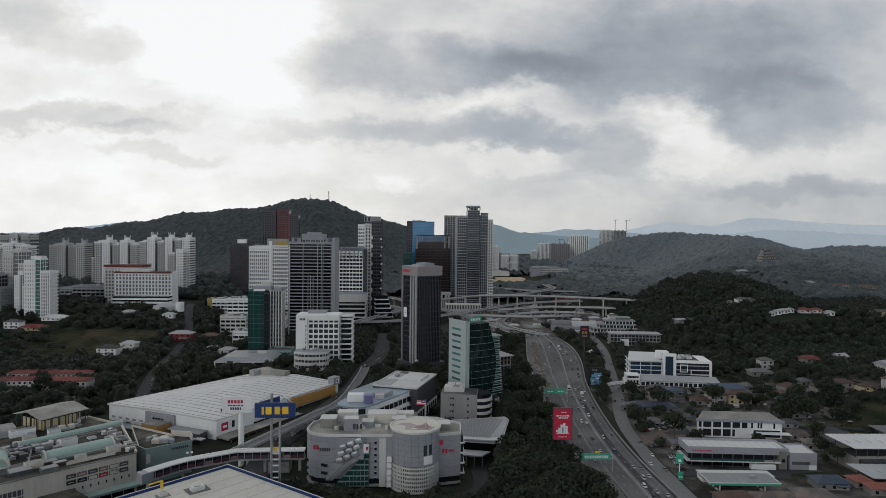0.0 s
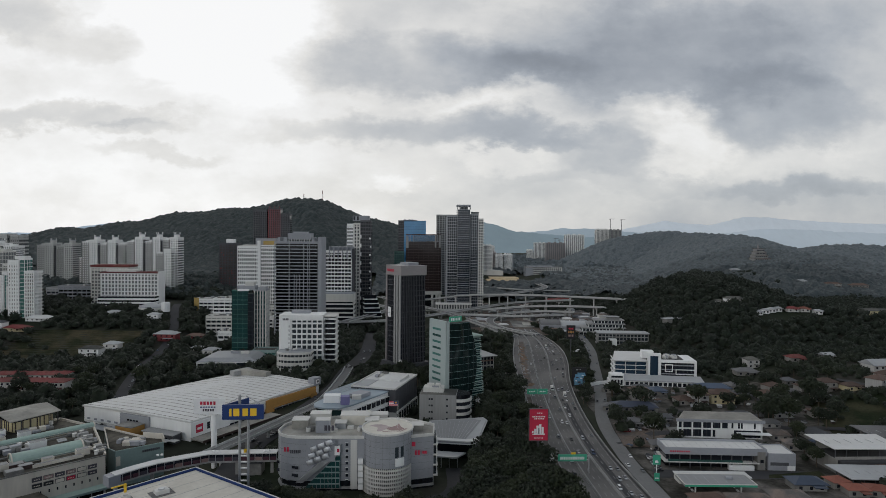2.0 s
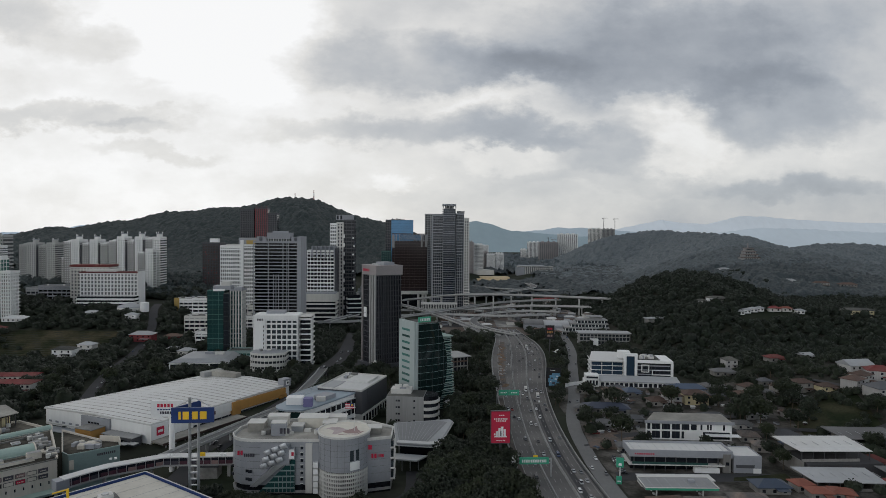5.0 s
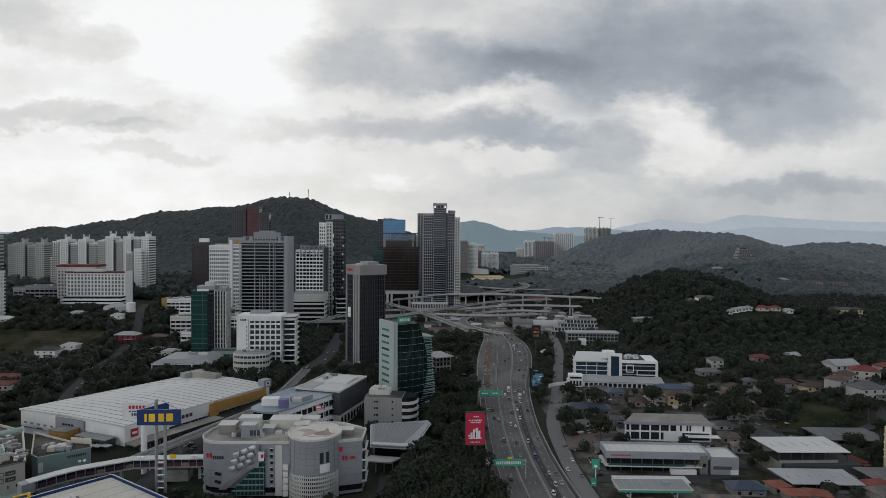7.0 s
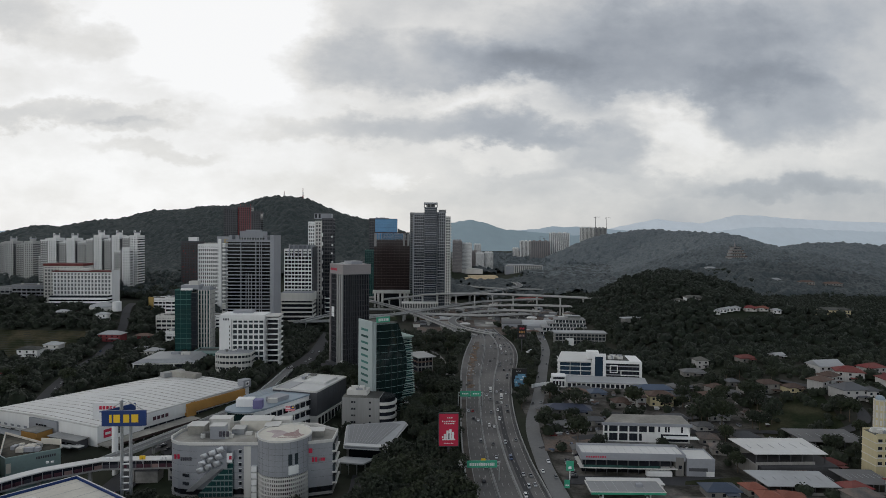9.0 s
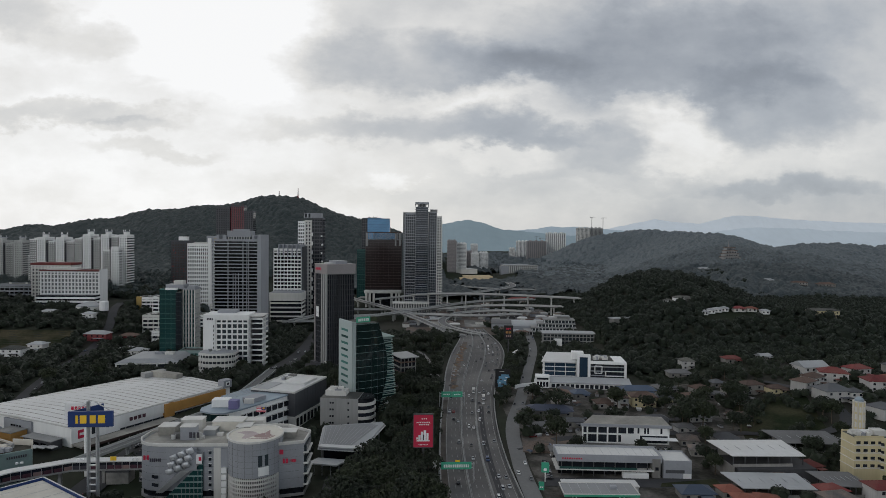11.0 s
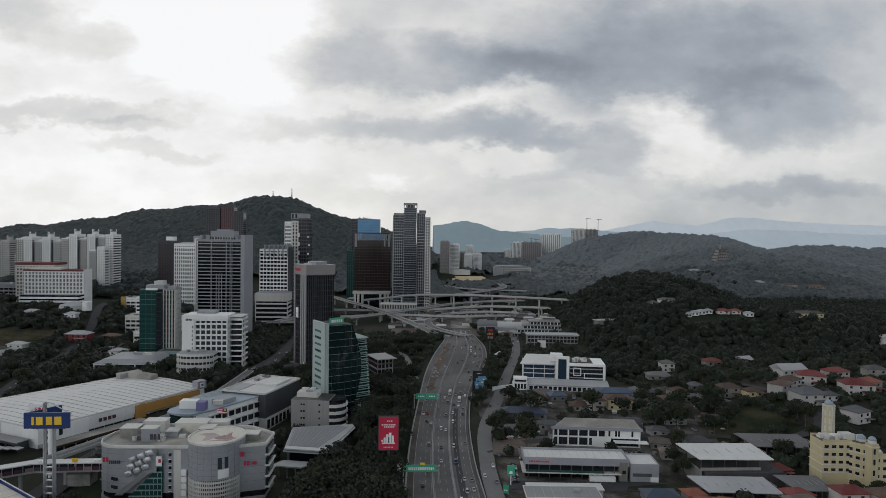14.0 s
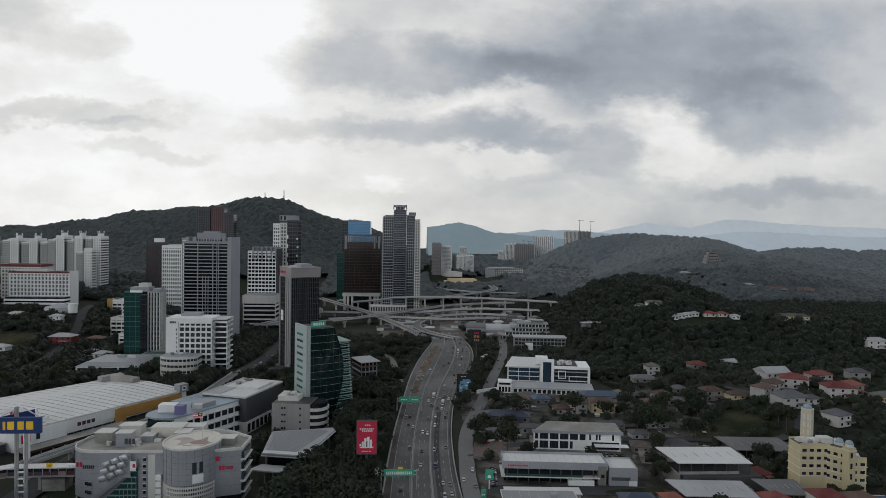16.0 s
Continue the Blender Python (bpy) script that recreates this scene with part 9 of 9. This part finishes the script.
def car(kind, c):
    if (kind, c) in CARS:
        return CARS[kind, c]
    m = "car%d" % c
    if kind == "sedan":
        L, W, pieces = 4.5, 1.8, hull("sedan", 4.5, 1.8, 0.28, 0.92, 1.45, (-1.2, -1.0, -0.4, 0.9, 1.7), m, "glass_dark")
    elif kind == "van":
        L, W, pieces = 4.6, 1.85, hull("van", 4.6, 1.85, 0.3, 1.05, 1.8, (-1.5, -1.5, -0.9, 2.0, 2.25), m, "glass_dark")
    else:
        L, W, pieces = 8.0, 2.4, hull("lorry", 8.0, 2.4, 0.5, 1.5, 2.6, (-3.9, -3.9, -3.5, -2.3, -2.1), m, "glass_dark")
    t = thing({"sedan": "car", "van": "van", "lorry": "lorry"}[kind], (0, -2000, -4), 0, "%s %s on the highway asphalt" % (NAMES[c], {"sedan": "saloon car", "van": "people carrier", "lorry": "box lorry"}[kind]), {"sedan": "car", "van": "van", "lorry": "lorry"}[kind], "traffic")
    for nm, me in zip(("body", "cabin", "roof"), pieces):
        put(nm, me, t)
    for x in (-L * 0.3, L * 0.3):
        put("wheels", wheel_mesh(W), t, (x, 0, 0.32))
    if kind == "lorry":
        box("cargo_box", t, "offwhite", 1.2, 0, 1.2, 5.4, 2.4, 2.3)
    CARS[kind, c] = t
    return t


def park(kind, c, x, y, z, rz):
    key = (kind, c)
    m = pose(x, y, z, 0, 0, rz) @ Matrix.Scale(0.84, 4)
    if key not in CARS:
        car(kind, c).matrix_basis = m
    else:
        copy_thing(CARS[key], m)


gc = random.Random(5)
for li, k in enumerate(LANES):
    y = 205 + gc.uniform(0, 20)
    while y < 640:
        if gc.random() < (0.62 if li >= 6 else 0.4) and not (li < 2 and 392 < y < 580):
            dx = across(y + 3, k) - across(y - 3, k)
            head = math.degrees(math.atan2(6, dx))
            kind = gc.choices(["sedan", "van", "lorry"], [0.72, 0.22, 0.06])[0]
            c = gc.choices(range(6), [0.15, 0.2, 0.31, 0.29, 0.02, 0.03])[0]
            park(kind, c if kind != "lorry" else 0, across(y, k) + gc.uniform(-0.3, 0.3), y, H(95, y) + 0.41, head + (180 if li < 3 else 0))
        y += gc.uniform(8, 24) if li >= 6 else gc.uniform(12, 34)
for line, off, n, lo, hi in ((frontage, 2.2, 9, 10, 60), (frontage, -2.2, 9, 10, 60), (mall_street, 2.5, 12, 6, 40), (mall_street, -2.5, 12, 6, 40), (hill_street, 2.2, 8, 2, 22), (hill_street, -2.2, 8, 2, 22)):
    for i in range(n):
        j = gc.randrange(lo, min(hi, len(line) - 2))
        p, q = line[j], line[j + 1]
        s = sides(line, j)
        w = p.lerp(q, gc.random()) + s * off
        park("sedan", gc.choices(range(6), [0.12, 0.24, 0.3, 0.28, 0.02, 0.04])[0], w.x, w.y, H(w.x, w.y) + 0.62, math.degrees(math.atan2(q.y - p.y, q.x - p.x)) + (0 if off < 0 else 180))
for i in range(34):
    x, y = (gc.uniform(119, 128), gc.uniform(256, 272)) if i < 10 else (gc.uniform(120, 138), gc.uniform(290, 345)) if i < 22 else (160 + (i - 22) * 2.6, 298)
    if i < 22 and blocked(x, y):
        continue
    park(gc.choice(["sedan", "van"]), gc.randrange(6), x, y, H(x, y) + (0.45 if i < 10 else 0.1), gc.choice([0, 90, 80]) if i < 22 else 88)
    clear(x, y, 2, 2)

for k in range(9):
    park("sedan", (2, 3, 2, 1, 3, 2, 0, 3, 2)[k], 121.5 + 0.25 * k, 264.5 + k * 2.3, H(122, 265 + k * 2.3) + 0.42, 172)
    if k < 6:
        park("van" if k == 2 else "sedan", (0, 2, 1, 3, 2, 0)[k], 128.5 + 0.2 * k, 279 + k * 2.5, H(129, 280) + 0.3, 8)
clear(124, 276, 9, 16)

# junk yards and market stalls beside the frontage road
for i in range(250):
    x, y = (gc.uniform(118, 150), gc.uniform(284, 345)) if i < 110 else (gc.uniform(120, 245), gc.uniform(286, 402))
    if blocked(x, y):
        continue
    t = thing("stall", (x, y, H(x, y)), gc.uniform(0, 90), gc.choice(["small roadside stall with faded awning", "stack of crates and scrap"]), "stall", "roadside stalls")
    w, d, hh = gc.uniform(1.5, 5), gc.uniform(1.5, 4), gc.uniform(1.2, 2.6)
    box("counter", t, gc.choice(["concrete_dark", "brown", "grey"]), 0, 0, 0, w * 0.8, d * 0.8, hh * 0.6)
    box("awning", t, gc.choice(["roof_white", "roof_grey", "roof_blue", "roof_brown", "roof_rust", "roof_rust", "roof_dark", "roof_dark"]), 0, 0, hh * 0.6, w, d, 0.4, taper=0.6)
    clear(x, y, 2, 2)
ex, ey = np.linspace(116, 246, 40), np.linspace(232, 404, 52)
v = [(a, b, H(a, b) + 0.14) for b in ey for a in ex]
me = bpy.data.meshes.new("yard_ground")
me.from_pydata(v, [], [(j * 40 + i, j * 40 + i + 1, j * 40 + i + 41, j * 40 + i + 40) for j in range(51) for i in range(39)])
me.materials.append(M["town_earth"])
tagged(put("yard_ground", me), "worn earth, gravel and concrete between low houses", "ground", kind="structure")
yard = thing("earth_yard", (132, 318, H(132, 318)), -8, "bare brown earth of a scrap yard", "yard")
for k in range(6):
    box("earth_patch", yard, "rubble", -8 + (k % 3) * 9, -14 + (k // 3) * 22, -0.5 + 0.02 * k, 9.5, 22, 0.62, 3 * k)

# ---- trees and woods ----


def crown_mesh(key, seed, n, r, flat, size, m):
    """A crown: many small leaf tufts over uneven lobes."""
    rng = random.Random(seed)

    def build():
        v, f = [], []
        lobes = [(Vector((rng.uniform(-1, 1), rng.uniform(-1, 1), rng.uniform(-0.5, 0.7))) * r * 0.55, rng.uniform(0.35, 0.62) * r) for _ in range(8)]
        for _ in range(n):
            c, lr = rng.choice(lobes)
            d = Vector((rng.gauss(0, 1), rng.gauss(0, 1), rng.gauss(0.25, 0.9))).normalized()
            p = c + d * lr * rng.uniform(0.7, 1.1)
            p.z *= flat
            q = (d + Vector((rng.gauss(0, 1), rng.gauss(0, 1), rng.gauss(0, 1))) * 0.75).normalized()
            a = q.orthogonal().normalized()
            b = q.cross(a)
            s = size * rng.uniform(0.6, 1.3)
            ang = rng.uniform(0, 6.28)
            a, b = a * math.cos(ang) + b * math.sin(ang), b * math.cos(ang) - a * math.sin(ang)
            i = len(v)
            v += [tuple(p - a * s - d * s * 0.3), tuple(p + b * s * 0.8 - d * s * 0.3), tuple(p + a * s - d * s * 0.3), tuple(p - b * s * 0.8 - d * s * 0.3), tuple(p + d * s * 0.35)]
            f += [(i, i + 1, i + 4), (i + 1, i + 2, i + 4), (i + 2, i + 3, i + 4), (i + 3, i, i + 4)]
        return v, f
    return mesh_of((key,), build, m)


def trunk_mesh(key, h, r, seed):
    rng = random.Random(seed)

    def build():
        v, f = [], []

        def limb(p, q, r0, r1):
            ax = (q - p).normalized()
            a = ax.orthogonal().normalized()
            b = ax.cross(a)
            i = len(v)
            for c, rr in ((p, r0), (q, r1)):
                for k in range(6):
                    t = k * math.pi / 3
                    v.append(tuple(c + a * rr * math.cos(t) + b * rr * math.sin(t)))
            for k in range(6):
                f.append((i + k, i + (k + 1) % 6, i + 6 + (k + 1) % 6, i + 6 + k))
        top = Vector((rng.uniform(-0.3, 0.3), rng.uniform(-0.3, 0.3), h * 0.6))
        limb(Vector((0, 0, -0.6)), top, r, r * 0.6)
        for k in range(5):
            t = k * 1.26 + rng.uniform(-0.4, 0.4)
            limb(top - Vector((0, 0, rng.uniform(0, h * 0.15))), top + Vector((math.cos(t) * h * 0.3, math.sin(t) * h * 0.3, h * rng.uniform(0.2, 0.4))), r * 0.4, r * 0.12)
        return v, f
    return mesh_of((key,), build, "bark")


KINDS = []
for i in range(7):
    r = 3.2 + 0.55 * i
    h = 6.5 + 0.9 * i
    m = ("leaf", "leaf_dark", "leaf", "leaf_dark", "leaf_dark", "leaf", "leaf_dark")[i]
    KINDS.append((trunk_mesh("trunk%d" % i, h, 0.16 + 0.03 * i, 60 + i), crown_mesh("crown%d" % i, 80 + i, 300 + 45 * i, r, 0.78, 0.46 + 0.04 * i, m), h, r))
TREES = []


def tree(x, y, k, s, rz, label, group):
    tm, cm, h, r = KINDS[k]
    t = thing("tree", (x, y, H(x, y)), rz, label, "tree", group)
    t.scale = (s, s, s * (0.9 + 0.2 * ((x * 7.3) % 1)))
    put("trunk", tm, t)
    put("crown", cm, t, (0, 0, h * 0.78))
    TREES.append((x, y))


def plant(zone, n, ks, label, group, seed, gap=4.5, smin=0.75, smax=1.2):
    """Trees set at random in a zone, kept apart from each other and off all buildings and roads."""
    g = random.Random(seed)
    x0, x1, y0, y1 = zone
    own = []
    for _ in range(n * 14):
        if len(own) >= n:
            break
        x, y = g.uniform(x0, x1), g.uniform(y0, y1)
        if blocked(x, y) or (y < 276 and x < 26 + 0.35 * (y - 216) and x > -14 and y > 226) or any((x - a) ** 2 + (y - b) ** 2 < gap * gap for a, b in own):
            continue
        own.append((x, y))
        tree(x, y, g.choice(ks), g.uniform(smin, smax), g.uniform(0, 360), label, group)


plant((28, 72, 216, 276), 62, (3, 4, 5, 6), "dense dark green roadside tree beside the mall", "roadside wood", 1, 4.2)
plant((50, 76, 276, 400), 44, (3, 4, 5, 6), "dense dark green tree beside the highway", "roadside wood", 2, 4.2)
plant((-56, 20, 212, 244), 46, (0, 1, 2, 3), "small dark green tree before the mall", "mall trees", 3, 4.0)
plant((106, 140, 330, 480), 44, (0, 1, 2, 3), "dark green tree on the strip between the roads", "strip trees", 4, 4.4)
plant((130, 170, 470, 590), 8, (0, 1, 2), "dark green tree on the strip between the roads", "strip trees", 14, 5)
plant((-60, 80, 380, 470), 28, (2, 3, 4, 5), "dark green tree around the office towers", "tower trees", 5, 5.0)
plant((40, 100, 400, 560), 28, (2, 3, 4, 5), "dark green tree beside the slip road", "tower trees", 6, 5.0)
plant((-240, -110, 330, 450), 24, (2, 3, 4, 5), "dark green tree behind the hypermarket", "west trees", 7, 5.4)
plant((118, 300, 243, 400), 36, (1, 2, 3, 4, 5, 6), "broad dark green tree among low houses", "town trees", 8, 6.5, 0.7, 1.15)
for x, y, k, s in ((211, 327, 6, 1.35), (216, 321, 5, 1.25), (206, 323, 4, 1.2), (133, 300, 5, 1.15), (121, 318, 4, 1.2), (147, 352, 6, 1.1), (235, 318, 4, 1.1), (228, 350, 5, 1.1), (252, 352, 6, 1.1), (284, 318, 5, 1.1)):
    tree(x, y, k, s, x * 7 % 360, "large broad dark green tree among low houses", "town trees")
plant((243, 284, 243.5, 250), 9, (0, 1, 2), "small dark green tree before the cream mosque", "mosque trees", 10, 3.4)
plant((-64, -40, 270, 400), 6, (0, 1), "small street tree beside the elevated lane", "street trees", 9, 4.0)


def woods(name, label, spots, m, seed, tufts=20, fine=1.0, seg=6, rings=3, loose=0.45, low=1.0):
    """A wood: every crown is an uneven leafy mound with small tufts standing out of it."""
    rng = np.random.default_rng(seed)
    k = tufts
    P = np.array(spots)                                   # x, y, z, radius
    n = len(P)
    P[:, 2] += rng.uniform(-0.1, 0.45, n) * P[:, 3] * low
    # mounds
    el = np.linspace(-0.45, 1.25, rings)
    az = np.arange(seg) * 2 * np.pi / seg
    shell = np.array([(math.cos(e) * math.cos(a + 0.4 * i), math.cos(e) * math.sin(a + 0.4 * i), math.sin(e)) for i, e in enumerate(el) for a in az] + [(0, 0, 1.0)])
    nv = len(shell)
    push = rng.uniform(0.68, 0.98, (n, nv, 1)) * P[:, None, 3:4]
    wide = np.stack([rng.uniform(0.85, 1.15, n), rng.uniform(0.85, 1.15, n), rng.uniform(0.75, 1.1, n) * low], 1)[:, None, :]
    mound = (P[:, None, :3] + shell[None] * push * wide).reshape(-1, 3)
    tri = []
    for r in range(rings - 1):
        for a in range(seg):
            b = (a + 1) % seg
            tri += [(r * seg + a, r * seg + b, (r + 1) * seg + b), (r * seg + a, (r + 1) * seg + b, (r + 1) * seg + a)]
    for a in range(seg):
        tri.append(((rings - 1) * seg + a, (rings - 1) * seg + (a + 1) % seg, nv - 1))
    tri = (np.array(tri)[None] + (np.arange(n) * nv)[:, None, None]).reshape(-1, 3)
    # tufts
    d = rng.normal(size=(n, k, 3))
    d[..., 2] = np.abs(d[..., 2]) * 0.9 + 0.05
    d /= np.linalg.norm(d, axis=-1, keepdims=True)
    c = P[:, None, :3] + d * P[:, None, 3:4] * rng.uniform(0.8, 1.06, (n, k, 1)) * wide
    q = d + rng.normal(size=(n, k, 3)) * loose
    q /= np.linalg.norm(q, axis=-1, keepdims=True)
    a = np.cross(q, rng.normal(size=(n, k, 3)))
    a /= np.linalg.norm(a, axis=-1, keepdims=True)
    b = np.cross(q, a)
    s = P[:, None, 3:4] * rng.uniform(0.2, 0.42, (n, k, 1)) * fine
    quad = np.stack([c - a * s, c + b * s, c + a * s, c - b * s * 0.7], 2).reshape(-1, 3)
    t0 = np.arange(n * k)[:, None] * 4 + len(mound)
    tri2 = np.concatenate([t0 + t for t in ([0, 1, 2], [0, 2, 3])], 1).reshape(-1, 3)
    return leaf_sheet(name, label, np.concatenate([mound, quad]), np.concatenate([tri, tri2]), m, len(tri))


def leaf_sheet(name, label, quad, tri, m, soft_faces=0):
    me = bpy.data.meshes.new(name)
    me.vertices.add(len(quad))
    me.vertices.foreach_set("co", quad.astype(np.float32).ravel())
    me.loops.add(tri.size)
    me.loops.foreach_set("vertex_index", tri.astype(np.int32).ravel())
    me.polygons.add(len(tri))
    me.polygons.foreach_set("loop_start", np.arange(0, tri.size, 3, dtype=np.int32))
    me.polygons.foreach_set("use_smooth", np.arange(len(tri)) < soft_faces)
    me.update(calc_edges=True)
    me.materials.append(M[m])
    return tagged(put(name, me), label, "trees", kind="stuff")


def scatter(x0, x1, y0, y1, step, seed, want, rmin, rmax):
    g = np.random.default_rng(seed)
    gx, gy = np.meshgrid(np.arange(x0, x1, step), np.arange(y0, y1, step))
    x = (gx + g.uniform(-0.5, 0.5, gx.shape) * step).ravel()
    y = (gy + g.uniform(-0.5, 0.5, gy.shape) * step).ravel()
    see = (x > -0.80 * (y + 20) - 20) & (x < 0.80 * (y + 20) + 110)
    x, y = x[see], y[see]
    z = height(x, y)
    ok = want(x, y, z, g.random(len(x)))
    x, y, z = x[ok], y[ok], z[ok]
    r = g.uniform(rmin, rmax, len(x)) * np.where(g.random(len(x)) < 0.12, 1.35, 1.0)
    return [(a, b, c + q * 0.5, q) for a, b, c, q in zip(x, y, z, r) if not blocked(a, b)]


def off_trees(spots):
    T = np.array(TREES)
    return [p for p in spots if np.min((T[:, 0] - p[0]) ** 2 + (T[:, 1] - p[1]) ** 2) > 9]


def canopy(name, label, x0, x1, y0, y1, step, cell, m, seed, floor, ceil=1e9, under=False):
    """A closed forest canopy seen from afar: one sheet of rounded, uneven crowns over the hill."""
    g = np.random.default_rng(seed)
    gx, gy = np.meshgrid(np.arange(x0, x1, step), np.arange(y0, y1, step))
    gx = gx + g.uniform(-0.3, 0.3, gx.shape) * step
    gy = gy + g.uniform(-0.3, 0.3, gy.shape) * step
    ground_z = height(gx, gy)
    nx, ny = int((x1 - x0) / cell) + 4, int((y1 - y0) / cell) + 4
    jx, jy = g.uniform(0, 1, (ny, nx)), g.uniform(0, 1, (ny, nx))
    tall, wide = g.uniform(0, 1, (ny, nx)) ** 2, g.uniform(0.5, 0.95, (ny, nx))
    u, w = (gx - x0) / cell + 1.5, (gy - y0) / cell + 1.5
    iu, iw = np.clip(u.astype(int), 1, nx - 2), np.clip(w.astype(int), 1, ny - 2)
    top = np.zeros(gx.shape)
    for a in (-1, 0, 1):
        for b in (-1, 0, 1):
            cx, cy = iu + a, iw + b
            d2 = (u - cx - jx[cy, cx]) ** 2 + (w - cy - jy[cy, cx]) ** 2
            top = np.maximum(top, np.where(d2 < wide[cy, cx] ** 2, 4.0 * tall[cy, cx], 0) + 1.0 * cell * np.sqrt(np.maximum(0, wide[cy, cx] ** 2 - d2)))
    ok = (ground_z > floor) & (ground_z < ceil) & (gx > -0.82 * (gy + 20) - 30) & (gx < 0.82 * (gy + 20) + 130)
    ti, tj = np.clip((gy / 2).astype(int), 0, 999), np.clip(((gx + 1000) / 2).astype(int), 0, 1299)
    free = ~(TAKEN[ti, tj] & (gy < 2000) & (gx > -1000) & (gx < 1600))
    inner = ok & free
    ok = ok if under else inner
    share = np.where(ok & ~inner, 0.4, np.where(ok, 0.12, 0.0))
    share[0] = 0.0
    inner[0] = False                                      # the edge comes down to the ground
    for more in (0.2, 0.25, 0.25, 0.18):
        edge = inner.copy()
        inner[1:-1, 1:-1] = edge[1:-1, 1:-1] & edge[:-2, 1:-1] & edge[2:, 1:-1] & edge[1:-1, :-2] & edge[1:-1, 2:]
        share += np.where(inner, more, 0)
    gz = ground_z + (1.5 + top + g.normal(0, 0.55, gx.shape)) * share
    v = np.stack([gx, gy, gz], -1).reshape(-1, 3)
    idx = np.arange(gx.size).reshape(gx.shape)
    q = ok[:-1, :-1] & ok[:-1, 1:] & ok[1:, :-1] & ok[1:, 1:]
    a, b, c, d = idx[:-1, :-1][q], idx[:-1, 1:][q], idx[1:, 1:][q], idx[1:, :-1][q]
    tri = np.concatenate([np.stack([a, b, c], -1), np.stack([a, c, d], -1)])
    used, inv = np.unique(tri, return_inverse=True)
    return leaf_sheet(name, label, v[used], inv.reshape(tri.shape), m, len(tri))


# haze over the masts' hill is put into its leaf colour
canopy("hill_forest", "dense dark green rainforest on the hill with the masts", -1200, 140, 870, 1700, 2.6, 8.5, "haze_forest_hill", 1, 17)
# bands grow paler and bluer with distance, the haze being in their colour
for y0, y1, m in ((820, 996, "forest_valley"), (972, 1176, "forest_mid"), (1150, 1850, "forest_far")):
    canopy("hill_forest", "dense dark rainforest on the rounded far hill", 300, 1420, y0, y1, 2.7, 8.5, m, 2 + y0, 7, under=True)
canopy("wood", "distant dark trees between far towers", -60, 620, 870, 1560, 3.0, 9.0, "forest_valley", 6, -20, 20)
woods("hill_forest", "dense dark trees on the near wooded hill", scatter(170, 880, 440, 960, 6.3, 3, lambda x, y, z, g: ((z > 6) | (g < 0.75)) & ((x > 238) | (y < 500) | (y > 760)) & ((x < 560) | (y < 835)), 2.4, 5.0), "forest", 3, 48, 0.56, 7, 4, loose=0.8)
woods("wood", "dark trees among the low town and the blocks", off_trees(scatter(-430, -20, 320, 740, 6.3, 4, lambda x, y, z, g: (g < 0.86) & ((g < 0.03) | ~((x < -225) & (x > -325) & (y > 488) & (y < 556))), 2.4, 5.0)), "leaf_dark", 4, 52, 0.56, 8, 4, loose=0.8)
woods("wood", "dark bushes and trees among the houses", off_trees(scatter(116, 430, 240, 480, 6.0, 5, lambda x, y, z, g: g < np.where(x > 245, 0.86, np.where(y > 350, 0.5, 0.30)), 1.4, 3.8)), "leaf_dark", 5, 44, 0.6, 8, 4)
woods("undergrowth", "low dark undergrowth along the road", off_trees(scatter(-60, 140, 205, 620, 5.0, 7, lambda x, y, z, g: g < 0.75, 1.8, 3.8)), "leaf_dark", 7, 44, 0.6, 8, 4)
woods("wood", "dark trees around the offices by the interchange", off_trees(scatter(140, 250, 440, 680, 6.0, 9, lambda x, y, z, g: g < 0.7, 1.8, 4.0)), "leaf_dark", 9, 30, 0.62, 7, 4)
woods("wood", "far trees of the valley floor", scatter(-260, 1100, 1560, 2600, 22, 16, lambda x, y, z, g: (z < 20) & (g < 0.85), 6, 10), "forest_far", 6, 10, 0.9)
woods("wood", "dark trees on the slope behind the blocks", scatter(-700, -120, 700, 900, 9, 8, lambda x, y, z, g: g < 0.85, 4, 7), "haze_forest_hill", 8, 14, 0.8)
f = thing("field", (-275, 520, H(-275, 520) - 0.1), 0, "sloping open green field", "field")
gx = np.linspace(-52, 52, 28)
gy = np.linspace(-32, 36, 69)
v = [(a, b, H(-275 + a, 520 + b) - H(-275, 520) + 0.45 + 0.3 * math.sin(b * 1.3 + 0.04 * a) + 0.25 * math.sin(a * 0.3 + b * 0.21)) for b in gy for a in gx]
me = bpy.data.meshes.new("turf")
me.from_pydata(v, [], [(j * 28 + i, j * 28 + i + 1, j * 28 + i + 29, j * 28 + i + 28) for j in range(68) for i in range(27)])
me.materials.append(M["lawn"])
put("turf", me, f)
